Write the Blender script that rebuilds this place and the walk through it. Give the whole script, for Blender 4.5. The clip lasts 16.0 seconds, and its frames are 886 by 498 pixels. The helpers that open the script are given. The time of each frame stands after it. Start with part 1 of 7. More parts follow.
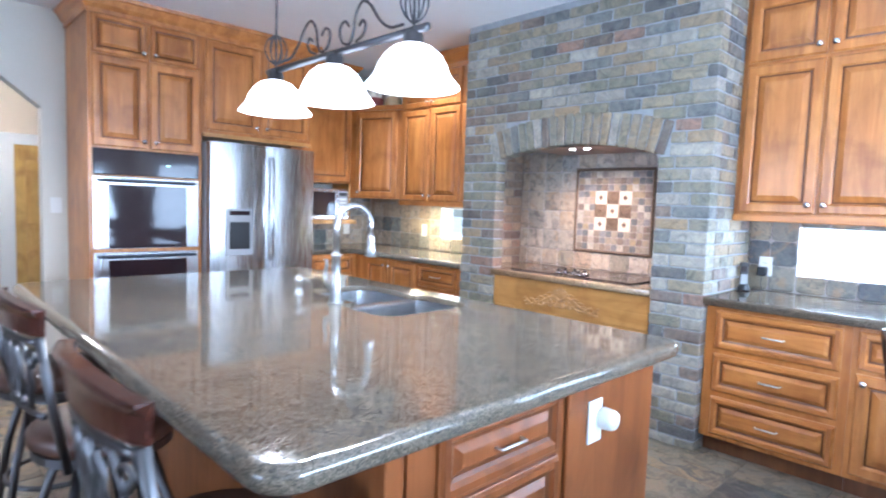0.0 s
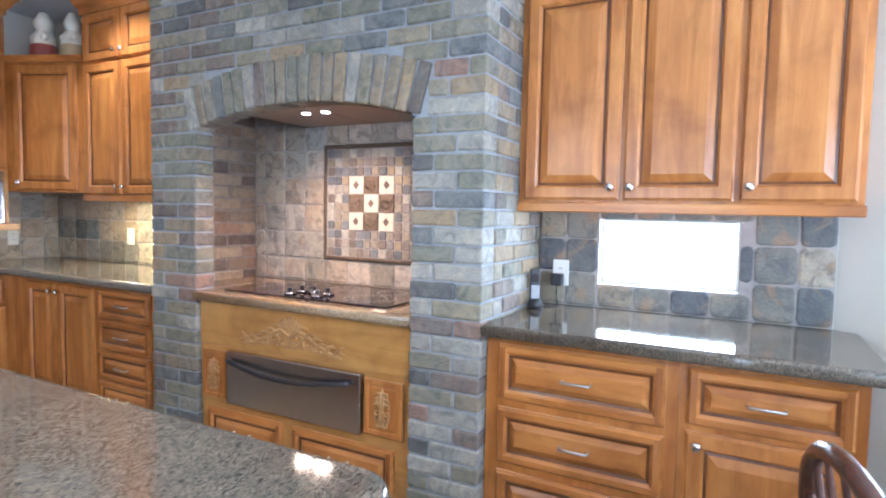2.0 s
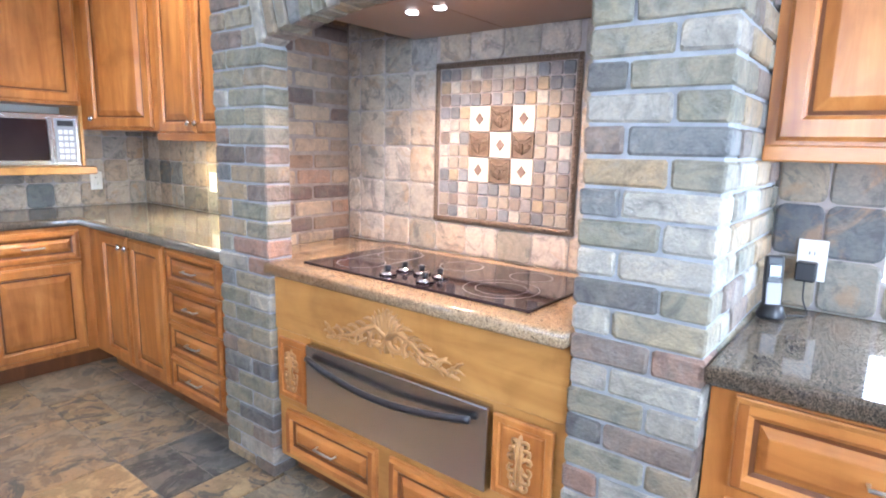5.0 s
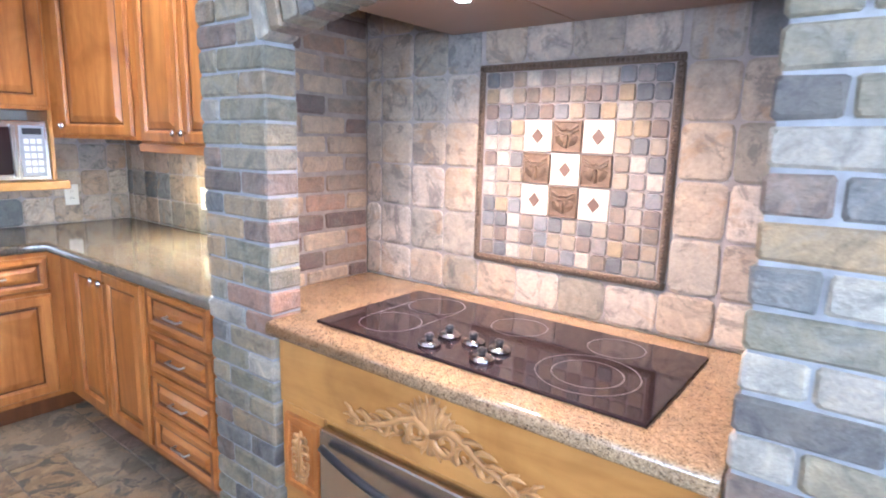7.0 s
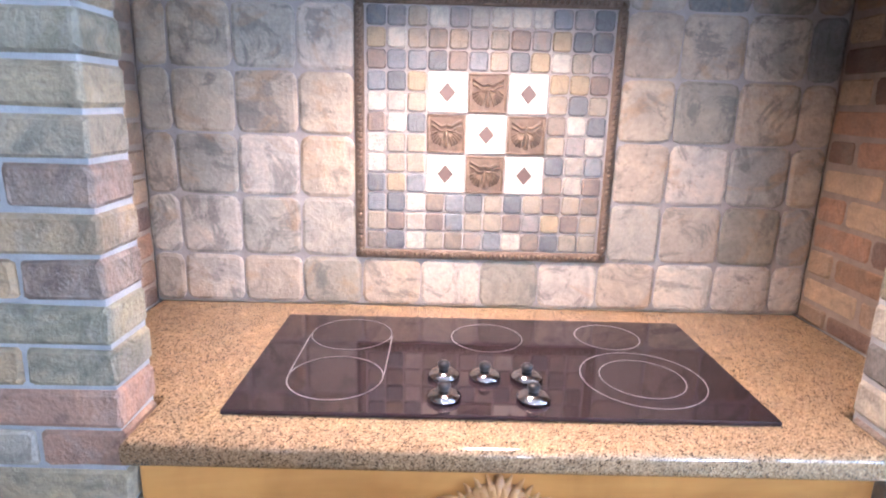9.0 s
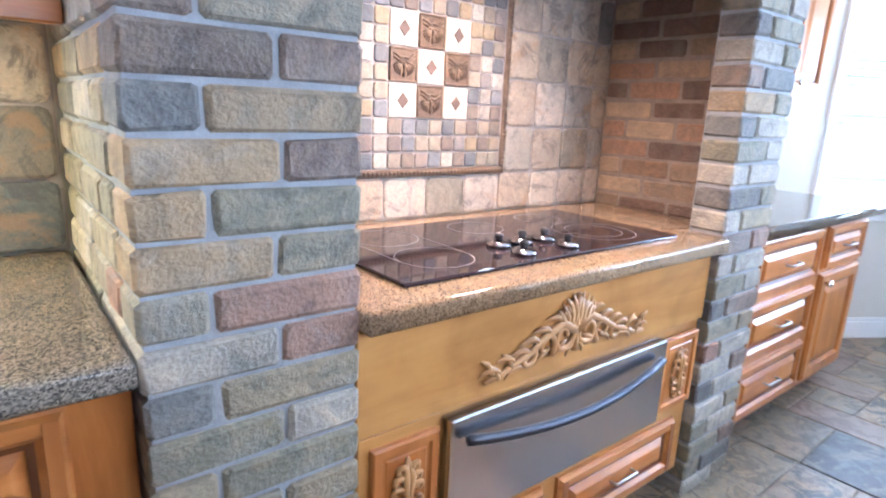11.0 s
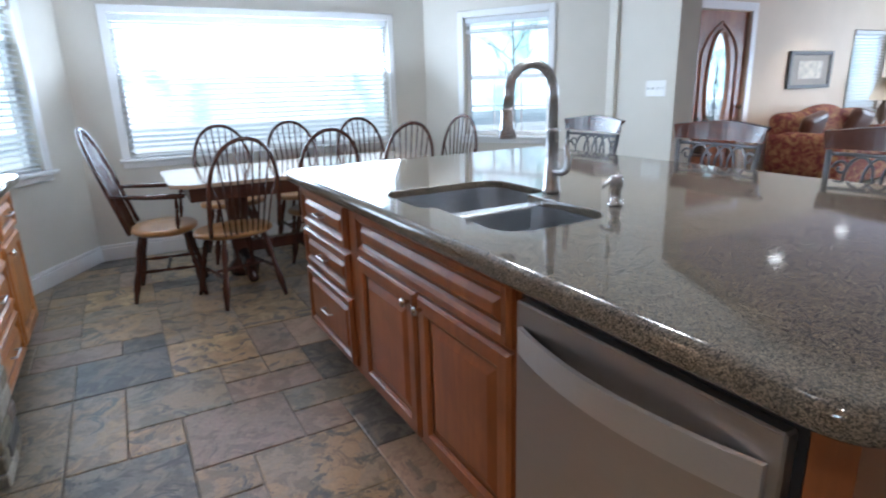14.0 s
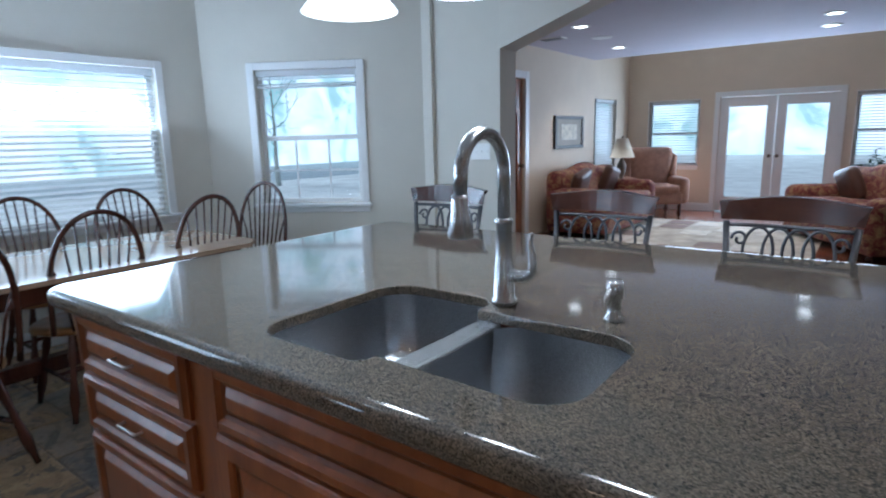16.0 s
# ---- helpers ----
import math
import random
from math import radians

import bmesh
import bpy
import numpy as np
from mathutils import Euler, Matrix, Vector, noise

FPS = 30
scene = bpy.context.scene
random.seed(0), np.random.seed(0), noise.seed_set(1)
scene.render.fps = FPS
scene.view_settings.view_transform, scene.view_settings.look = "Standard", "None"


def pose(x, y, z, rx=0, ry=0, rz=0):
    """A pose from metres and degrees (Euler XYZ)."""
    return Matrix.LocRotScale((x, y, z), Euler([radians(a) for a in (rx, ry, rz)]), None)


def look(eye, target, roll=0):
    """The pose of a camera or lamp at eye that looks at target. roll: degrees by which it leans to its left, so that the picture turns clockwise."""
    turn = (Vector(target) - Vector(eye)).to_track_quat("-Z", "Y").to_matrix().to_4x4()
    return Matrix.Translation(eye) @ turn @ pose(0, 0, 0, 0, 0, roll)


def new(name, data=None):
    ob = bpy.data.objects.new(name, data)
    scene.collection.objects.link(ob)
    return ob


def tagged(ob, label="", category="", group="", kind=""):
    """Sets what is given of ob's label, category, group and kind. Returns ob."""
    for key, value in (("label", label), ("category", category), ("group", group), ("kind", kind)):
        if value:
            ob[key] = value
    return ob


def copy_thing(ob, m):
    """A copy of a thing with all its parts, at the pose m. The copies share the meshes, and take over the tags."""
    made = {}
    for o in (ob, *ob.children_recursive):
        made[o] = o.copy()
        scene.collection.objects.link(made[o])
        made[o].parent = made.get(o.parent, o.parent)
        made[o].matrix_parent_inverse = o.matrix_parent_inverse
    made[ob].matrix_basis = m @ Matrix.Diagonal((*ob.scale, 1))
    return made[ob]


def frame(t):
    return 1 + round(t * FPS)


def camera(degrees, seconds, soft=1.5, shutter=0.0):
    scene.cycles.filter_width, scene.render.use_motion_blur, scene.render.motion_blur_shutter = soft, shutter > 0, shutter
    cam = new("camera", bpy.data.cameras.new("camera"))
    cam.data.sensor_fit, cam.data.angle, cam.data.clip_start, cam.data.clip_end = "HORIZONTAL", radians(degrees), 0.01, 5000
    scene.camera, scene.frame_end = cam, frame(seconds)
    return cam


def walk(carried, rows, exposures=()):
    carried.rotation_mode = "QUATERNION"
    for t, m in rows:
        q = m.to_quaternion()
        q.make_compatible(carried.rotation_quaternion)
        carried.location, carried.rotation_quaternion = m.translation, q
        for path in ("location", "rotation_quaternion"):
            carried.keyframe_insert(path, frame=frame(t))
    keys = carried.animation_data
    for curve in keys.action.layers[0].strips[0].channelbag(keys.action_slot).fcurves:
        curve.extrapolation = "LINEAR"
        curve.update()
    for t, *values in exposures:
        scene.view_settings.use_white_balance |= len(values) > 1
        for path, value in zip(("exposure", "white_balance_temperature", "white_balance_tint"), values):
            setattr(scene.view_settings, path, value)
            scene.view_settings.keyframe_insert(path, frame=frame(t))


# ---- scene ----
cam = camera(75.4, 16.0, 2.0, 0.3)
PATH = [
    (0, (0.295, 1.383, 1.37), (-1.133, 2.775, 1.215), 2.0),
    (0.5, (0.174, 1.647, 1.37), (-1.078, 3.2, 1.223), 1.8),
    (1, (0.06, 1.956, 1.353), (-1.03, 3.628, 1.214), 1.7),
    (1.5, (-0.039, 2.323, 1.353), (-1.0, 4.072, 1.218), 1.3),
    (2, (-0.106, 2.707, 1.325), (-1.032, 4.475, 1.196), 1.2),
    (2.5, (-0.196, 2.978, 1.313), (-1.169, 4.72, 1.169), 1.2),
    (3, (-0.352, 3.184, 1.272), (-1.441, 4.846, 1.046), 1.2),
    (3.5, (-0.498, 3.294, 1.255), (-1.651, 4.898, 0.942), 1.4),
    (4, (-0.616, 3.349, 1.293), (-1.793, 4.924, 0.926), 1.6),
    (4.2, (-0.645, 3.355, 1.299), (-1.83, 4.928, 0.953), 1.7),
    (6.3, (-0.872, 3.57, 1.455), (-2.108, 5.097, 1.085), 1.3),
    (6.5, (-0.941, 3.611, 1.459), (-2.171, 5.143, 1.083), 1.4),
    (7, (-1.129, 3.683, 1.441), (-2.331, 5.238, 1.071), 1.5),
    (7.5, (-1.361, 3.713, 1.467), (-2.459, 5.337, 1.071), 1.5),
    (8, (-1.639, 3.743, 1.501), (-2.36, 5.551, 1.042), 1.1),
    (8.5, (-1.847, 3.797, 1.502), (-2.124, 5.718, 1.018), 1.2),
    (8.7, (-1.92, 3.84, 1.478), (-2.08, 5.785, 0.99), 1.3),
    (11, (-3.01, 3.875, 1.242), (-1.8, 5.385, 0.772), 2.6),
    (11.5, (-3.198, 3.892, 1.224), (-1.774, 5.202, 0.702), 2.4),
    (12, (-3.351, 3.871, 1.215), (-1.666, 4.823, 0.713), 1.3),
    (12.5, (-3.491, 3.905, 1.228), (-1.606, 4.343, 0.722), 0.2),
    (13, (-3.552, 3.993, 1.263), (-1.621, 3.91, 0.747), -0.5),
    (13.5, (-3.516, 4.093, 1.271), (-1.667, 3.545, 0.74), -1.2),
    (14, (-3.486, 4.168, 1.283), (-1.799, 3.242, 0.739), -1.7),
    (14.5, (-3.41, 4.208, 1.305), (-1.856, 3.058, 0.793), -1.8),
    (15, (-3.156, 4.19, 1.299), (-1.685, 2.913, 0.848), -1.6),
    (15.5, (-2.897, 4.133, 1.336), (-1.532, 2.73, 0.924), -1.4),
    (16, (-2.646, 4.1, 1.342), (-1.461, 2.536, 0.957), -1.4),
]
EXPOSURES = [
    (0.0, 0.7, 4950, 10), (0.5, 0.5, 4900, 10), (1.0, 0.22, 5000, 9), (1.5, 0.25, 5250, 10), (2.5, 0.45, 5150, 11), (3.0, 0.45, 5150, 12), (3.5, 0.6, 5100, 12), (4.2, 0.8, 5150, 12),
    (6.5, 1.05, 5300, 13), (7.0, 0.98, 5050, 14), (7.5, 0.95, 4850, 14), (8.5, 0.92, 4900, 14), (11.0, 0.98, 4880, 12), (12.0, 0.62, 5230, 12), (12.5, 0.3, 5400, 11), (13.5, -0.1, 5400, 10),
    (14.5, -0.48, 5350, 8), (16.0, -0.96, 5050, 6),
]
walk(cam, [(t, look(eye, target, roll)) for t, eye, target, roll in PATH], EXPOSURES)

# ---- light ----
world = bpy.data.worlds.new("world")
scene.world = world
world.use_nodes = True
_wn = world.node_tree.nodes
_sky = _wn.new("ShaderNodeTexSky")
_sky.sky_type, _sky.sun_disc = "NISHITA", False
_sky.sun_elevation, _sky.sun_rotation = radians(48), radians(120)
world.node_tree.links.new(_sky.outputs[0], _wn["Background"].inputs[0])
_wn["Background"].inputs[1].default_value = 0.10


def lamp(name, kind, m, energy, color=(1, 1, 1), **kw):
    d = bpy.data.lights.new(name, kind)
    d.energy, d.color = energy, color
    for k, v in kw.items():
        if k == "size": d.size = v
        elif k == "size_y": d.size_y = v
        elif k == "angle": d.angle = v
        elif k == "radius": d.shadow_soft_size = v
        elif k == "spot": d.spot_size = v
        elif k == "blend": d.spot_blend = v
    if kind == "AREA":
        d.shape = "RECTANGLE"
    ob = new(name, d)
    ob.matrix_world = m
    return ob


DAY = (0.83, 0.92, 1.0)
lamp("sun", "SUN", look((6, 2, 7), (0, 1.2, 0)), 3.2, (1, 0.95, 0.87), angle=radians(2))
# daylight in the window openings
lamp("window_light_main", "AREA", look((1.70, 2.95, 1.36), (0, 2.95, 2.9)), 125, DAY, size=2.2, size_y=1.05)
lamp("window_light_north", "AREA", look((1.03, 4.83, 1.36), (0.4, 3.8, 1.6)), 20, DAY, size=0.75, size_y=1.1)
lamp("window_light_splash_a", "AREA", look((-0.403, 5.40, 1.16), (-0.403, 4.3, 1.16)), 9, DAY, size=0.572, size_y=0.294)
lamp("window_light_splash_b", "AREA", look((-3.61, 5.40, 1.1875), (-3.61, 4.3, 1.1875)), 4, DAY, size=0.42, size_y=0.295)
lamp("window_light_living", "AREA", look((-1.3, -6.2, 1.1), (-1.3, 0, 1.0)), 210, DAY, size=3.0, size_y=1.5)

# ---- materials ----
def mat(name, rough=0.5, metal=0.0):
    m = bpy.data.materials.new(name)
    m.use_nodes = True
    nt = m.node_tree
    b = nt.nodes["Principled BSDF"]
    b.inputs["Roughness"].default_value, b.inputs["Metallic"].default_value = rough, metal
    return m, nt, b


def nd(nt, kind, **kw):
    n = nt.nodes.new(kind)
    for k, v in kw.items():
        n.inputs[k.replace("_", " ")].default_value = v
    return n


def ramp(nt, fac, stops, steps=False):
    r = nt.nodes.new("ShaderNodeValToRGB")
    r.color_ramp.interpolation = "CONSTANT" if steps else "LINEAR"
    e = r.color_ramp.elements
    while len(e) < len(stops):
        e.new(0.5)
    for el, (p, c) in zip(e, stops):
        el.position, el.color = p, (*c, 1)
    nt.links.new(fac, r.inputs[0])
    return r.outputs[0]


def coords(nt, scale=(1, 1, 1), rot=(0, 0, 0), random_shift=True):
    tc = nt.nodes.new("ShaderNodeTexCoord")
    mp = nt.nodes.new("ShaderNodeMapping")
    mp.inputs["Scale"].default_value, mp.inputs["Rotation"].default_value = scale, rot
    src = tc.outputs["Object"]
    if random_shift:
        oi = nt.nodes.new("ShaderNodeObjectInfo")
        ad = nt.nodes.new("ShaderNodeVectorMath")
        ad.operation = "MULTIPLY_ADD"
        cb = nt.nodes.new("ShaderNodeCombineXYZ")
        for i in range(3):
            nt.links.new(oi.outputs["Random"], cb.inputs[i])
        nt.links.new(cb.outputs[0], ad.inputs[0])
        ad.inputs[1].default_value = (17, 23, 31)
        nt.links.new(src, ad.inputs[2])
        src = ad.outputs[0]
    nt.links.new(src, mp.inputs[0])
    return mp.outputs[0]


def noise_tex(nt, vec, scale, detail=4, rough=0.55, dist=0.0):
    n = nd(nt, "ShaderNodeTexNoise", Scale=scale, Detail=detail, Roughness=rough, Distortion=dist)
    nt.links.new(vec, n.inputs["Vector"])
    return n.outputs["Fac"]


def mix(nt, fac, a, b, mode="MIX"):
    m = nt.nodes.new("ShaderNodeMix")
    m.data_type, m.blend_type = "RGBA", mode
    for s, v in ((m.inputs[0], fac), (m.inputs[6], a), (m.inputs[7], b)):
        if isinstance(v, (int, float)):
            s.default_value = v
        elif isinstance(v, tuple):
            s.default_value = (*v, 1)
        else:
            nt.links.new(v, s)
    return m.outputs[2]


def bump(nt, b, height, strength=0.3, dist=0.004):
    n = nd(nt, "ShaderNodeBump", Strength=strength, Distance=dist)
    nt.links.new(height, n.inputs["Height"])
    nt.links.new(n.outputs[0], b.inputs["Normal"])


def wood(name, dark, mid, light, axis="z", rough=0.32, scale=1.0):
    m, nt, b = mat(name, rough)
    s = {"z": (9, 9, 0.9), "x": (0.9, 9, 9), "y": (9, 0.9, 9)}[axis]
    v = coords(nt, tuple(k * scale for k in s))
    f1 = noise_tex(nt, v, 1.6, 6, 0.6, 0.8)
    v2 = coords(nt, (1.5, 1.5, 1.5))
    f2 = noise_tex(nt, v2, 2.8, 4, 0.55, 0.6)
    c = ramp(nt, f1, [(0.25, dark), (0.5, mid), (0.75, light)])
    c2 = ramp(nt, f2, [(0.28, (0.58, 0.50, 0.43)), (0.5, (0.95, 0.93, 0.9)), (0.72, (1.12, 1.10, 1.06))])
    c = mix(nt, 0.8, c, c2, "MULTIPLY")
    nt.links.new(c, b.inputs["Base Color"])
    b.inputs["Coat Weight"].default_value = 0.15
    b.inputs["Coat Roughness"].default_value = 0.25
    bump(nt, b, f1, 0.08, 0.002)
    return m


MAPLE = wood("maple", (0.275, 0.088, 0.017), (0.445, 0.172, 0.039), (0.585, 0.262, 0.070))
MAPLE_H = wood("maple_horizontal", (0.275, 0.088, 0.017), (0.445, 0.172, 0.039), (0.585, 0.262, 0.070), "x")
STILE = wood("maple_stile", (0.20, 0.060, 0.013), (0.33, 0.118, 0.028), (0.43, 0.175, 0.047))
CHERRY_STILE = wood("cherry_stile", (0.105, 0.030, 0.009), (0.165, 0.050, 0.015), (0.22, 0.072, 0.023))
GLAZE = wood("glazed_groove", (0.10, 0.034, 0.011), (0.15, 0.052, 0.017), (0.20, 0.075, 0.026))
CHERRY = wood("island_cherry", (0.15, 0.045, 0.013), (0.23, 0.074, 0.021), (0.295, 0.102, 0.032))
HONEY = wood("honey_panel", (0.40, 0.19, 0.05), (0.50, 0.26, 0.075), (0.56, 0.31, 0.10), "x")
CARVED = wood("carved_wood", (0.42, 0.22, 0.08), (0.50, 0.28, 0.11), (0.56, 0.33, 0.14), "x")
DARKWOOD = wood("dark_wood", (0.035, 0.012, 0.008), (0.065, 0.022, 0.014), (0.10, 0.036, 0.022), "z", 0.25)
MAHOGANY = wood("mahogany", (0.035, 0.011, 0.008), (0.055, 0.017, 0.011), (0.085, 0.026, 0.016), "x", 0.22)
SEATWOOD = wood("seat_oak", (0.26, 0.12, 0.04), (0.36, 0.18, 0.06), (0.45, 0.24, 0.09), "x", 0.3)
DOORWOOD = wood("front_door_wood", (0.20, 0.07, 0.035), (0.28, 0.105, 0.05), (0.34, 0.14, 0.07))


def stone_pieces(name, stops, rough=0.55, spec=0.5, scale=7.0, island=False, bump_s=0.5, streak=0.35, smear=0.0, veins=0.0):
    m, nt, b = mat(name, rough)
    if island:
        src = nt.nodes.new("ShaderNodeNewGeometry").outputs["Random Per Island"]
    else:
        src = nt.nodes.new("ShaderNodeObjectInfo").outputs["Random"]
    base = ramp(nt, src, stops, True)
    v = coords(nt)
    f = noise_tex(nt, v, scale, 6, 0.62, 1.2)
    g = noise_tex(nt, v, scale * 9, 3, 0.6)
    c = mix(nt, streak * 2, base, ramp(nt, f, [(0.25, (0.45, 0.47, 0.5)), (0.5, (0.95, 0.93, 0.9)), (0.75, (1.35, 1.22, 1.05))]), "MULTIPLY")
    c = mix(nt, 0.35, c, ramp(nt, g, [(0.3, (0.6, 0.6, 0.6)), (0.7, (1.25, 1.25, 1.25))]), "MULTIPLY")
    if smear:
        k = noise_tex(nt, v, scale * 0.8, 5, 0.7, 0.8)
        c = mix(nt, ramp(nt, k, [(0.50, (0, 0, 0)), (0.72, (smear, smear, smear))]), c, (0.40, 0.40, 0.39))
        k2 = noise_tex(nt, v, scale * 0.45, 4, 0.6, 0.6)
        c = mix(nt, ramp(nt, k2, [(0.48, (0, 0, 0)), (0.66, (0.35, 0.35, 0.35))]), c, (0.20, 0.185, 0.15))
    if veins:
        k = noise_tex(nt, v, scale * 0.7, 6, 0.7, 2.2)
        c = mix(nt, ramp(nt, k, [(0.53, (0, 0, 0)), (0.61, (veins, veins, veins))]), c, (0.08, 0.083, 0.088))
        k2 = noise_tex(nt, v, scale * 0.5, 5, 0.65, 1.6)
        c = mix(nt, ramp(nt, k2, [(0.55, (0, 0, 0)), (0.66, (veins, veins, veins))]), c, (0.36, 0.23, 0.125))
    nt.links.new(c, b.inputs["Base Color"])
    h = nd(nt, "ShaderNodeMath"); h.operation = "ADD"
    nt.links.new(f, h.inputs[0]); nt.links.new(g, h.inputs[1])
    bump(nt, b, h.outputs[0], bump_s, 0.006)
    b.inputs["Specular IOR Level"].default_value = spec
    return m


BRICKS = [(0.0, (0.225, 0.215, 0.165)), (0.10, (0.30, 0.265, 0.195)), (0.19, (0.13, 0.128, 0.13)), (0.26, (0.345, 0.325, 0.29)), (0.35, (0.215, 0.17, 0.145)), (0.43, (0.25, 0.232, 0.18)),
          (0.53, (0.40, 0.38, 0.335)), (0.61, (0.275, 0.225, 0.16)), (0.69, (0.185, 0.19, 0.19)), (0.76, (0.255, 0.235, 0.19)), (0.84, (0.165, 0.138, 0.12)), (0.885, (0.335, 0.257, 0.165)), (0.955, (0.285, 0.188, 0.148))]
BRICK = stone_pieces("old_brick", BRICKS, 0.78, 0.3, 14, bump_s=0.75, streak=0.5, smear=0.28)
BRICK_REST = stone_pieces("old_brick_joined", BRICKS, 0.78, 0.3, 14, True, bump_s=0.75, streak=0.5, smear=0.28)
# alcove bricks: a touch browner, with the hood lamp's warmth in the palette
BRICK_HOODLIT = stone_pieces("brown_old_brick", [(0.0, (0.255, 0.165, 0.11)), (0.16, (0.37, 0.27, 0.185)), (0.34, (0.15, 0.105, 0.088)), (0.46, (0.42, 0.315, 0.215)), (0.64, (0.265, 0.195, 0.14)), (0.78, (0.33, 0.20, 0.135)), (0.90, (0.18, 0.12, 0.095))], 0.72, 0.3, 16, True, bump_s=0.7, smear=0.08)
SLATE = [(0.0, (0.23, 0.21, 0.185)), (0.13, (0.38, 0.31, 0.245)), (0.26, (0.15, 0.165, 0.175)), (0.36, (0.49, 0.43, 0.36)), (0.52, (0.31, 0.295, 0.27)), (0.62, (0.40, 0.33, 0.255)),
         (0.76, (0.22, 0.235, 0.24)), (0.86, (0.43, 0.38, 0.335))]
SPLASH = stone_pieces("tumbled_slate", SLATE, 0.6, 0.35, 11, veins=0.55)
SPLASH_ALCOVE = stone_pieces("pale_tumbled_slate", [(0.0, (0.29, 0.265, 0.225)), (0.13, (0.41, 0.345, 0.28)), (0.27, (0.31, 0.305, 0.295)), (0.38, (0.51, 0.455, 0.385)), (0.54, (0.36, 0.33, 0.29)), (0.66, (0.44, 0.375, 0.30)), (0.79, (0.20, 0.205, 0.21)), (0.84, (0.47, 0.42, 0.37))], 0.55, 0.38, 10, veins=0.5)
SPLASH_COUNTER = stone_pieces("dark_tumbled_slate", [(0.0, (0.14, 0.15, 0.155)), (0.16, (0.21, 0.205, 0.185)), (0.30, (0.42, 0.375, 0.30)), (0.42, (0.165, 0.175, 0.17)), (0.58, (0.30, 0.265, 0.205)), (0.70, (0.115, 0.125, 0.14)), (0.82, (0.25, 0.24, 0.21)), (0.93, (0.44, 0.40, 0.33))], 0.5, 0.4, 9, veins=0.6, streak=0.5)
def slate_floor(name, base, warm, dark, dark_share):
    """Cleft slate: blotches of rust, ochre and near-black over one base colour."""
    m, nt, b = mat(name, 0.38)
    v = coords(nt)
    big = noise_tex(nt, v, 3.2, 5, 0.62, 1.6)
    mid = noise_tex(nt, v, 8.5, 6, 0.66, 1.1)
    streaks = noise_tex(nt, coords(nt, (1.0, 3.2, 1.0)), 5.0, 6, 0.7, 1.8)
    fine = noise_tex(nt, v, 60, 4, 0.65)
    c = mix(nt, ramp(nt, big, [(0.45, (0, 0, 0)), (0.54, (1, 1, 1))]), base, warm)
    c = mix(nt, ramp(nt, mid, [(0.49, (0, 0, 0)), (0.56, (0.7, 0.7, 0.7))]), c, tuple(k * 0.55 for k in base))
    c = mix(nt, ramp(nt, streaks, [(0.555 - dark_share, (0, 0, 0)), (0.60 - dark_share, (0.9, 0.9, 0.9))]), c, dark)
    c = mix(nt, 0.5, c, ramp(nt, fine, [(0.3, (0.7, 0.7, 0.7)), (0.7, (1.22, 1.22, 1.2))]), "MULTIPLY")
    oi = nt.nodes.new("ShaderNodeObjectInfo").outputs["Random"]
    c = mix(nt, 1.0, c, ramp(nt, oi, [(0.0, (0.82, 0.83, 0.85)), (0.5, (1.0, 1.0, 1.0)), (1.0, (1.15, 1.1, 1.04))]), "MULTIPLY")
    nt.links.new(c, b.inputs["Base Color"])
    r = nd(nt, "ShaderNodeMapRange"); nt.links.new(mid, r.inputs[0])
    r.inputs[3].default_value, r.inputs[4].default_value = 0.26, 0.52
    nt.links.new(r.outputs[0], b.inputs["Roughness"])
    h = nd(nt, "ShaderNodeMath"); h.operation = "ADD"
    nt.links.new(streaks, h.inputs[0]); nt.links.new(fine, h.inputs[1])
    bump(nt, b, h.outputs[0], 0.35, 0.005)
    return m


SLATE_TAN = slate_floor("floor_slate_tan", (0.27, 0.215, 0.15), (0.34, 0.235, 0.13), (0.075, 0.075, 0.072), 0.0)
SLATE_PINK = slate_floor("floor_slate_pink", (0.29, 0.205, 0.155), (0.25, 0.19, 0.14), (0.12, 0.10, 0.085), -0.02)
SLATE_GREEN = slate_floor("floor_slate_green", (0.225, 0.198, 0.148), (0.285, 0.218, 0.14), (0.088, 0.083, 0.075), -0.01)
SLATE_DARK = slate_floor("floor_slate_dark", (0.115, 0.113, 0.107), (0.18, 0.155, 0.12), (0.05, 0.049, 0.049), 0.03)
SLATE_OCHRE = slate_floor("floor_slate_ochre", (0.40, 0.29, 0.155), (0.32, 0.215, 0.115), (0.075, 0.07, 0.066), 0.03)
MOSAIC = stone_pieces("mosaic_stone", [(0.0, (0.20, 0.165, 0.15)), (0.10, (0.30, 0.27, 0.225)), (0.26, (0.145, 0.155, 0.175)), (0.35, (0.35, 0.33, 0.30)), (0.48, (0.22, 0.19, 0.165)), (0.58, (0.33, 0.275, 0.19)), (0.66, (0.20, 0.215, 0.245)), (0.82, (0.46, 0.44, 0.40)), (0.92, (0.25, 0.235, 0.235))], 0.55, 0.35, 22, bump_s=0.45, veins=0.22)


def plain(name, col, rough=0.5, metal=0.0, vary=0.12, scale=6.0, bmp=0.0, bscale=60.0):
    m, nt, b = mat(name, rough, metal)
    v = coords(nt)
    f = noise_tex(nt, v, scale, 5, 0.6)
    lo, hi = tuple(k * (1 - vary) for k in col), tuple(min(1, k * (1 + vary)) for k in col)
    nt.links.new(ramp(nt, f, [(0.3, lo), (0.7, hi)]), b.inputs["Base Color"])
    if bmp:
        bump(nt, b, noise_tex(nt, v, bscale, 4, 0.6), bmp, 0.003)
    return m


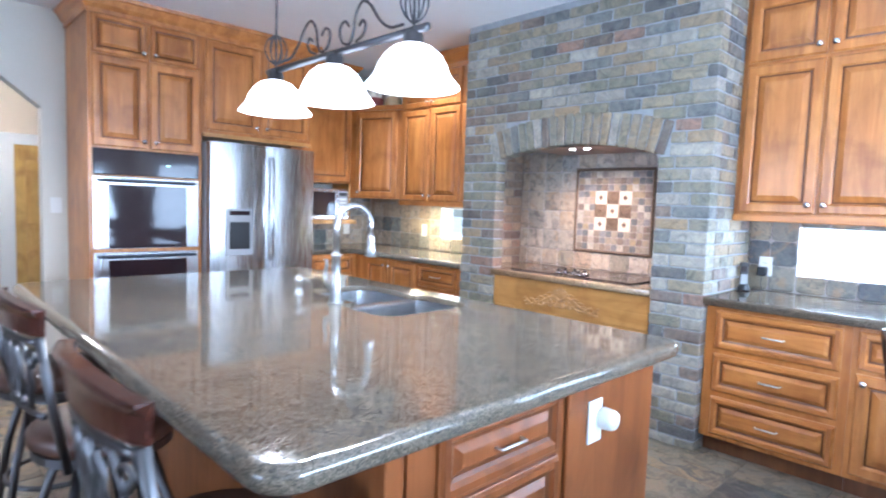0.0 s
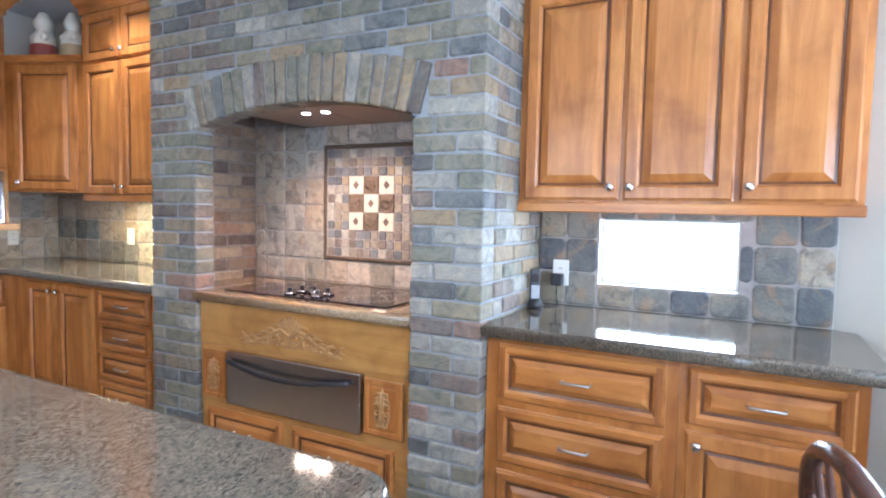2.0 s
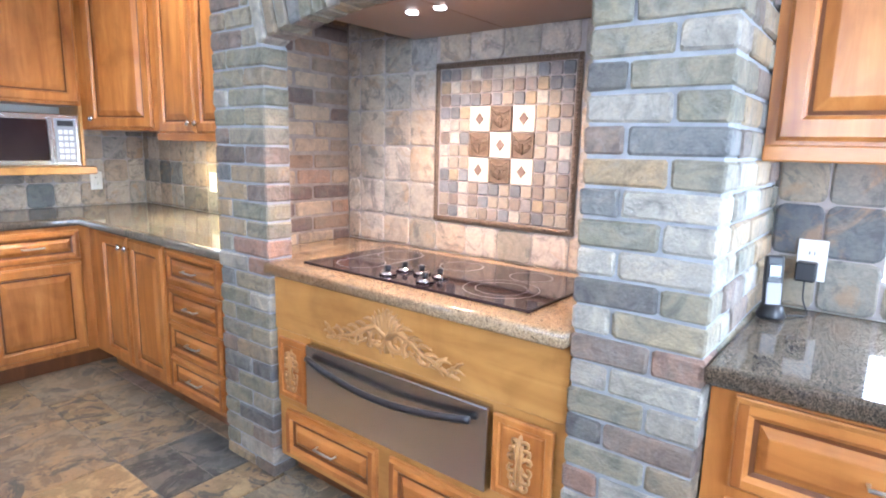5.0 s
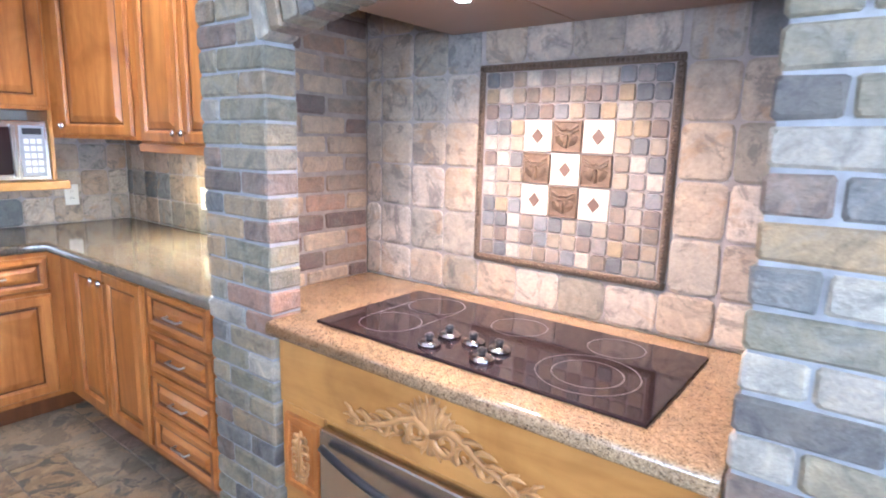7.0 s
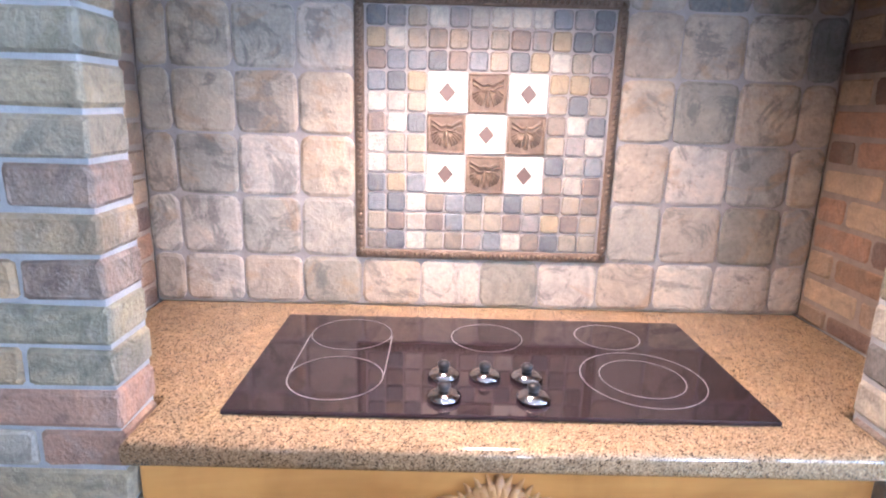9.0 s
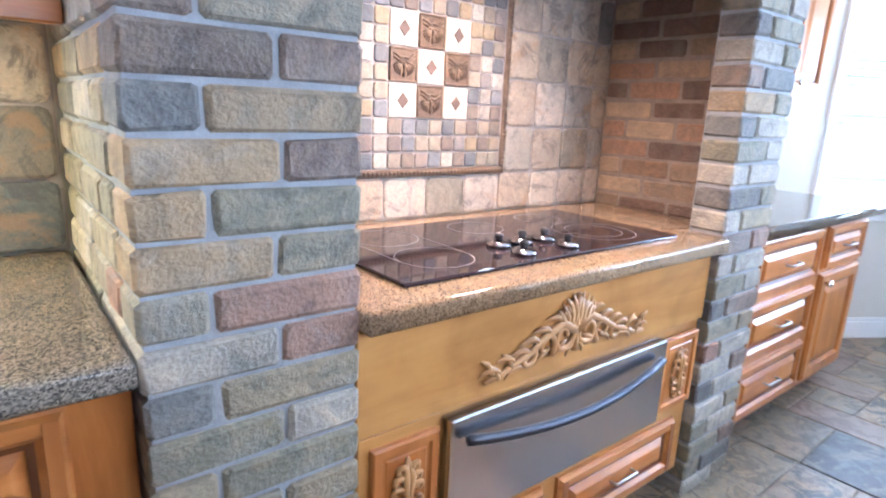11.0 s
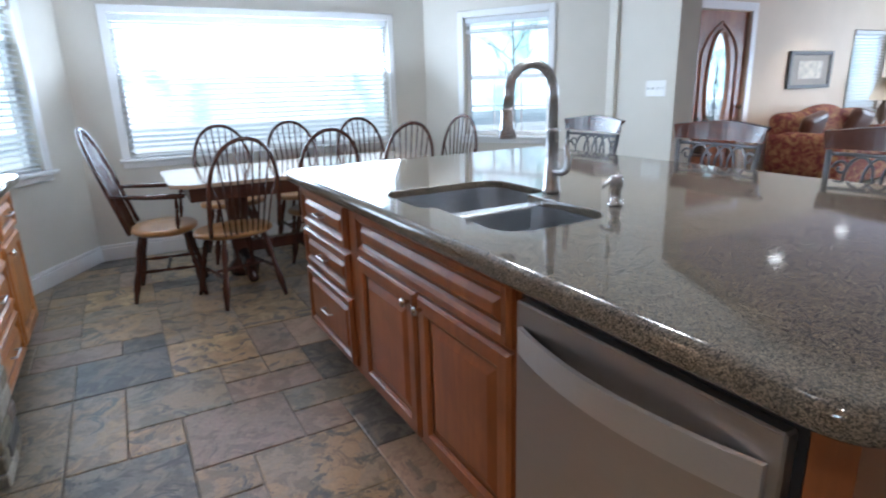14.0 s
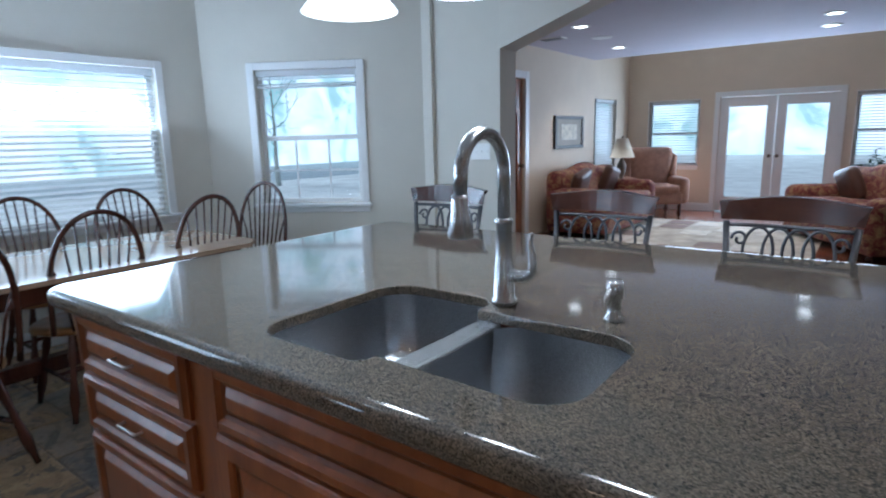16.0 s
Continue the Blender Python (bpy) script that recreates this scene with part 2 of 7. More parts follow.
def metal(name, col, rough=0.28, brushed=None):
    m, nt, b = mat(name, rough, 1.0)
    s = {"x": (4, 420, 420), "y": (420, 4, 420), "z": (420, 420, 4), None: (900, 900, 900)}[brushed]
    v = coords(nt, s)
    f = noise_tex(nt, v, 1.0, 3, 0.6)
    nt.links.new(ramp(nt, f, [(0.3, tuple(k * 0.95 for k in col)), (0.7, col)]), b.inputs["Base Color"])
    r = nd(nt, "ShaderNodeMapRange"); nt.links.new(f, r.inputs[0])
    r.inputs[3].default_value, r.inputs[4].default_value = rough * 0.92, rough * 1.1
    nt.links.new(r.outputs[0], b.inputs["Roughness"])
    return m


def granite(name, stops, rough=0.07):
    m, nt, b = mat(name, rough)
    v = coords(nt, random_shift=False)
    vo = nd(nt, "ShaderNodeTexVoronoi", Scale=480.0, Randomness=1.0)
    nt.links.new(v, vo.inputs["Vector"])
    sep = nt.nodes.new("ShaderNodeSeparateColor")
    nt.links.new(vo.outputs["Color"], sep.inputs[0])
    big = noise_tex(nt, v, 14, 5, 0.7, 0.6)
    mid = noise_tex(nt, v, 95, 4, 0.7)
    ad = nd(nt, "ShaderNodeMath"); ad.operation = "ADD"
    nt.links.new(sep.outputs[0], ad.inputs[0]); nt.links.new(mid, ad.inputs[1])
    hv = nd(nt, "ShaderNodeMath"); hv.operation = "MULTIPLY"; hv.inputs[1].default_value = 0.5
    nt.links.new(ad.outputs[0], hv.inputs[0])
    c = ramp(nt, hv.outputs[0], stops)
    c = mix(nt, 0.7, c, ramp(nt, big, [(0.3, (0.65, 0.66, 0.68)), (0.7, (1.2, 1.12, 1.0))]), "MULTIPLY")
    nt.links.new(c, b.inputs["Base Color"])
    b.inputs["Specular IOR Level"].default_value = 0.6
    return m


GRANITE = granite("brown_granite", [(0.24, (0.024, 0.022, 0.020)), (0.42, (0.08, 0.069, 0.055)), (0.55, (0.155, 0.128, 0.098)), (0.68, (0.25, 0.208, 0.16)), (0.84, (0.05, 0.048, 0.046))])
# same stone as GRANITE; the hood lamp's warm light is in its colours
GRANITE_HOODLIT = granite("tan_granite", [(0.27, (0.05, 0.035, 0.022)), (0.38, (0.22, 0.15, 0.085)), (0.55, (0.34, 0.24, 0.145)), (0.69, (0.44, 0.33, 0.215)), (0.82, (0.11, 0.075, 0.048))])
WALLPAINT = plain("wall_paint", (0.645, 0.61, 0.535), 0.75, 0, 0.025, 3, 0.12, 90)
WALLWARM = plain("living_wall_paint", (0.66, 0.56, 0.44), 0.75, 0, 0.03, 3, 0.12, 90)
# mauve, with the albedo cut to stand in for dim light on this ceiling
CEIL_DIM = plain("mauve_ceiling_paint", (0.50, 0.48, 0.55), 0.85, 0, 0.02, 3, 0.2, 70)
CEIL = plain("ceiling_paint", (0.78, 0.79, 0.80), 0.85, 0, 0.02, 3, 0.2, 70)
TRIMW = plain("white_trim", (0.80, 0.80, 0.79), 0.4, 0, 0.02)
def thin_vinyl(name, col):
    """Thin vinyl slats that let part of the daylight through."""
    m, nt, b = mat(name, 0.45)
    v = coords(nt)
    c = ramp(nt, noise_tex(nt, v, 6.0, 4), [(0.3, tuple(k * 0.97 for k in col)), (0.7, col)])
    nt.links.new(c, b.inputs["Base Color"])
    tr = nt.nodes.new("ShaderNodeBsdfTranslucent")
    nt.links.new(c, tr.inputs["Color"])
    mx = nt.nodes.new("ShaderNodeMixShader")
    mx.inputs[0].default_value = 0.3
    nt.links.new(b.outputs[0], mx.inputs[1])
    nt.links.new(tr.outputs[0], mx.inputs[2])
    nt.links.new(mx.outputs[0], nt.nodes["Material Output"].inputs["Surface"])
    return m


BLIND = thin_vinyl("blind_vinyl", (0.86, 0.88, 0.89))
MORTAR = plain("mortar", (0.30, 0.312, 0.33), 0.9, 0, 0.15, 20, 0.5, 150)
GROUT = plain("grout", (0.37, 0.335, 0.32), 0.9, 0, 0.15, 20, 0.4, 150)
# MORTAR again, browned to carry the hood lamp's warm light
MORTAR_HOODLIT = plain("brown_mortar", (0.26, 0.215, 0.18), 0.9, 0, 0.2, 20, 0.5, 150)
FLOORGROUT = plain("floor_grout", (0.175, 0.155, 0.125), 0.85, 0, 0.2, 12, 0.4, 150)
STEEL = metal("stainless", (0.43, 0.42, 0.42), 0.27, "z")
STEEL_X = metal("stainless_x", (0.60, 0.60, 0.61), 0.24, "x")
STEEL_D = metal("dark_stainless", (0.10, 0.105, 0.125), 0.38, "x")
SATIN = metal("satin_steel", (0.70, 0.70, 0.71), 0.42, "x")
SINKSTEEL = metal("sink_steel", (0.52, 0.53, 0.55), 0.27)
DISHSTEEL = metal("dishwasher_steel", (0.52, 0.50, 0.50), 0.3, "x")
NICKEL = metal("brushed_nickel", (0.46, 0.46, 0.465), 0.27)
CHROME = metal("chrome", (0.80, 0.80, 0.82), 0.08)
IRON = metal("grey_iron", (0.13, 0.128, 0.135), 0.38)
DARKIRON = metal("dark_iron", (0.10, 0.10, 0.11), 0.35)
DARKCHROME = metal("dark_chrome", (0.38, 0.37, 0.38), 0.12)
BRONZE = plain("bronze_resin", (0.135, 0.093, 0.062), 0.48, 0, 0.35, 60, 0.4, 220)
BLACKGLASS = plain("black_glass", (0.024, 0.015, 0.018), 0.05, 0, 0.1)
BLACK = plain("black_plastic", (0.015, 0.015, 0.017), 0.35, 0, 0.1)
GREYP = plain("grey_plastic", (0.32, 0.32, 0.33), 0.4, 0, 0.05)
WHITEP = plain("white_plastic", (0.78, 0.77, 0.74), 0.35, 0, 0.02)
CREAM = plain("cream_tile", (0.60, 0.54, 0.46), 0.4, 0, 0.1, 25, 0.1)
BROWNTILE = plain("diamond_brown", (0.12, 0.08, 0.065), 0.45, 0, 0.15, 25)
LEATHER = plain("brown_leather", (0.085, 0.04, 0.026), 0.42, 0, 0.2, 12, 0.3, 120)
VELVET = plain("rust_velvet", (0.31, 0.165, 0.11), 0.9, 0, 0.25, 9, 0.3, 90)
RUGM = plain("rug_wool", (0.40, 0.33, 0.25), 0.95, 0, 0.3, 5, 0.4, 200)
RINGW = plain("ring_print", (0.20, 0.19, 0.19), 0.3, 0, 0.05)
COPPER = metal("copper_hood", (0.42, 0.29, 0.22), 0.42, "x")


def glowing(name, col, strength):
    m, nt, b = mat(name, 0.4)
    b.inputs["Base Color"].default_value = (0.8, 0.8, 0.8, 1)
    b.inputs["Emission Color"].default_value = (*col, 1)
    b.inputs["Emission Strength"].default_value = strength
    return m


SHADEGLASS = glowing("lit_shade_glass", (1.0, 0.97, 0.93), 4.0)
BULB = glowing("lit_bulb", (1.0, 0.95, 0.85), 14)
LEDS = glowing("lit_digits", (0.2, 0.9, 0.8), 1.2)
def outdoor(name="daylight_backdrop", glow=2.4):
    m, nt, b = mat(name, 0.9)
    v = coords(nt, (0.35, 0.35, 0.35), random_shift=False)
    f = noise_tex(nt, v, 1.0, 6, 0.65, 0.5)
    c = ramp(nt, f, [(0.38, (0.30, 0.47, 0.44)), (0.48, (0.70, 0.86, 0.90)), (0.60, (0.95, 0.98, 1.0))])
    nt.links.new(c, b.inputs["Emission Color"])
    b.inputs["Base Color"].default_value = (0.3, 0.3, 0.3, 1)
    b.inputs["Emission Strength"].default_value = glow
    return m


OUTGLOW = outdoor()
OUTGLOW_NORTH = outdoor("bright_sky_backdrop", 7.0)


def glass_mat():
    m, nt, b = mat("window_glass", 0.02)
    b.inputs["Transmission Weight"].default_value = 1.0
    b.inputs["IOR"].default_value = 1.12
    b.inputs["Base Color"].default_value = (0.97, 0.99, 1, 1)
    return m


GLASS = glass_mat()

# ---- builders ----
def thing(name, loc=(0, 0, 0), label="", category="", group="", kind=""):
    ob = new(name)
    ob.empty_display_size = 0.05
    ob.location = loc
    return tagged(ob, label, category, group, kind)


def origin(ob):
    p = Vector(ob.location)
    while ob.parent:
        ob = ob.parent
        p = p + Vector(ob.location) if ob.type == "EMPTY" else p
    return p


def mesh_of(name, bm, material, smooth=False):
    me = bpy.data.meshes.new(name)
    bmesh.ops.recalc_face_normals(bm, faces=bm.faces)
    if smooth:
        for f in bm.faces:
            f.smooth = True
    bm.to_mesh(me)
    bm.free()
    me.materials.append(material)
    return me


def part(name, bm, material, parent=None, label="", smooth=False):
    ob = new(name, mesh_of(name, bm, material, smooth))
    if parent is not None:
        ob.parent = parent
        if parent.type == "EMPTY":
            ob.matrix_parent_inverse = Matrix.Translation(-Vector(parent.location))
    if label:
        tagged(ob, label)
    return ob


def solid(name, bm, material, label="", category="", kind="", group="", smooth=False):
    return tagged(part(name, bm, material, None, "", smooth), label, category, group, kind)


def box(x0, x1, y0, y1, z0, z1, bev=0.0, bm=None, seg=1):
    b = bmesh.new()
    bmesh.ops.create_cube(b, size=1)
    for v in b.verts:
        v.co = Vector(((x0 + x1) / 2 + v.co.x * (x1 - x0), (y0 + y1) / 2 + v.co.y * (y1 - y0), (z0 + z1) / 2 + v.co.z * (z1 - z0)))
    if bev > 0:
        bmesh.ops.bevel(b, geom=b.edges[:], offset=bev, segments=seg, affect="EDGES", profile=0.5)
    return join(bm, b) if bm is not None else b


def join(bm, other):
    me = bpy.data.meshes.new("tmp")
    other.to_mesh(me)
    other.free()
    bm.from_mesh(me)
    bpy.data.meshes.remove(me)
    return bm


def move(bm, m):
    bmesh.ops.transform(bm, matrix=m, verts=bm.verts)
    return bm


def lathe(profile, at=(0, 0, 0), n=24, axis="z", caps=True):
    b = bmesh.new()
    rings = []
    for r, z in profile:
        ring = []
        for i in range(n):
            a = 2 * math.pi * i / n
            p = (r * math.cos(a), r * math.sin(a), z)
            p = {"z": p, "y": (p[0], p[2], p[1]), "x": (p[2], p[0], p[1])}[axis]
            ring.append(b.verts.new(Vector(at) + Vector(p)))
        rings.append(ring)
    for a, c in zip(rings, rings[1:]):
        for i in range(n):
            b.faces.new((a[i], a[(i + 1) % n], c[(i + 1) % n], c[i]))
    if caps and profile[0][0] > 1e-4:
        b.faces.new(rings[0][::-1])
    if caps and profile[-1][0] > 1e-4:
        b.faces.new(rings[-1])
    return b


def tube(pts, r, n=8, bm=None, closed=False):
    b = bmesh.new()
    pts = [Vector(p) for p in pts]
    rr = r if isinstance(r, (list, tuple)) else [r] * len(pts)
    rings = []
    ref = Vector((0.13, 0.31, 0.94)).normalized()
    for i, p in enumerate(pts):
        a, c = pts[max(0, i - 1)], pts[min(len(pts) - 1, i + 1)]
        if closed:
            a, c = pts[i - 1], pts[(i + 1) % len(pts)]
        d = (c - a).normalized()
        u = d.cross(ref) if i == 0 else last - d * last.dot(d)
        if u.length < 1e-3:
            u = d.cross(Vector((1, 0, 0)))
        u.normalize()
        last = u
        w = d.cross(u).normalized()
        rings.append([b.verts.new(p + (u * math.cos(2 * math.pi * k / n) + w * math.sin(2 * math.pi * k / n)) * rr[i]) for k in range(n)])
    m = len(rings)
    for i in range(m if closed else m - 1):
        A, C = rings[i], rings[(i + 1) % m]
        for k in range(n):
            b.faces.new((A[k], A[(k + 1) % n], C[(k + 1) % n], C[k]))
    if not closed:
        b.faces.new(rings[0][::-1])
        b.faces.new(rings[-1])
    return join(bm, b) if bm is not None else b


def smooth_line(pts, n=6):
    """A smooth line through the given points."""
    P = [Vector(p) for p in pts]
    P = [P[0] * 2 - P[1]] + P + [P[-1] * 2 - P[-2]]
    out = []
    for i in range(1, len(P) - 2):
        a, b, c, d = P[i - 1:i + 3]
        for k in range(n):
            u = k / n
            out.append(0.5 * (2 * b + (c - a) * u + (2 * a - 5 * b + 4 * c - d) * u * u + (3 * b - a - 3 * c + d) * u ** 3))
    return out + [P[-2]]


def arc(c, r, a0, a1, n, plane="yz"):
    out = []
    for i in range(n + 1):
        a = radians(a0 + (a1 - a0) * i / n)
        u, v = r * math.cos(a), r * math.sin(a)
        out.append({"yz": (c[0], c[1] + u, c[2] + v), "xz": (c[0] + u, c[1], c[2] + v), "xy": (c[0] + u, c[1] + v, c[2])}[plane])
    return out


def prism(outline, h0, h1, bev=0.0):
    """A vertical prism over an outline in x, y."""
    b = bmesh.new()
    lo = [b.verts.new((x, y, h0)) for x, y in outline]
    hi = [b.verts.new((x, y, h1)) for x, y in outline]
    n = len(lo)
    for i in range(n):
        b.faces.new((lo[i], lo[(i + 1) % n], hi[(i + 1) % n], hi[i]))
    b.faces.new(lo[::-1])
    b.faces.new(hi)
    return b


def slab_with_holes(name, outer, holes, z0, z1, material, bev, parent=None, label=""):
    """A worktop: an outline with rounded edge and cut holes, by curve fill."""
    cu = bpy.data.curves.new(name, "CURVE")
    cu.dimensions, cu.fill_mode = "2D", "BOTH"
    for loop in [outer] + holes:
        sp = cu.splines.new("POLY")
        sp.points.add(len(loop) - 1)
        for p, (x, y) in zip(sp.points, loop):
            p.co = (x, y, 0, 1)
        sp.use_cyclic_u = True
    cu.extrude = (z1 - z0) / 2 - bev
    cu.bevel_depth, cu.bevel_resolution, cu.offset = bev, 3, -bev
    tmp = new("tmp_curve", cu)
    bpy.context.view_layer.update()
    me = bpy.data.meshes.new_from_object(tmp.evaluated_get(bpy.context.evaluated_depsgraph_get()))
    bpy.data.objects.remove(tmp)
    bpy.data.curves.remove(cu)
    me.transform(Matrix.Translation((0, 0, (z0 + z1) / 2)))
    me.materials.clear()
    me.materials.append(material)
    me.name = name
    ob = new(name, me)
    if parent is not None:
        ob.parent = parent
        ob.matrix_parent_inverse = Matrix.Translation(-Vector(parent.location))
    return tagged(ob, label) if label else ob


def rrect(x0, x1, y0, y1, r, n=6):
    out = []
    for cx, cy, a in ((x1 - r, y1 - r, 0), (x0 + r, y1 - r, 90), (x0 + r, y0 + r, 180), (x1 - r, y0 + r, 270)):
        for i in range(n + 1):
            t = radians(a + 90 * i / n)
            out.append((cx + r * math.cos(t), cy + r * math.sin(t)))
    return out


DOOR = [(0.0, 0.0), (0.0, 0.012), (0.004, 0.014), (0.010, 0.021), (0.050, 0.021), (0.053, 0.018), (0.058, 0.014), (0.061, 0.005), (0.067, 0.005), (0.072, 0.007), (0.098, 0.017), (0.102, 0.018)]
DRAWER = [(0.0, 0.0), (0.0, 0.011), (0.004, 0.013), (0.010, 0.022), (0.030, 0.022), (0.042, 0.010), (0.045, 0.003), (0.050, 0.003), (0.054, 0.006), (0.072, 0.019), (0.076, 0.020)]


def raised(w, h, profile, lo=None):
    """A raised panel in x (width) and z (height), centred at the foot, its face towards -y. Returns the panel and the groove strip."""
    b, g = bmesh.new(), bmesh.new()
    k = min(1.0, 0.42 * min(w, h) / profile[-1][0])
    def ring(m, ins, d):
        ins *= k
        return [m.verts.new((sx * (w / 2 - ins), -d, h / 2 + sz * (h / 2 - ins))) for sx, sz in ((-1, -1), (1, -1), (1, 1), (-1, 1))]
    prev = ring(b, *profile[0])
    b.faces.new(prev)
    for i, (ins, d) in enumerate(profile[1:], 1):
        cur = ring(b, ins, d)
        for j in range(4):
            b.faces.new((prev[j], prev[(j + 1) % 4], cur[(j + 1) % 4], cur[j]))
        prev = cur
    b.faces.new(prev)
    gi = [p for p in profile if p[1] < 0.012 and p[0] > 0.02]
    a0 = ring(g, gi[0][0] - 0.001, gi[0][1] + 0.002)
    a1 = ring(g, gi[-1][0] - 0.002, gi[-1][1] + 0.002)
    for j in range(4):
        g.faces.new((a0[j], a0[(j + 1) % 4], a1[(j + 1) % 4], a1[j]))
    return b, g


def front(parent, name, x, y, z, w, h, turn=0.0, profile=DOOR, material=None, knob=None, pull=False):
    """A cabinet door or drawer front at the middle of its foot; turn 0 faces -y, 90 faces +x."""
    m = Matrix.Translation((x, y, z)) @ pose(0, 0, 0, 0, 0, turn)
    b, g = raised(w, h, profile)
    mt = material or (MAPLE_H if profile is DRAWER else MAPLE)
    d = part(name, move(b, m), mt, parent)
    part("groove", move(g, m), GLAZE, d, "dark glazed groove")
    if profile is DRAWER:
        k_ = min(1.0, 0.42 * min(w, h) / profile[-1][0])
        for sx in (-1, 1):
            x0, x1 = sorted((sx * (w / 2 - 0.010 * k_), sx * (w / 2 - 0.031 * k_)))
            part("stile", move(box(x0, x1, -0.0236, -0.0205, 0.010 * k_, h - 0.010 * k_, 0.0008), m), CHERRY_STILE if material is CHERRY else STILE, d, "darker upright end of the drawer frame")
    if knob:
        kx, kz = knob
        k = lathe([(0.006, 0.0), (0.006, 0.012), (0.015, 0.016), (0.018, 0.024), (0.013, 0.031), (0.0, 0.033)], n=12, axis="y")
        move(k, Matrix.Diagonal((1, -1, 1, 1)))
        part("knob", move(move(k, Matrix.Translation((kx, -0.021, kz))), m), CHROME, d, "small chrome knob", True)
    if pull:
        p = tube([(-0.052, -0.017, h / 2), (-0.05, -0.042, h / 2), (0.05, -0.042, h / 2), (0.052, -0.017, h / 2)], 0.0046, 8)
        part("handle", move(p, m), SATIN, d, "slim nickel bar handle", True)
    return d


def crown(pts, z0, z1, out=0.075):
    """Crown moulding along a line of x, y points (outward is to the right of the way)."""
    prof = [(0.0, 0.0), (0.012, 0.0), (0.014, 0.25), (0.035, 0.45), (0.055, 0.75), (0.070, 0.80), (0.075, 1.0), (0.0, 1.0)]
    b = bmesh.new()
    n = len(pts)
    dirs = [(Vector(pts[i + 1]) - Vector(pts[i])).normalized() for i in range(n - 1)]
    nor = [Vector((d.y, -d.x)) for d in dirs]
    rings = []
    for i, p in enumerate(pts):
        if i == 0: m = nor[0]
        elif i == n - 1: m = nor[-1]
        else:
            m = nor[i - 1] + nor[i]
            m = m / max(0.3, m.dot(nor[i]))
        rings.append([b.verts.new((p[0] + m.x * o * out / 0.075, p[1] + m.y * o * out / 0.075, z0 + (z1 - z0) * t)) for o, t in prof])
    for a, c in zip(rings, rings[1:]):
        for k in range(len(prof)):
            kk = (k + 1) % len(prof)
            b.faces.new((a[k], a[kk], c[kk], c[k]))
    b.faces.new(rings[0][::-1]); b.faces.new(rings[-1])
    return b

# ---- setting ----
H = 2.74
BX, BY0, BY1 = 1.76, 1.43, 4.44          # bay front wall, its ends
BN, BS = (0.22, 5.37), (0.22, 0.47)      # where the bay's slanted walls begin


def wall(name, a, b, thick, z0, z1, holes, material, label, inward=1):
    """A wall from a to b (x, y), its room face on that line and thickness behind it; holes (u0, u1, z0, z1) go through it."""
    a, b = Vector(a), Vector(b)
    L = (b - a).length
    d = (b - a) / L
    nrm = Vector((d.y, -d.x)) * inward
    us = sorted({0.0, L, *[h[0] for h in holes], *[h[1] for h in holes]})
    zs = sorted({z0, z1, *[h[2] for h in holes], *[h[3] for h in holes]})
    bm = bmesh.new()
    def solid_cell(i, j):
        if not (0 <= i < len(us) - 1 and 0 <= j < len(zs) - 1): return False
        u, z = (us[i] + us[i + 1]) / 2, (zs[j] + zs[j + 1]) / 2
        return not any(h[0] < u < h[1] and h[2] < z < h[3] for h in holes)
    cache = {}
    def V(i, j, k):
        if (i, j, k) not in cache:
            p = a + d * us[i] + nrm * (thick * k)
            cache[i, j, k] = bm.verts.new((p.x, p.y, zs[j]))
        return cache[i, j, k]
    for i in range(len(us) - 1):
        for j in range(len(zs) - 1):
            if not solid_cell(i, j): continue
            for k in (0, 1):
                bm.faces.new((V(i, j, k), V(i + 1, j, k), V(i + 1, j + 1, k), V(i, j + 1, k)))
            for di, dj, q in ((-1, 0, ((0, 0), (0, 1))), (1, 0, ((1, 0), (1, 1))), (0, -1, ((0, 0), (1, 0))), (0, 1, ((0, 1), (1, 1)))):
                if not solid_cell(i + di, j + dj):
                    (p0, q0), (p1, q1) = q
                    bm.faces.new((V(i + p0, j + q0, 0), V(i + p1, j + q1, 0), V(i + p1, j + q1, 1), V(i + p0, j + q0, 1)))
    return solid(name, bm, material, label, "wall", "structure")


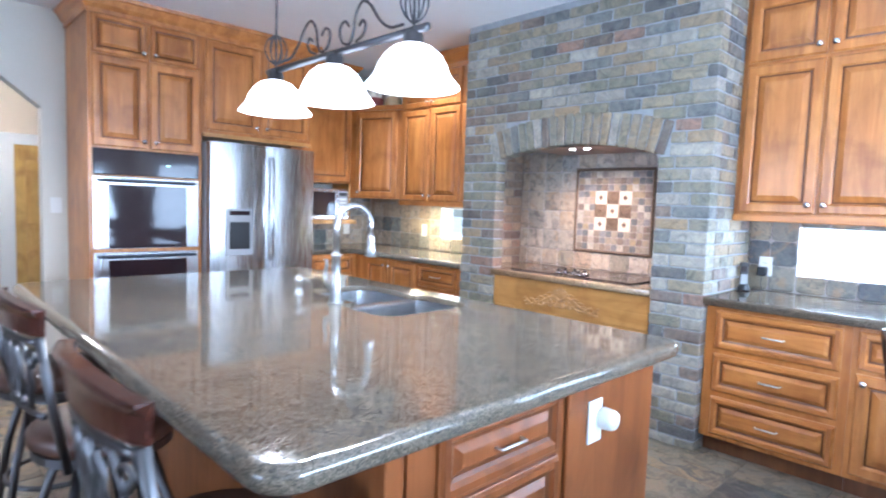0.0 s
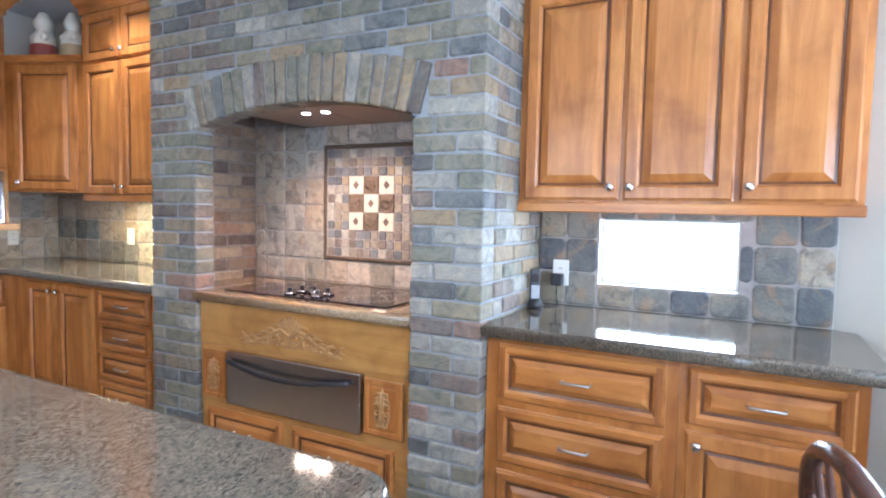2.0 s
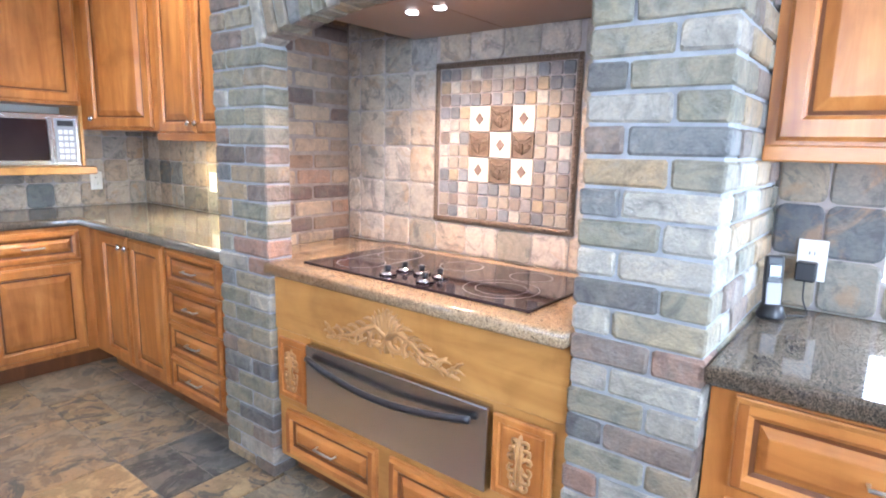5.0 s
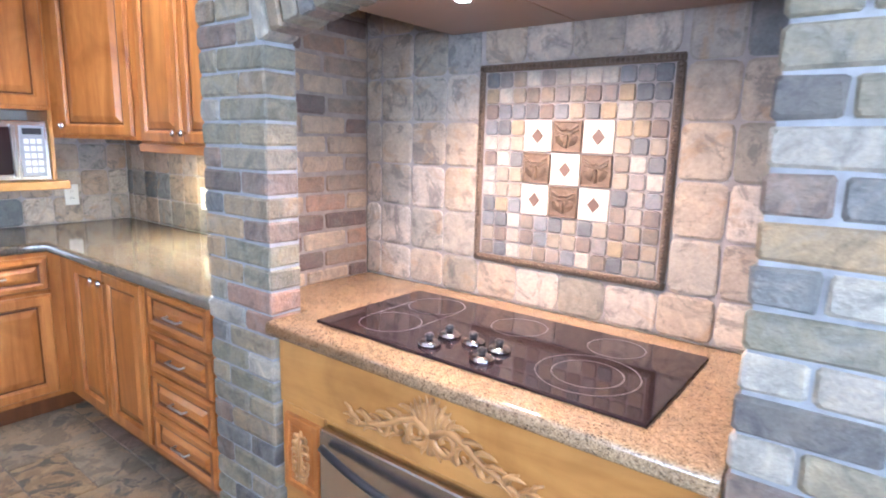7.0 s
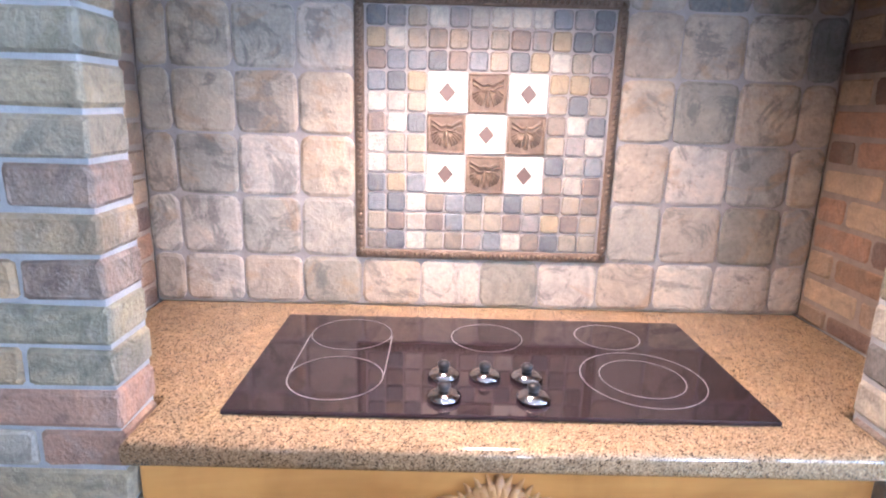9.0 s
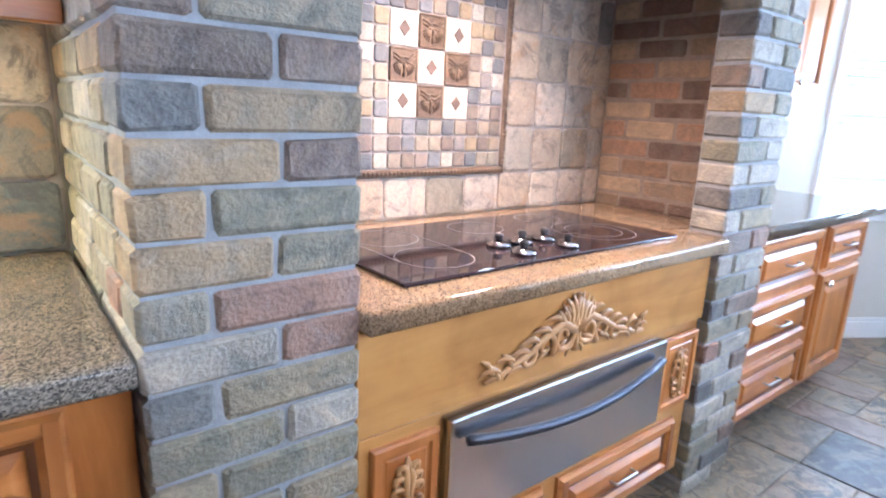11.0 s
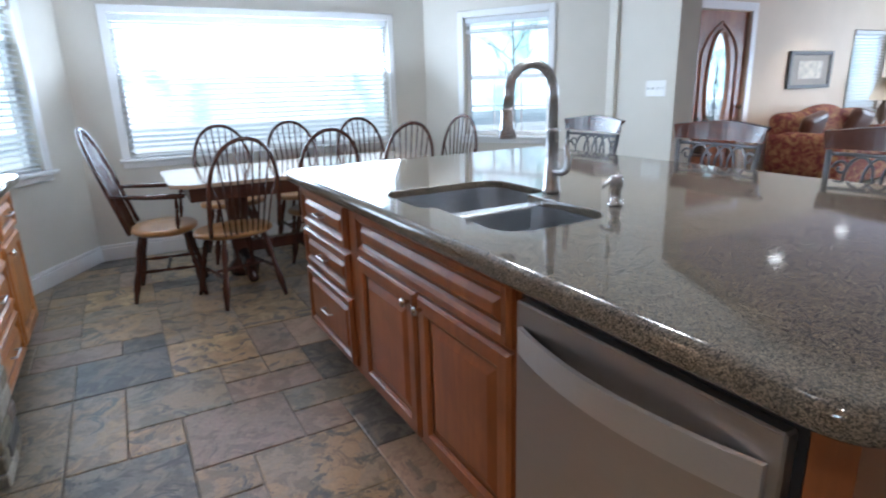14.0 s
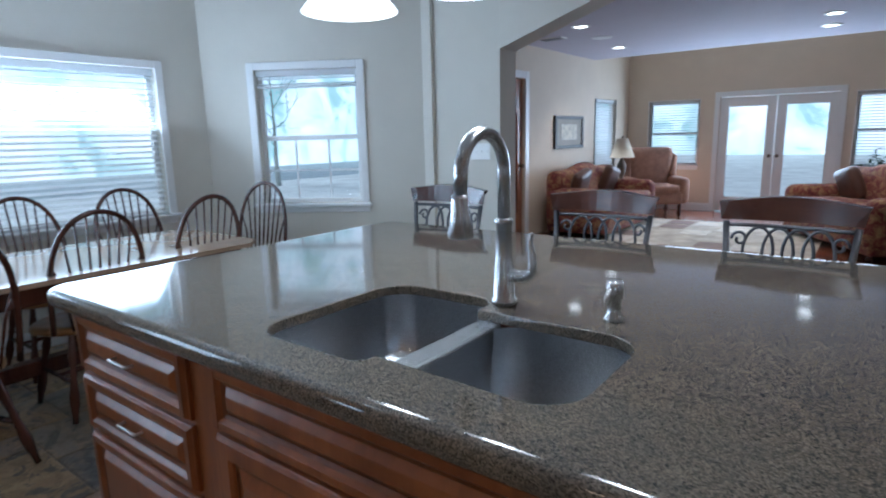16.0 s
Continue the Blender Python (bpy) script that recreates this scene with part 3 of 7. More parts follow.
def window(name, a, b, u0, u1, z0, z1, label, cols=1, rows=2, blind=True, slat_to=0.0, tilt=18, casing=0.06, depth=0.10, sill=True, edge=0.035):
    """A window in the wall from a to b: casing, sill, frame, glass panes, muntins and a slatted blind."""
    a, b = Vector(a), Vector(b)
    d = (b - a).normalized()
    ang = math.degrees(math.atan2(d.y, d.x)) + 180
    base = a + d * (u0 + u1) / 2
    m = Matrix.Translation((base.x, base.y, 0)) @ pose(0, 0, 0, 0, 0, ang)
    w = u1 - u0
    t = thing(name, (base.x, base.y, z0), label, "window", kind="structure")
    # local: x along the wall, +y into the room
    for nm, q in (("casing", (-w / 2 - casing, -w / 2, -0.004, 0.016, z0, z1 + casing)), ("casing", (w / 2, w / 2 + casing, -0.004, 0.016, z0, z1 + casing)),
                  ("casing", (-w / 2, w / 2, -0.004, 0.018, z1, z1 + casing))):
        part(nm, move(box(*q, 0.004), m), TRIMW, t)
    if sill:
        part("window_sill", move(box(-w / 2 - casing - 0.02, w / 2 + casing + 0.02, -0.02, 0.055, z0 - 0.028, z0, 0.006), m), TRIMW, t)
        part("apron", move(box(-w / 2 - casing, w / 2 + casing, -0.004, 0.014, z0 - 0.075, z0 - 0.028, 0.004), m), TRIMW, t)
    fr = bmesh.new()
    y0, y1 = -depth, -depth + 0.035
    for q in ((-w / 2, -w / 2 + edge, z0, z1), (w / 2 - edge, w / 2, z0, z1), (-w / 2 + edge, w / 2 - edge, z0, z0 + edge), (-w / 2 + edge, w / 2 - edge, z1 - edge, z1)):
        box(q[0], q[1], y0, y1, q[2], q[3], 0.003, fr)
    for i in range(1, rows):
        z = z0 + (z1 - z0) * i / rows
        box(-w / 2 + 0.035, w / 2 - 0.035, y0, y1, z - 0.02, z + 0.02, 0.003, fr)
    part("window_frame", move(fr, m), TRIMW, t)
    for i in range(rows):
        za, zb = z0 + (z1 - z0) * i / rows, z0 + (z1 - z0) * (i + 1) / rows
        g = part("pane", move(box(-w / 2 + edge - 0.003, w / 2 - edge + 0.003, -depth + 0.012, -depth + 0.016, za + min(0.02, edge - 0.003), zb - min(0.02, edge - 0.003)), m), GLASS, t)
        g.visible_shadow = False
        for c in range(1, cols if i == 0 else 1):
            x = -w / 2 + w * c / cols
            part("muntin", move(box(x - 0.008, x + 0.008, -depth + 0.018, -depth + 0.026, za + 0.02, zb - 0.02), m), TRIMW, t)
        if cols > 1 and i == 0:
            z = (za + zb) / 2
            part("muntin", move(box(-w / 2 + 0.03, w / 2 - 0.03, -depth + 0.017, -depth + 0.025, z - 0.008, z + 0.008), m), TRIMW, t)
    if blind:
        bl = thing("window_blind", (base.x, base.y, z1), "white horizontal slatted blind inside the window", "blind")
        part("head_rail", move(box(-w / 2 + 0.006, w / 2 - 0.006, -0.06, -0.012, z1 - 0.05, z1 - 0.002, 0.003), m), BLIND, bl)
        z = z1 - 0.065
        low = z0 + 0.03 + slat_to * (z1 - z0)
        sl = box(-w / 2 + 0.008, w / 2 - 0.008, -0.024, 0.024, -0.0013, 0.0013)
        me = mesh_of("slat", move(sl, pose(0, 0, 0, tilt)), BLIND)
        while z > low:
            s = new("slat", me)
            s.parent, s.matrix_parent_inverse = bl, Matrix.Translation(-Vector(bl.location))
            s.matrix_basis = m @ pose(0, -0.036, z)
            z -= 0.042
        part("bottom_rail", move(box(-w / 2 + 0.008, w / 2 - 0.008, -0.058, -0.014, low - 0.03, low - 0.01, 0.003), m), BLIND, bl)
        for x in (-w * 0.36, 0, w * 0.36):
            part("cord", move(tube([(x, -0.012, z1 - 0.05), (x, -0.012, low - 0.01)], 0.0012, 5), m), BLIND, bl)
    return t


FLOOR = solid("floor", box(-7.5, 2.0, 0.25, 5.6, -0.12, -0.006), FLOORGROUT, "dark grout bed under the slate floor tiles", "floor", "structure")
LFLOOR = solid("floor_living", box(-7.5, 1.4, -6.6, 0.25, -0.12, -0.004), wood("red_oak_floor", (0.10, 0.03, 0.015), (0.16, 0.05, 0.025), (0.22, 0.08, 0.04), "y", 0.2), "dark red wooden living room floor", "floor", "structure")
solid("ceiling", box(-5.2, 2.0, 0.25, 5.55, H, H + 0.1), CEIL, "white painted kitchen ceiling", "ceiling", "structure")
solid("ceiling_living_low", box(-7.5, 1.2, -4.7, 0.249, 2.44, 2.56), CEIL_DIM, "flat lower living room ceiling, mauve grey and darkened to look dim", "ceiling", "structure")
solid("ceiling_living_high", box(-7.5, 1.2, -6.5, -4.7, 3.5, 3.6), CEIL, "high white living room ceiling", "ceiling", "structure")
solid("wall_drop", box(-7.5, 1.0, -4.7, -4.6, 2.56, 3.5), WALLWARM, "painted drop between the two living ceilings", "wall", "structure")

WIN_R, WIN_L = (-0.69, -0.116), (-3.82, -3.40)
wall("wall_north", (-5.0, 5.37), BN, 0.15, 0, H, [(WIN_L[0] + 5, WIN_L[1] + 5, 1.04, 1.335), (WIN_R[0] + 5, WIN_R[1] + 5, 1.012, 1.307)], WALLPAINT, "pale painted kitchen wall behind the counters", -1)
wall("wall_bay_north", BN, (BX, BY1), 0.15, 0, H, [(0.55, 1.38, 0.80, 1.92)], WALLPAINT, "pale painted slanted bay wall", -1)
wall("wall_bay_east", (BX, BY1), (BX, BY0), 0.15, 0, H, [(0.33, 2.62, 0.80, 1.89)], WALLPAINT, "pale painted bay wall with a wide window", -1)
wall("wall_bay_south", (BX, BY0), BS, 0.15, 0, H, [(0.43, 1.26, 0.83, 1.89)], WALLPAINT, "pale painted slanted bay wall", -1)
wall("wall_west", (-5.0, 0.25), (-5.0, 5.37), 0.15, 0, H, [(0.75, 2.0, 0, 2.30)], WALLPAINT, "pale green painted kitchen wall", -1)
# arch corners in the two wide openings
def corner_fill(pts, m, d):
    b = bmesh.new()
    lo = [b.verts.new(p) for p in pts]
    hi = [b.verts.new((p[0] + d[0], p[1] + d[1], p[2])) for p in pts]
    n = len(pts)
    for i in range(n):
        b.faces.new((lo[i], lo[(i + 1) % n], hi[(i + 1) % n], hi[i]))
    b.faces.new(lo[::-1]); b.faces.new(hi)
    return b
solid("arch_corner_west", corner_fill([(-4.999, 2.25, 2.0), (-4.999, 2.25, 2.30), (-4.999, 1.88, 2.30)], None, (-0.148, 0)), WALLPAINT, "sloping corner of the hall opening", "wall", kind="structure")
solid("corner_post", box(0.15, 0.235, 0.46, 0.505, 0, H), WALLPAINT, "painted corner post beside the bay", "wall", "structure")
wall("wall_south", BS, (-5.0, 0.47), 0.22, 0, H, [(0.66, 4.6, 0, 2.30)], WALLPAINT, "pale wall with a wide opening to the living room", -1)
solid("arch_corner_south", corner_fill([(-0.44, 0.469, 1.94), (-0.44, 0.469, 2.30), (-1.55, 0.469, 2.30)], None, (0, -0.218)), WALLPAINT, "sloping corner of the living room opening", "wall", kind="structure")

window("window_1", BN, (BX, BY1), 0.55, 1.38, 0.80, 1.92, "white framed window in the slanted bay wall", tilt=-20)
window("window_2", (BX, BY1), (BX, BY0), 0.33, 2.62, 0.80, 1.89, "wide white framed bay window", rows=1, cols=1, tilt=-20)
window("window_3", (BX, BY0), BS, 0.43, 1.26, 0.83, 1.89, "white framed sash window with muntins", cols=3, slat_to=0.87, tilt=4)
window("window_4", (-5.0, 5.37), BN, WIN_R[0] + 5, WIN_R[1] + 5, 1.012, 1.307, "small frosted window between counter and cabinets", rows=1, blind=False, casing=0.0, sill=False, edge=0.010)
window("window_5", (-5.0, 5.37), BN, WIN_L[0] + 5, WIN_L[1] + 5, 1.04, 1.335, "small frosted window between counter and cabinets", rows=1, blind=False, casing=0.0, sill=False, edge=0.010)

# living room shell
wall("wall_living_east", (1.0, 0.25), (1.0, -6.3), 0.12, 0, 3.5, [(2.05 - 0.25 + 0.0, 2.75, 0, 2.03), (5.01, 5.89, 0.78, 1.87)], WALLWARM, "cream painted living room wall", -1)
wall("wall_living_south", (1.0, -6.3), (-7.5, -6.3), 0.12, 0, 3.5, [(0.37, 1.18, 0.76, 1.83), (1.50, 3.12, 0, 1.86), (3.33, 4.2, 0.76, 1.83)], WALLWARM, "cream painted wall with french doors", -1)
wall("wall_living_west", (-7.5, -6.3), (-7.5, 5.6), 0.12, 0, 3.5, [], WALLWARM, "cream painted hall wall", -1)
wall("wall_hall_north", (-7.5, 5.6), (-5.15, 5.6), 0.12, 0, H, [], WALLWARM, "cream painted hall wall", -1)
solid("ceiling_hall", box(-7.5, -5.151, 0.252, 5.6, 2.56, 2.66), CEIL, "white hall ceiling", "ceiling", "structure")
window("window_6", (1.0, 0.25), (1.0, -6.3), 5.01, 5.89, 0.78, 1.87, "white blind window in the living room", rows=1, tilt=-40, casing=0.0)
window("window_7", (1.0, -6.3), (-7.5, -6.3), 0.37, 1.18, 0.76, 1.83, "white framed living room window", rows=2, tilt=-10, casing=0.02)
window("window_8", (1.0, -6.3), (-7.5, -6.3), 3.33, 4.2, 0.76, 1.83, "white framed living room window", rows=2, tilt=-10, casing=0.02)

def board(name, pts, h, t, inward, material, label):
    obs = thing(name, (*pts[0], 0), label, "baseboard", kind="structure")
    for a, b in zip(pts, pts[1:]):
        a, b = Vector(a), Vector(b)
        d = (b - a).normalized()
        m = Matrix.Translation((a.x, a.y, 0)) @ pose(0, 0, 0, 0, 0, math.degrees(math.atan2(d.y, d.x)))
        L = (b - a).length
        bb = box(0, L, 0.0, t, 0, h * 0.8, 0.002)
        box(0, L, 0.0, t * 0.6, h * 0.8, h, 0.004, bb)
        part("board", move(bb, m), material, obs)
    return obs
board("baseboard", [BN, (BX, BY1), (BX, BY0), BS, (-0.44, 0.47)][::-1], 0.13, 0.016, 1, TRIMW, "white moulded baseboard round the bay")
board("baseboard", [(1.0, -6.3), (-0.5, -6.3)][::-1], 0.13, 0.016, 1, TRIMW, "white moulded baseboard in the living room")

# outside: a bare tree beyond the bay
def bare_tree(x, y, hgt, seed):
    r = random.Random(seed)
    bark = plain("grey_bark", (0.45, 0.44, 0.40), 0.9, 0, 0.3, 12, 0.5, 40)
    T = thing("tree", (x, y, -0.35), "bare leafless tree outside the bay windows", "tree")
    part("trunk", tube(smooth_line([(x, y, -0.36), (x + 0.06, y, 0.5), (x - 0.04, y + 0.05, 1.3), (x + 0.03, y, 2.3), (x, y + 0.06, hgt * 0.62)], 3), [0.11 - 0.007 * q for q in range(13)], 9), bark, T, "", True)
    twigs = []
    def grow(p, d, L, rad, lev):
        q = p + d * L
        bend = p.lerp(q, 0.5) + Vector((r.uniform(-1, 1), r.uniform(-1, 1), r.uniform(-1, 1))) * L * 0.08
        twigs.append((p, bend, q, rad))
        if lev == 0: return
        for _ in range(3):
            a = Vector((r.uniform(-1, 1), r.uniform(-1, 1), r.uniform(-0.5, 0.7))).normalized()
            grow(p.lerp(q, r.uniform(0.35, 1.0)), (d + a * 0.8).normalized(), L * r.uniform(0.5, 0.75), rad * 0.55, lev - 1)
    for k in range(9):
        a = k * 2.4 + r.uniform(-0.4, 0.4)
        grow(Vector((x, y, 1.0 + k * 0.38)), Vector((math.cos(a), math.sin(a), 0.75)).normalized(), hgt * r.uniform(0.16, 0.26), 0.03, 4)
    me = bpy.data.meshes.new("crown")
    vs, fs = [], []
    for p, bend, q, rad in twigs:
        d = (q - p).normalized()
        u = d.orthogonal().normalized()
        w_ = d.cross(u)
        n0 = len(vs)
        for pt, rr in ((p, rad), (bend, rad * 0.8), (q, rad * 0.5)):
            vs += [pt + u * rr, pt + (w_ * 0.87 - u * 0.5) * rr, pt - (w_ * 0.87 + u * 0.5) * rr]
        for k in (0, 3):
            for e in range(3):
                fs.append((n0 + k + e, n0 + k + (e + 1) % 3, n0 + k + 3 + (e + 1) % 3, n0 + k + 3 + e))
    me.from_pydata(vs, [], fs)
    me.materials.append(bark)
    cr = new("crown", me)
    cr.parent, cr.matrix_parent_inverse = T, Matrix.Translation(-Vector(T.location))
    tagged(cr, "thin bare branches")
bare_tree(15.6, -9.7, 6.5, 4)
# paving and distance
solid("ground", box(-60, 60, -60, 60, -0.5, -0.35), plain("pale_paving", (0.70, 0.70, 0.67), 0.9, 0, 0.18, 1.2), "pale sunlit paving around the house", "ground", "structure")
solid("backdrop", box(30, 30.2, -40, 40, -0.35, 14), OUTGLOW, "bright hazy daylight beyond the windows", "backdrop", "structure")
solid("backdrop", box(-40, 40, -40.2, -40, -0.35, 14), OUTGLOW, "bright hazy daylight beyond the garden", "backdrop", "structure")
solid("backdrop", box(-20, 20, 30, 30.2, -0.35, 14), OUTGLOW_NORTH, "bright hazy daylight beyond the back windows", "backdrop", "structure")

# ---- right cabinets ----
G_CAB = "maple kitchen cabinets"
def cab(name, loc, label):
    return thing(name, loc, label, "cabinet", G_CAB)


c = cab("base_cabinet", (-0.33, 5.0, 0), "honey maple base cabinet with three drawers beside the brick pier")
part("body", box(-0.963, -0.27, 4.731, 5.36, 0.10, 0.855), MAPLE, c)
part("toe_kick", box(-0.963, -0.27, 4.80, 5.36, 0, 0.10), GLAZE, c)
for z in (0.125, 0.372, 0.617):
    front(c, "drawer", -0.61, 4.731, z, 0.60, 0.215, 0, DRAWER, None, None, True)
c = cab("base_cabinet", (0.0, 5.0, 0), "honey maple base cabinet with one drawer over a door")
part("body", box(-0.269, 0.245, 4.731, 5.20, 0.10, 0.855), MAPLE, c)
part("toe_kick", box(-0.269, 0.245, 4.80, 5.20, 0, 0.10), GLAZE, c)
front(c, "drawer", -0.015, 4.731, 0.645, 0.46, 0.19, 0, DRAWER, None, None, True)
front(c, "door", -0.015, 4.731, 0.125, 0.46, 0.50, 0, DOOR, None, (-0.195, 0.46))
t = thing("countertop", (-0.3, 5.0, 0.857), "polished brown granite countertop with a rounded edge", "countertop")
slab_with_holes("slab", [(-0.966, 5.355), (-0.966, 4.665), (0.26, 4.665), (0.285, 4.675), (0.298, 4.70), (0.298, 5.29), (0.21, 5.355)], [], 0.857, 0.905, GRANITE, 0.014, t)
c = cab("wall_cabinet", (-0.36, 5.2, 1.34), "tall honey maple wall cabinet with six raised panel doors")
part("body", box(-0.966, 0.245, 5.04, 5.36, 1.375, 2.62), MAPLE, c)
part("light_rail", box(-0.966, 0.25, 5.022, 5.06, 1.335, 1.375, 0.004), MAPLE_H, c)
for x0, x1, kx in ((-0.945, -0.545, 0.165), (-0.537, -0.142, -0.165), (-0.132, 0.228, -0.145)):
    front(c, "door", (x0 + x1) / 2, 5.04, 1.385, x1 - x0 - 0.008, 0.845, 0, DOOR, None, (kx, 0.05))
    front(c, "door", (x0 + x1) / 2, 5.04, 2.25, x1 - x0 - 0.008, 0.36, 0, DOOR, None, (kx, 0.05))
part("crown", crown([(-0.966, 5.04), (0.245, 5.04), (0.245, 5.36)], 2.61, 2.738), MAPLE_H, c)

# ---- left cabinets ----
c = cab("base_cabinet", (-3.75, 5.0, 0), "honey maple corner base cabinet with two doors")
part("body", box(-4.369, -3.461, 4.731, 5.36, 0.10, 0.855), MAPLE, c)
part("toe_kick", box(-4.30, -3.461, 4.80, 5.36, 0, 0.10), GLAZE, c)
front(c, "door", -4.03, 4.731, 0.125, 0.33, 0.71, 0, DOOR, None, (0.135, 0.66))
front(c, "door", -3.66, 4.731, 0.125, 0.37, 0.71, 0, DOOR, None, (-0.155, 0.66))
c = cab("base_cabinet", (-3.2, 5.0, 0), "honey maple base cabinet with four drawers beside the brick pier")
part("body", box(-3.459, -2.885, 4.731, 5.36, 0.10, 0.855), MAPLE, c)
part("toe_kick", box(-3.459, -2.885, 4.80, 5.36, 0, 0.10), GLAZE, c)
for z, h in ((0.125, 0.17), (0.305, 0.17), (0.485, 0.17), (0.665, 0.17)):
    front(c, "drawer", -3.20, 4.731, z, 0.47, h, 0, DRAWER, None, None, True)
c = cab("base_cabinet", (-4.7, 4.4, 0), "honey maple base cabinet with drawer and door beside the fridge")
part("body", box(-4.99, -4.371, 4.15, 5.36, 0.10, 0.855), MAPLE, c)
part("toe_kick", box(-4.99, -4.43, 4.15, 5.36, 0, 0.10), GLAZE, c)
front(c, "drawer", -4.371, 4.44, 0.665, 0.47, 0.17, 90, DRAWER, None, None, True)
front(c, "door", -4.371, 4.44, 0.125, 0.47, 0.52, 90, DOOR, None, (-0.20, 0.47))
t = thing("countertop", (-4.2, 5.0, 0.857), "polished brown granite corner countertop", "countertop")
slab_with_holes("slab", [(-4.99, 5.355), (-4.99, 4.14), (-4.345, 4.14), (-4.345, 4.665), (-2.886, 4.665), (-2.886, 5.355)][::-1], [], 0.857, 0.905, GRANITE, 0.014, t)
c = cab("wall_cabinet", (-3.5, 5.2, 1.38), "honey maple wall cabinet with stacked doors beside the brick")
part("body", box(-4.12, -2.886, 5.06, 5.36, 1.39, 2.60), MAPLE, c)
part("light_rail", box(-4.12, -2.886, 5.045, 5.075, 1.35, 1.39, 0.003), MAPLE_H, c)
for x0, x1, kx in ((-4.09, -3.695, 0.165), (-3.685, -3.29, -0.165), (-3.28, -2.90, 0.16)):
    front(c, "door", (x0 + x1) / 2, 5.06, 1.395, x1 - x0 - 0.006, 0.86, 0, DOOR, None, (kx, 0.05))
    front(c, "door", (x0 + x1) / 2, 5.06, 2.27, x1 - x0 - 0.006, 0.315, 0, DOOR, None, (kx, 0.045))
ul = thing("cabinet_light", (-3.5, 5.2, 1.37), "slim lit strip light under the wall cabinet", "lamp")
part("strip", box(-4.0, -2.95, 5.10, 5.14, 1.368, 1.389, 0.003), glowing("lit_strip", (1.0, 0.80, 0.35), 5.0), ul)
lamp("cabinet_strip_light", "AREA", look((-3.62, 5.12, 1.36), (-3.62, 5.10, 0.9)), 12, (1, 0.76, 0.34), size=0.7, size_y=0.05)
part("crown", crown([(-4.12, 5.36), (-4.12, 5.06), (-2.886, 5.06)], 2.59, 2.735), MAPLE_H, c)
c = cab("corner_cabinet", (-4.6, 5.1, 1.4), "lower diagonal maple corner cabinet with one door")
part("body", prism([(-4.99, 5.36), (-4.99, 4.86), (-4.68, 4.86), (-4.13, 5.085), (-4.13, 5.36)], 1.405, 2.33), MAPLE, c)
part("rim", prism([(-4.67, 4.83), (-4.12, 5.055), (-4.13, 5.085), (-4.68, 4.86)], 2.29, 2.335), MAPLE_H, c)
front(c, "door", -4.40, 4.972, 1.42, 0.47, 0.85, 22.2, DOOR, None, (-0.19, 0.05))
c = cab("microwave_cabinet", (-4.8, 4.5, 1.14), "honey maple cabinet above an open microwave shelf")
part("body", box(-4.99, -4.68, 4.17, 4.858, 1.545, 2.62), MAPLE, c)
part("shelf", box(-4.99, -4.62, 4.17, 4.90, 1.135, 1.18, 0.004), HONEY, c)
part("side_panel", box(-4.99, -4.68, 4.84, 4.86, 1.18, 1.545, 0.002), HONEY, c)
front(c, "door", -4.68, 4.515, 1.56, 0.66, 0.80, 90, DOOR, None, None)
front(c, "door", -4.68, 4.515, 2.375, 0.66, 0.235, 90, DRAWER, MAPLE_H, None)
part("crown", crown([(-4.68, 4.17), (-4.68, 4.858), (-4.99, 4.858)], 2.61, 2.738), MAPLE_H, c)
m = thing("microwave", (-4.8, 4.5, 1.18), "stainless microwave oven with a dark window on the maple shelf", "microwave")
part("body", box(-4.98, -4.665, 4.25, 4.83, 1.182, 1.49, 0.006), STEEL_X, m)
part("window", box(-4.668, -4.658, 4.28, 4.66, 1.215, 1.455, 0.002), BLACKGLASS, m)
part("door_frame", box(-4.667, -4.653, 4.66, 4.682, 1.20, 1.47, 0.003), STEEL, m)
part("keypad", box(-4.667, -4.659, 4.70, 4.81, 1.205, 1.465, 0.002), GREYP, m)
part("display", box(-4.661, -4.656, 4.712, 4.798, 1.42, 1.452, 0.001), BLACK, m)
for i in range(5):
    for j in range(3):
        part("button", box(-4.661, -4.656, 4.715 + j * 0.029, 4.737 + j * 0.029, 1.225 + i * 0.037, 1.25 + i * 0.037, 0.001), WHITEP, m)
# oven tower and fridge
c = cab("oven_cabinet", (-4.7, 2.8, 0), "tall honey maple oven tower with stacked doors")
part("body", box(-4.99, -4.345, 2.41, 3.195, 0.0, 2.62), MAPLE, c)
for y0, y1, k in ((2.43, 2.80, 0.15), (2.81, 3.18, -0.15)):
    front(c, "door", -4.345, (y0 + y1) / 2, 1.70, y1 - y0 - 0.006, 0.635, 90, DOOR, None, (k, 0.05))
    front(c, "door", -4.345, (y0 + y1) / 2, 2.345, y1 - y0 - 0.006, 0.27, 90, DRAWER, MAPLE, (k, 0.04))
c = cab("fridge_cabinet", (-4.7, 3.65, 1.86), "honey maple cabinet over the fridge with two doors")
part("body", box(-4.99, -4.345, 3.197, 4.168, 1.87, 2.62), MAPLE, c)
for y0, y1, k in ((3.22, 3.68, 0.19), (3.69, 4.15, -0.19)):
    front(c, "door", -4.345, (y0 + y1) / 2, 1.90, y1 - y0 - 0.006, 0.70, 90, DOOR, None, (k, 0.05))
part("bottom_rail", box(-4.35, -4.315, 3.197, 4.168, 1.84, 1.872, 0.004), HONEY, c)
part("crown", crown([(-4.99, 2.41), (-4.345, 2.41), (-4.345, 4.169), (-4.68, 4.169)], 2.61, 2.738), MAPLE_H, c)
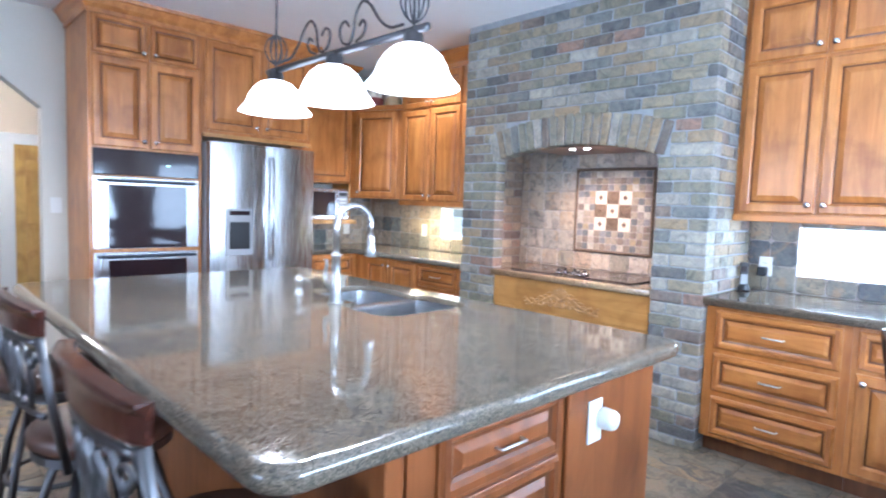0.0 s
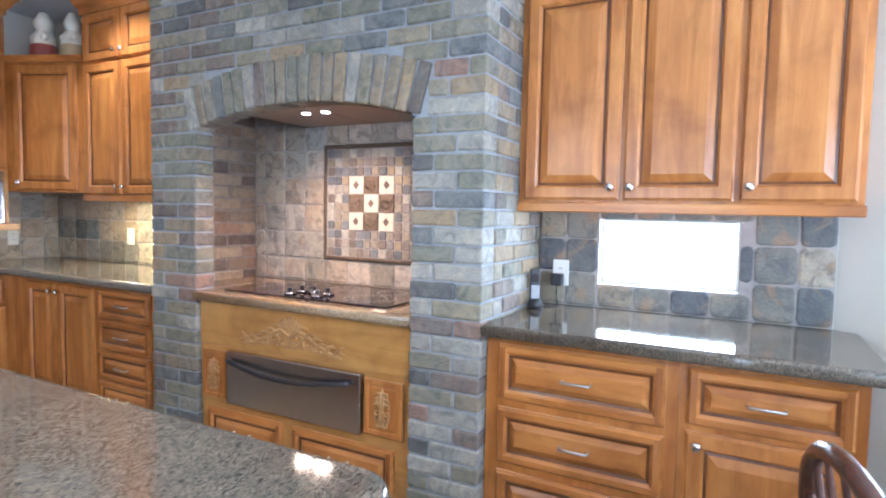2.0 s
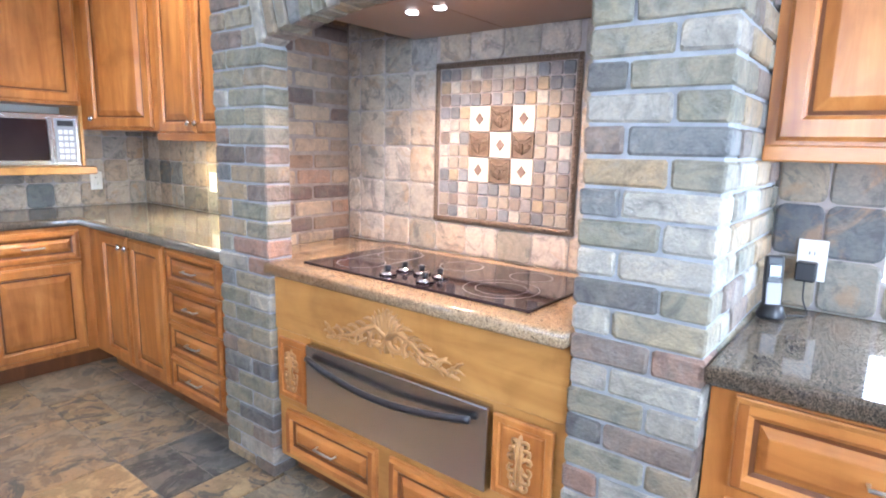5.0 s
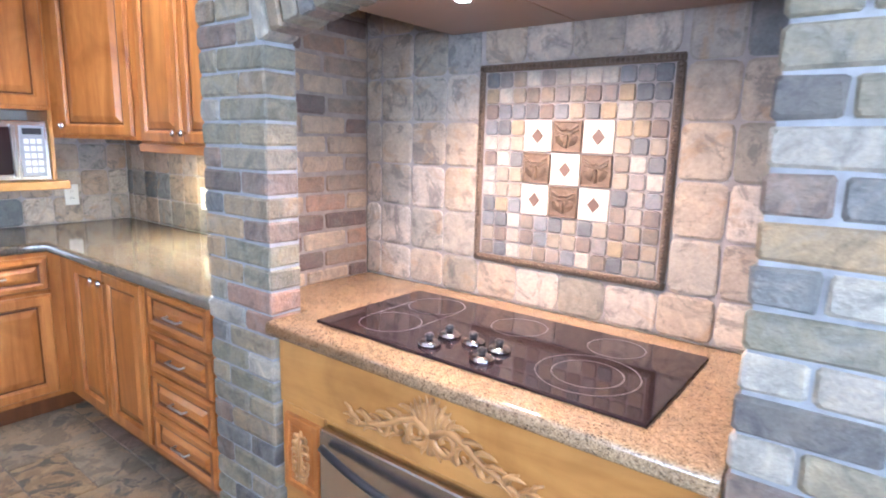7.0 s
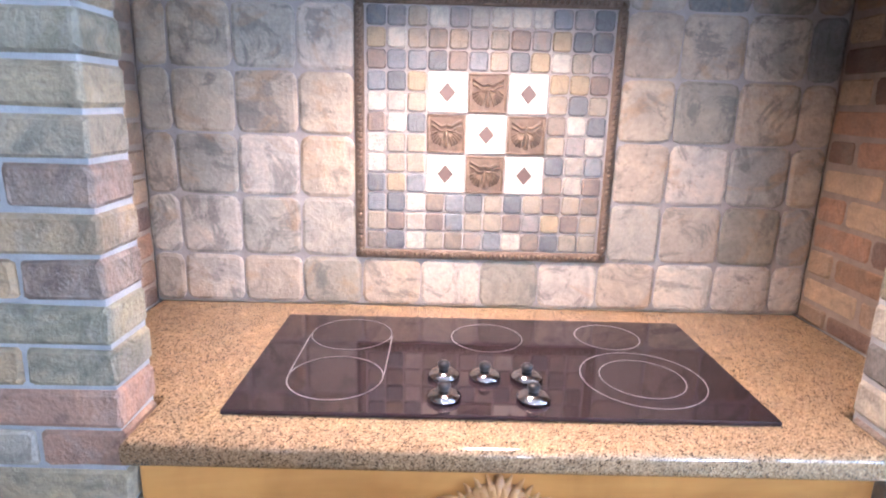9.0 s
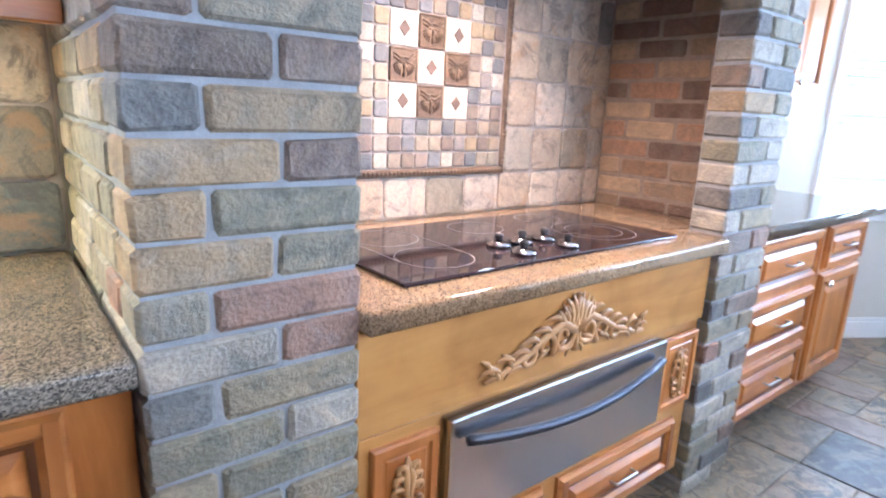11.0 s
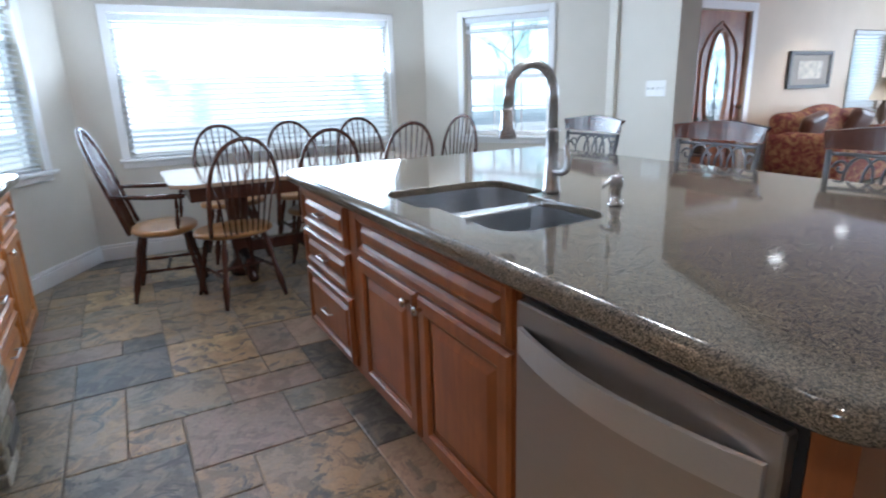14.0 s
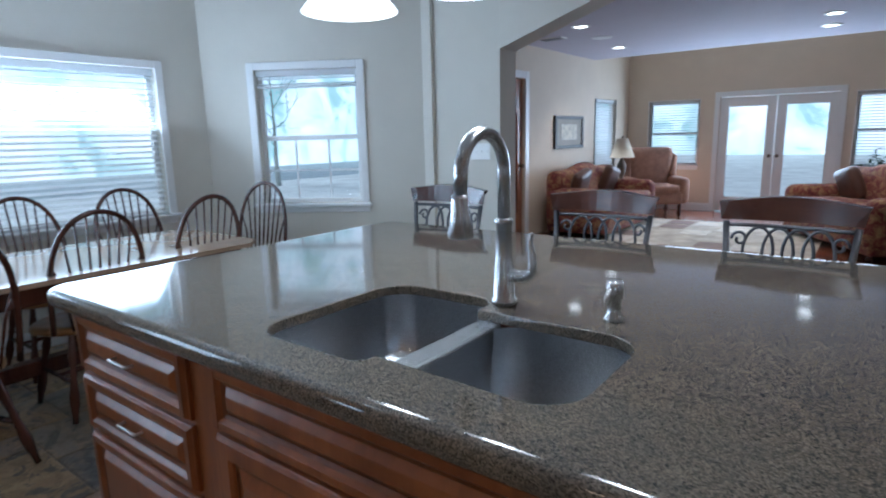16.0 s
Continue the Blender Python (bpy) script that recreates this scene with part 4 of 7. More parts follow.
o = thing("double_oven", (-4.4, 2.8, 0.4), "stainless and black double wall oven in the maple tower", "oven")
part("control_panel", box(-4.36, -4.325, 2.435, 3.17, 1.50, 1.685, 0.004), BLACKGLASS, o)
part("display", box(-4.326, -4.323, 2.925, 2.947, 1.582, 1.592), LEDS, o)
for z0, z1 in ((0.965, 1.49), (0.42, 0.94)):
    d = part("oven_door", box(-4.36, -4.33, 2.435, 3.17, z0, z1, 0.006), STEEL, o)
    part("oven_window", box(-4.333, -4.326, 2.53, 3.075, z0 + 0.005, z1 - 0.06, 0.003), BLACKGLASS, d)
    part("handle", tube([(-4.33, 2.47, z1 - 0.03), (-4.285, 2.48, z1 - 0.03), (-4.285, 3.125, z1 - 0.03), (-4.33, 3.135, z1 - 0.03)], 0.012, 10), STEEL_D, d, "", True)
f = thing("fridge", (-4.6, 3.65, 0), "stainless french door fridge with a water dispenser", "fridge")
part("body", box(-4.97, -4.30, 3.215, 4.135, 0.02, 1.80, 0.005), GREYP, f)
for y0, y1, hy in ((3.215, 3.672, 3.63), (3.678, 4.135, 3.72)):
    bow = [(-4.298, y0), (-4.298, y1)][::-1] + [(-4.222 + 0.026 * math.sin(math.pi * (0.06 + 0.88 * q / 14)) , y0 + (y1 - y0) * q / 14) for q in range(15)]
    d = part("door", prism(bow, 0.72, 1.80), STEEL, f, "bowed stainless door")
    part("handle", tube([(-4.20, hy, 0.85), (-4.155, hy, 0.88), (-4.15, hy, 1.2), (-4.155, hy, 1.68), (-4.20, hy, 1.71)], 0.012, 10), STEEL, d, "", True)
part("freezer_drawer", box(-4.298, -4.20, 3.215, 4.135, 0.05, 0.71, 0.012, None, 2), STEEL, f)
part("dispenser_panel", box(-4.205, -4.192, 3.33, 3.56, 0.90, 1.28, 0.004), GREYP, f)
part("dispenser_recess", box(-4.196, -4.189, 3.36, 3.53, 0.95, 1.17, 0.003), BLACK, f)
part("dispenser_display", box(-4.194, -4.188, 3.36, 3.53, 1.225, 1.26, 0.002), BLACKGLASS, f)
# figurines above the corner cabinet
for x, y, r, lab, mt in ((-4.52, 5.03, 0.075, "small white seated figurine with a dark red base", plain("red_glaze", (0.22, 0.05, 0.04), 0.4)), (-4.33, 5.12, 0.07, "small white figurine with a tan basket base", plain("tan_glaze", (0.42, 0.30, 0.16), 0.5))):
    b = lathe([(r * 1.05, 0), (r * 1.12, 0.012), (r * 1.15, 0.08), (r * 0.98, 0.10), (r * 1.02, 0.125), (r * 0.95, 0.16), (r * 0.62, 0.188), (r * 0.55, 0.20), (r * 0.78, 0.225), (r * 0.82, 0.255), (r * 0.6, 0.285), (r * 0.5, 0.292), (r * 0.42, 0.315), (0, 0.33)], (x, y, 2.331), 20)
    for sx in (-1, 1):
        join(b, lathe([(0.0, -0.035), (0.022, -0.02), (0.026, 0.0), (0.02, 0.022), (0.0, 0.035)], (x + sx * r * 0.9, y - 0.03, 2.331 + 0.145), 10))
    fg = solid("figurine", b, plain("figurine_cream", (0.66, 0.62, 0.52), 0.4), lab, "figurine", smooth=True)
    fg.data.materials.append(mt)
    for fc in fg.data.polygons:
        fc.material_index = 1 if fc.center.z < 2.331 + 0.10 else 0

# ---- range alcove ----
PX0, PX1, PX2, PX3, PY = -2.88, -2.54, -1.285, -0.968, 4.675     # pier edges, face
c = thing("range_cabinet", (-1.9, 4.9, 0), "honey maple range base with carved onlays and two drawers", "cabinet", G_CAB)
part("body", box(-2.535, -1.29, 4.712, 5.30, 0.10, 0.855), HONEY, c)
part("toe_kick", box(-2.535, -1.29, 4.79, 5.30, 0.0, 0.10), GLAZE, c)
part("apron", box(-2.535, -1.29, 4.698, 4.712, 0.64, 0.855, 0.002), HONEY, c)
part("side_block", box(-2.53, -2.335, 4.700, 4.712, 0.34, 0.637, 0.002), HONEY, c)
for x, w in ((-2.235, 0.50), (-1.645, 0.56)):
    front(c, "drawer", x, 4.712, 0.125, w, 0.19, 0, DRAWER, None, None, True)
for x, w in ((-2.425, 0.160), (-1.415, 0.190)):
    b, g = raised(w, 0.24, [(0, 0), (0, 0.012), (0.004, 0.016), (0.02, 0.016), (0.024, 0.010), (0.03, 0.010), (0.034, 0.012)])
    p = part("carved_panel", move(b, Matrix.Translation((x, 4.70, 0.372))), MAPLE, c)
    g.free()
    o = bmesh.new()
    for s in (-1, 1):
        for i in range(6):
            k = 0.75 + 0.55 * math.sin(math.pi * (i + 0.5) / 6)
            zc = 0.428 + i * 0.024
            up = 1 if i > 2 else -1
            tube(smooth_line([(x + s * 0.003, 4.686, zc), (x + s * 0.014 * k, 4.680, zc + up * 0.012), (x + s * 0.027 * k, 4.682, zc + up * 0.010), (x + s * 0.026 * k, 4.684, zc - up * 0.004), (x + s * 0.017 * k, 4.686, zc - up * 0.003)], 2), [0.0075 - 0.0005 * q for q in range(9)], 6, o)
        tube([(x + s * 0.001, 4.686, 0.412), (x + s * 0.008, 4.679, 0.45), (x + s * 0.004, 4.679, 0.492), (x + s * 0.008, 4.679, 0.534), (x + s * 0.001, 4.686, 0.575)], [0.004, 0.009, 0.006, 0.009, 0.003], 6, o)
    part("onlay", o, CARVED, p, "carved leaf onlay", True)
# carved scroll on the apron
cx, cz, cy = -1.93, 0.735, 4.694
def scroll(pts, r0, r1):
    n = len(pts)
    b = tube([(cx + px, cy - 0.003, cz + pz) for px, pz in pts], [1.12 * (r0 + (r1 - r0) * i / (n - 1)) for i in range(n)], 7)
    for v in b.verts:
        v.co.y = 4.697 + (v.co.y - 4.697) * 0.8
    part("carving", b, CARVED, c, "carved scroll onlay in pale wood", True)
for s in (-1, 1):
    def spiral(x0, z0, r, a0, turns, up=1):
        out = []
        for i in range(15):
            a = a0 + turns * 2 * math.pi * i / 14
            rr = r * (1 - 0.75 * i / 14)
            out.append((s * (x0 + rr * math.cos(a)), z0 + up * rr * math.sin(a)))
        return out
    scroll(spiral(0.045, -0.005, 0.042, 2.6, 1.15), 0.009, 0.006)
    scroll(spiral(0.105, -0.018, 0.034, 2.2, 1.1, -1), 0.009, 0.005)
    scroll(spiral(0.165, -0.032, 0.026, 2.4, 1.0), 0.008, 0.004)
    scroll([(s * 0.0, 0.0), (s * 0.05, 0.03), (s * 0.10, 0.01), (s * 0.15, -0.02), (s * 0.20, -0.035), (s * 0.25, -0.055), (s * 0.295, -0.06)], 0.012, 0.005)
    for k in range(6):
        a = 0.25 + k * 0.26
        scroll([(0, -0.01), (s * 0.035 * math.sin(a * 0.9), 0.03 + 0.02 * math.cos(a)), (s * 0.062 * math.sin(a), -0.005 + 0.085 * math.cos(a * 0.75))], 0.006, 0.008)
    for x0, z0 in ((0.215, -0.028), (0.255, -0.045), (0.275, -0.03)):
        scroll([(s * x0, z0 - 0.015), (s * (x0 + 0.012), z0 + 0.012), (s * (x0 + 0.032), z0 + 0.022)], 0.008, 0.003)
def blade(x0, z0, x1, z1, w, bend=0.25):
    dx, dz = x1 - x0, z1 - z0
    pts = []
    for u in (0, 0.2, 0.45, 0.7, 0.9, 1.0):
        k = bend * math.sin(math.pi * u)
        pts.append((cx + x0 + dx * u - dz * k, cy - 0.002 - 0.006 * math.sin(math.pi * u), cz + z0 + dz * u + dx * k))
    b = tube(pts, [0.74 * w * q for q in (0.45, 0.85, 1.0, 0.85, 0.5, 0.15)], 7)
    for v in b.verts:
        v.co.y = 4.697 + (v.co.y - 4.697) * 0.7
    part("carving", b, CARVED, c, "carved scroll onlay in pale wood", True)
for k in range(-4, 5):
    a = k * 0.30
    blade(0.012 * k, 0.005, 0.075 * math.sin(a), 0.015 + 0.085 * math.cos(a * 0.8), 0.011, 0.12 * (1 if k > 0 else -1))
for s in (-1, 1):
    for x0, z0, x1, z1, w in ((0.05, 0.03, 0.11, 0.045, 0.010), (0.08, 0.0, 0.15, 0.022, 0.011), (0.12, -0.01, 0.19, 0.002, 0.010), (0.15, -0.03, 0.22, -0.02, 0.010), (0.20, -0.04, 0.265, -0.022, 0.009),
                              (0.24, -0.055, 0.315, -0.045, 0.009), (0.03, -0.02, 0.07, -0.05, 0.009), (0.10, -0.035, 0.14, -0.058, 0.008), (0.18, -0.05, 0.235, -0.07, 0.008), (0.0, -0.03, 0.03, -0.062, 0.009)):
        blade(s * x0, z0, s * x1, z1, w, 0.22 * s)
scroll([(0, -0.05), (0, 0.0), (0, 0.05), (0, 0.095)], 0.010, 0.007)
w = thing("warming_drawer", (-1.93, 4.7, 0.34), "stainless warming drawer with a long bowed handle", "oven")
part("front", box(-2.325, -1.522, 4.672, 4.711, 0.362, 0.625, 0.004), STEEL_X, w)
pts = [(-2.295 + 0.725 * i / 12, 4.674 - 0.045 * math.sin(math.pi * min(1, max(0, 0.06 + 0.88 * i / 12))) ** 0.5, 0.582 - 0.035 * math.sin(math.pi * i / 12)) for i in range(13)]
part("handle", tube(smooth_line(pts, 3), 0.0115, 10), STEEL_D, w, "dark bowed handle", True)
t = thing("countertop", (-1.9, 5.0, 0.857), "brown granite cooktop counter in the alcove, hood light in its tan colour", "countertop")
slab_with_holes("slab", [(-2.537, 4.652), (-1.288, 4.652), (-1.288, 4.80), (-1.06, 4.80), (-1.06, 5.332), (-2.79, 5.332), (-2.79, 4.80), (-2.537, 4.80)], [], 0.857, 0.905, GRANITE_HOODLIT, 0.014, t)
k = thing("cooktop", (-1.93, 5.0, 0.906), "black glass electric cooktop with five chrome knobs", "cooktop")
part("glass_top", box(-2.41, -1.438, 4.738, 5.208, 0.9055, 0.915, 0.002), BLACKGLASS, k)
def ring(x, y, r, parent):
    part("burner_ring", lathe([(r - 0.0022, 0.9155), (r - 0.0022, 0.9158), (r, 0.9158), (r, 0.9155)], (x, y, 0), 40, "z", False), RINGW, parent)
for x, y, r in ((-2.235, 4.872, 0.093), (-2.235, 5.09, 0.092), (-1.925, 5.085, 0.082), (-1.63, 4.895, 0.122), (-1.63, 4.895, 0.084), (-1.642, 5.105, 0.075)):
    ring(x, y, r, k)
for x in (-2.328, -2.142):
    part("bridge_line", box(x - 0.0011, x + 0.0011, 4.885, 5.08, 0.9152, 0.9158), RINGW, k, "thin printed bridge zone line")
for x, y in ((-2.025, 4.795), (-2.025, 4.882), (-1.945, 4.88), (-1.863, 4.878), (-1.862, 4.798)):
    sk = lathe([(0.026, 0.0), (0.031, 0.002), (0.030, 0.008), (0.022, 0.014), (0.012, 0.017), (0.0, 0.0175)], (0, 0, 0), 40)
    for v in sk.verts:
        d_ = math.hypot(v.co.x, v.co.y)
        if d_ > 0.02:
            f_ = 1 + 0.035 * math.cos(20 * math.atan2(v.co.y, v.co.x))
            v.co.x, v.co.y = v.co.x * f_, v.co.y * f_
    kb = part("knob", move(sk, Matrix.Translation((x, y, 0.9155))), DARKCHROME, k, "round fluted chrome knob", True)
    part("knob_grip", lathe([(0.010, 0.013), (0.009, 0.018), (0.0115, 0.023), (0.012, 0.029), (0.0075, 0.033), (0, 0.034)], (x, y, 0.9155), 14), BLACK, kb, "black knob cap", True)
# hood liner with its lamp
h = thing("range_hood", (-1.93, 5.0, 1.8), "copper coloured hood liner with a lamp in the alcove", "range hood")
part("liner", box(-2.37, -1.36, 4.80, 5.318, 1.80, 2.0, 0.003), COPPER, h)
part("rim", box(-2.375, -1.355, 4.795, 5.319, 1.796, 1.806, 0.003), COPPER, h)
for x in (-1.92,):
    part("seam", box(x - 0.004, x + 0.004, 4.82, 5.30, 1.794, 1.80, 0.001), COPPER, h)
for lx in (-2.05, -1.93):
    part("lamp_cover", lathe([(0.0, 1.791), (0.018, 1.792), (0.026, 1.80)], (lx, 4.93, 0), 20), BULB, h, "lit hood lamp")
for lx in (-2.05, -1.93):
    lamp("hood_lamp", "SPOT", look((lx, 4.93, 1.775), (lx + 0.06, 4.95, 0.9)), 36, (1, 0.64, 0.40), radius=0.04, spot=radians(150), blend=1.0)

# ---- island ----
isl = thing("kitchen_island", (-1.9, 2.7, 0), "large cherry stained island with drawers and raised panel doors", "kitchen island")
part("body", box(-1.47, -0.655, 2.22, 3.41, 0.10, 0.848), CHERRY, isl)
part("sink_front", box(-2.478, -1.471, 3.375, 3.41, 0.10, 0.848), CHERRY, isl)
part("sink_back", box(-2.478, -1.471, 2.22, 2.78, 0.10, 0.848), CHERRY, isl)
part("sink_floor", box(-2.478, -1.471, 2.781, 3.374, 0.10, 0.13), CHERRY, isl)
part("end_block", box(-3.19, -3.13, 2.22, 3.41, 0.0, 0.848), CHERRY, isl)
part("back_panel", box(-3.128, -2.479, 2.22, 2.72, 0.0, 0.848), CHERRY, isl)
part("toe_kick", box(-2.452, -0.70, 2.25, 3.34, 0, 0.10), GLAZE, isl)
for z, hh in ((0.125, 0.31), (0.45, 0.185), (0.65, 0.185)):
    front(isl, "drawer", -1.005, 3.41, z, 0.63, hh, 180, DRAWER, CHERRY, None, True)
front(isl, "drawer", -1.945, 3.41, 0.668, 1.02, 0.168, 180, DRAWER, CHERRY)
front(isl, "door", -1.685, 3.41, 0.125, 0.50, 0.53, 180, DOOR, CHERRY, (0.217, 0.493))
front(isl, "door", -2.205, 3.41, 0.125, 0.50, 0.53, 180, DOOR, CHERRY, (-0.215, 0.493))
for z, hh in ((0.125, 0.31), (0.45, 0.185), (0.65, 0.185)):
    front(isl, "drawer", -0.655, 2.56, z, 0.50, hh, 90, DRAWER, CHERRY, None, True)
part("end_panel", box(-0.654, -0.640, 2.85, 3.40, 0.10, 0.85, 0.003), CHERRY, isl)
part("leg_panel", box(-0.72, -0.66, 2.16, 2.218, 0.0, 0.848, 0.004), CHERRY, isl)
t = thing("countertop", (-1.9, 2.7, 0.857), "large polished brown granite island top with rounded corners", "countertop")
def corner(x, y, r, a0):
    return [(x + r * math.cos(radians(a0 + 15 * i)), y + r * math.sin(radians(a0 + 15 * i))) for i in range(7)]
BOWLS = [corner(-1.59, 3.255, 0.09, 0) + corner(-1.825, 3.31, 0.035, 90) + [(-1.862, 3.30)] + corner(-2.20, 3.225, 0.09, 90) + corner(-2.20, 3.015, 0.09, 180)
         + [(-1.862, 2.925)] + corner(-1.80, 2.885, 0.06, 180) + corner(-1.59, 2.915, 0.09, 270)]
slab_with_holes("slab", rrect(-3.218, -0.582, 1.847, 3.448, 0.063, 8), BOWLS, 0.877, 0.905, GRANITE, 0.003, t)
b = bmesh.new()
rings = [[b.verts.new((x, y, z)) for x, y in rrect(-3.245 + q, -0.555 - q, 1.82 + q, 3.475 - q, 0.09 - q, 8)] for q, z in
         ((0.03, 0.905), (0.022, 0.9048), (0.014, 0.903), (0.007, 0.899), (0.002, 0.891), (0.0, 0.880), (0.001, 0.868), (0.005, 0.858), (0.012, 0.8515), (0.022, 0.849), (0.06, 0.849), (0.06, 0.878))]
for a, q in zip(rings, rings[1:]):
    n = len(a)
    for i in range(n):
        b.faces.new((a[i], a[(i + 1) % n], q[(i + 1) % n], q[i]))
part("edge", b, GRANITE, t, "rounded granite edge", True)
s = thing("kitchen_sink", (-1.9, 3.1, 0.66), "double bowl stainless undermount sink in the granite", "sink")
for x0, x1, y0, y1 in ((-1.875, -1.485, 2.81, 3.36), (-2.31, -1.915, 2.91, 3.335)):
    b = bmesh.new()
    rings = []
    for ins, z in ((0, 0.8755), (0.004, 0.78), (0.012, 0.70), (0.03, 0.675), (0.06, 0.668)):
        rings.append([b.verts.new((x, y, z)) for x, y in rrect(x0 + ins, x1 - ins, y0 + ins, y1 - ins, 0.10 - ins * 0.4, 7)])
    for a, q in zip(rings, rings[1:]):
        n = len(a)
        for i in range(n):
            b.faces.new((a[i], a[(i + 1) % n], q[(i + 1) % n], q[i]))
    b.faces.new(rings[-1])
    part("bowl", b, SINKSTEEL, s, "", True)
    part("drain", lathe([(0, 0.672), (0.03, 0.672), (0.042, 0.675), (0.045, 0.669)], ((x0 + x1) / 2, (y0 + y1) / 2, 0), 20), CHROME, s, "chrome drain", True)
part("divider", box(-1.930, -1.862, 2.915, 3.335, 0.80, 0.8775, 0.008, None, 2), SINKSTEEL, s)
f = thing("faucet", (-1.89, 2.84, 0.905), "tall brushed nickel gooseneck faucet with a pull-down head", "faucet")
part("base", lathe([(0.034, 0), (0.034, 0.012), (0.028, 0.02), (0.026, 0.10), (0.022, 0.12), (0.021, 0.21), (0.024, 0.215), (0.024, 0.225), (0.018, 0.23)], (-1.89, 2.84, 0.905), 20), NICKEL, f, "", True)
R = 0.094
neck = [(-1.89, 2.84, 1.12), (-1.89, 2.84, 1.255)] + [(-1.89, 2.84 + R - R * math.cos(radians(a)), 1.255 + R * math.sin(radians(a))) for a in range(6, 181, 6)] + [(-1.89, 2.84 + 2 * R + 0.004, 1.21)]
part("neck", tube(neck, 0.0165, 14), NICKEL, f, "", True)
part("spray_head", lathe([(0.019, 0.10), (0.02, 0.09), (0.022, 0.05), (0.031, 0.005), (0.028, 0)], (-1.89, 2.84 + 2 * R + 0.006, 1.11), 18), NICKEL, f, "", True)
part("lever", tube(smooth_line([(-1.90, 2.84, 0.985), (-1.945, 2.84, 0.985), (-1.97, 2.84, 1.0), (-1.972, 2.84, 1.04), (-1.965, 2.84, 1.075), (-1.972, 2.84, 1.10)], 4), [0.018 - 0.012 * i / 20 for i in range(21)], 12), NICKEL, f, "", True)
d = thing("soap_dispenser", (-2.18, 2.82, 0.905), "small nickel soap dispenser beside the faucet", "soap dispenser")
part("body", lathe([(0.024, 0), (0.024, 0.006), (0.018, 0.012), (0.015, 0.05), (0.021, 0.055), (0.021, 0.09), (0.017, 0.095), (0, 0.096)], (-2.18, 2.82, 0.905), 16), NICKEL, d, "", True)
part("spout", tube([(-2.18, 2.82, 0.985), (-2.18, 2.855, 0.983), (-2.18, 2.878, 0.965)], 0.006, 8), NICKEL, d, "", True)
dw = thing("dishwasher", (-2.79, 3.2, 0), "stainless dishwasher with a wide curved handle in the island", "dishwasher")
part("body", box(-3.128, -2.479, 2.73, 3.41, 0.03, 0.84), BLACK, dw)
part("door", box(-3.115, -2.497, 3.411, 3.44, 0.11, 0.815, 0.004), DISHSTEEL, dw)
hb = bmesh.new()
ys = []
N = 12
lo, hi = [], []
for i in range(N + 1):
    u = i / N
    x = -3.095 + 0.575 * u
    y = 3.452 + 0.042 * (1 - (2 * u - 1) ** 2)
    lo.append((x, y, 0.695)); hi.append((x, y, 0.758))
va = [[hb.verts.new(p) for p in row] for row in (lo, hi, [(x, y - 0.012, z) for x, y, z in hi], [(x, y - 0.012, z) for x, y, z in lo])]
for i in range(N):
    for j in range(4):
        hb.faces.new((va[j][i], va[j][i + 1], va[(j + 1) % 4][i + 1], va[(j + 1) % 4][i]))
hb.faces.new([va[j][0] for j in range(4)]); hb.faces.new([va[j][N] for j in range(4)])
part("handle", hb, SATIN, dw, "wide curved steel handle")
oo = thing("outlet", (-0.638, 3.0, 0.71), "white island outlet with a round plug-in", "outlet")
part("plate", box(-0.639, -0.631, 2.955, 3.035, 0.625, 0.765, 0.003), WHITEP, oo)
part("plug_in", lathe([(0.0, 0.0), (0.033, 0.0), (0.036, 0.006), (0.033, 0.04), (0.028, 0.05), (0.0, 0.052)], (-0.631, 3.03, 0.70), 20, "x"), WHITEP, oo, "round white plug-in", True)

# island light: three glass shades on a scrolled bar
p = thing("pendant_light", (-1.66, 2.66, 2.74), "three lit white glass shades on a scrolled iron bar", "pendant light")
PZ = 1.943
part("bar", tube([(-2.20, 2.66, PZ), (-1.12, 2.66, PZ)], 0.014, 10), IRON, p, "", True)
for x in (-2.13, -1.66, -1.19):
    part("socket", lathe([(0.0, 0.0), (0.02, 0.0), (0.032, -0.012), (0.036, -0.045), (0.042, -0.05)], (x, 2.66, PZ), 16), IRON, p, "", True)
    part("shade", lathe([(0.043, PZ - 0.048), (0.067, PZ - 0.057), (0.095, PZ - 0.082), (0.114, PZ - 0.112), (0.128, PZ - 0.148), (0.160, PZ - 0.187), (0.156, PZ - 0.188), (0.123, PZ - 0.152), (0.109, PZ - 0.115), (0.090, PZ - 0.087), (0.062, PZ - 0.062)], (x, 2.66, 0), 32), SHADEGLASS, p, "lit white bell glass", True)
    lamp("pendant_bulb", "POINT", Matrix.Translation((x, 2.66, PZ - 0.19)), 15, (1, 0.93, 0.82), radius=0.06)
for x in (-2.13, -1.19):
    hx = x
    part("rod", tube([(hx, 2.66, PZ), (hx + 0.0, 2.66, 2.735)], 0.005, 8), DARKIRON, p)
    part("canopy", lathe([(0.06, 2.738), (0.055, 2.725), (0.012, 2.71)], (hx, 2.66, 0), 20), DARKIRON, p, "", True)
    for a in range(6):
        ca, sa = math.cos(a * math.pi / 3), math.sin(a * math.pi / 3)
        part("cage", tube(smooth_line([(hx + ca * q, 2.66 + sa * q, PZ + z) for q, z in ((0.008, 0.025), (0.034, 0.05), (0.047, 0.09), (0.034, 0.13), (0.007, 0.155))], 5), 0.0036, 6), DARKIRON, p, "", True)
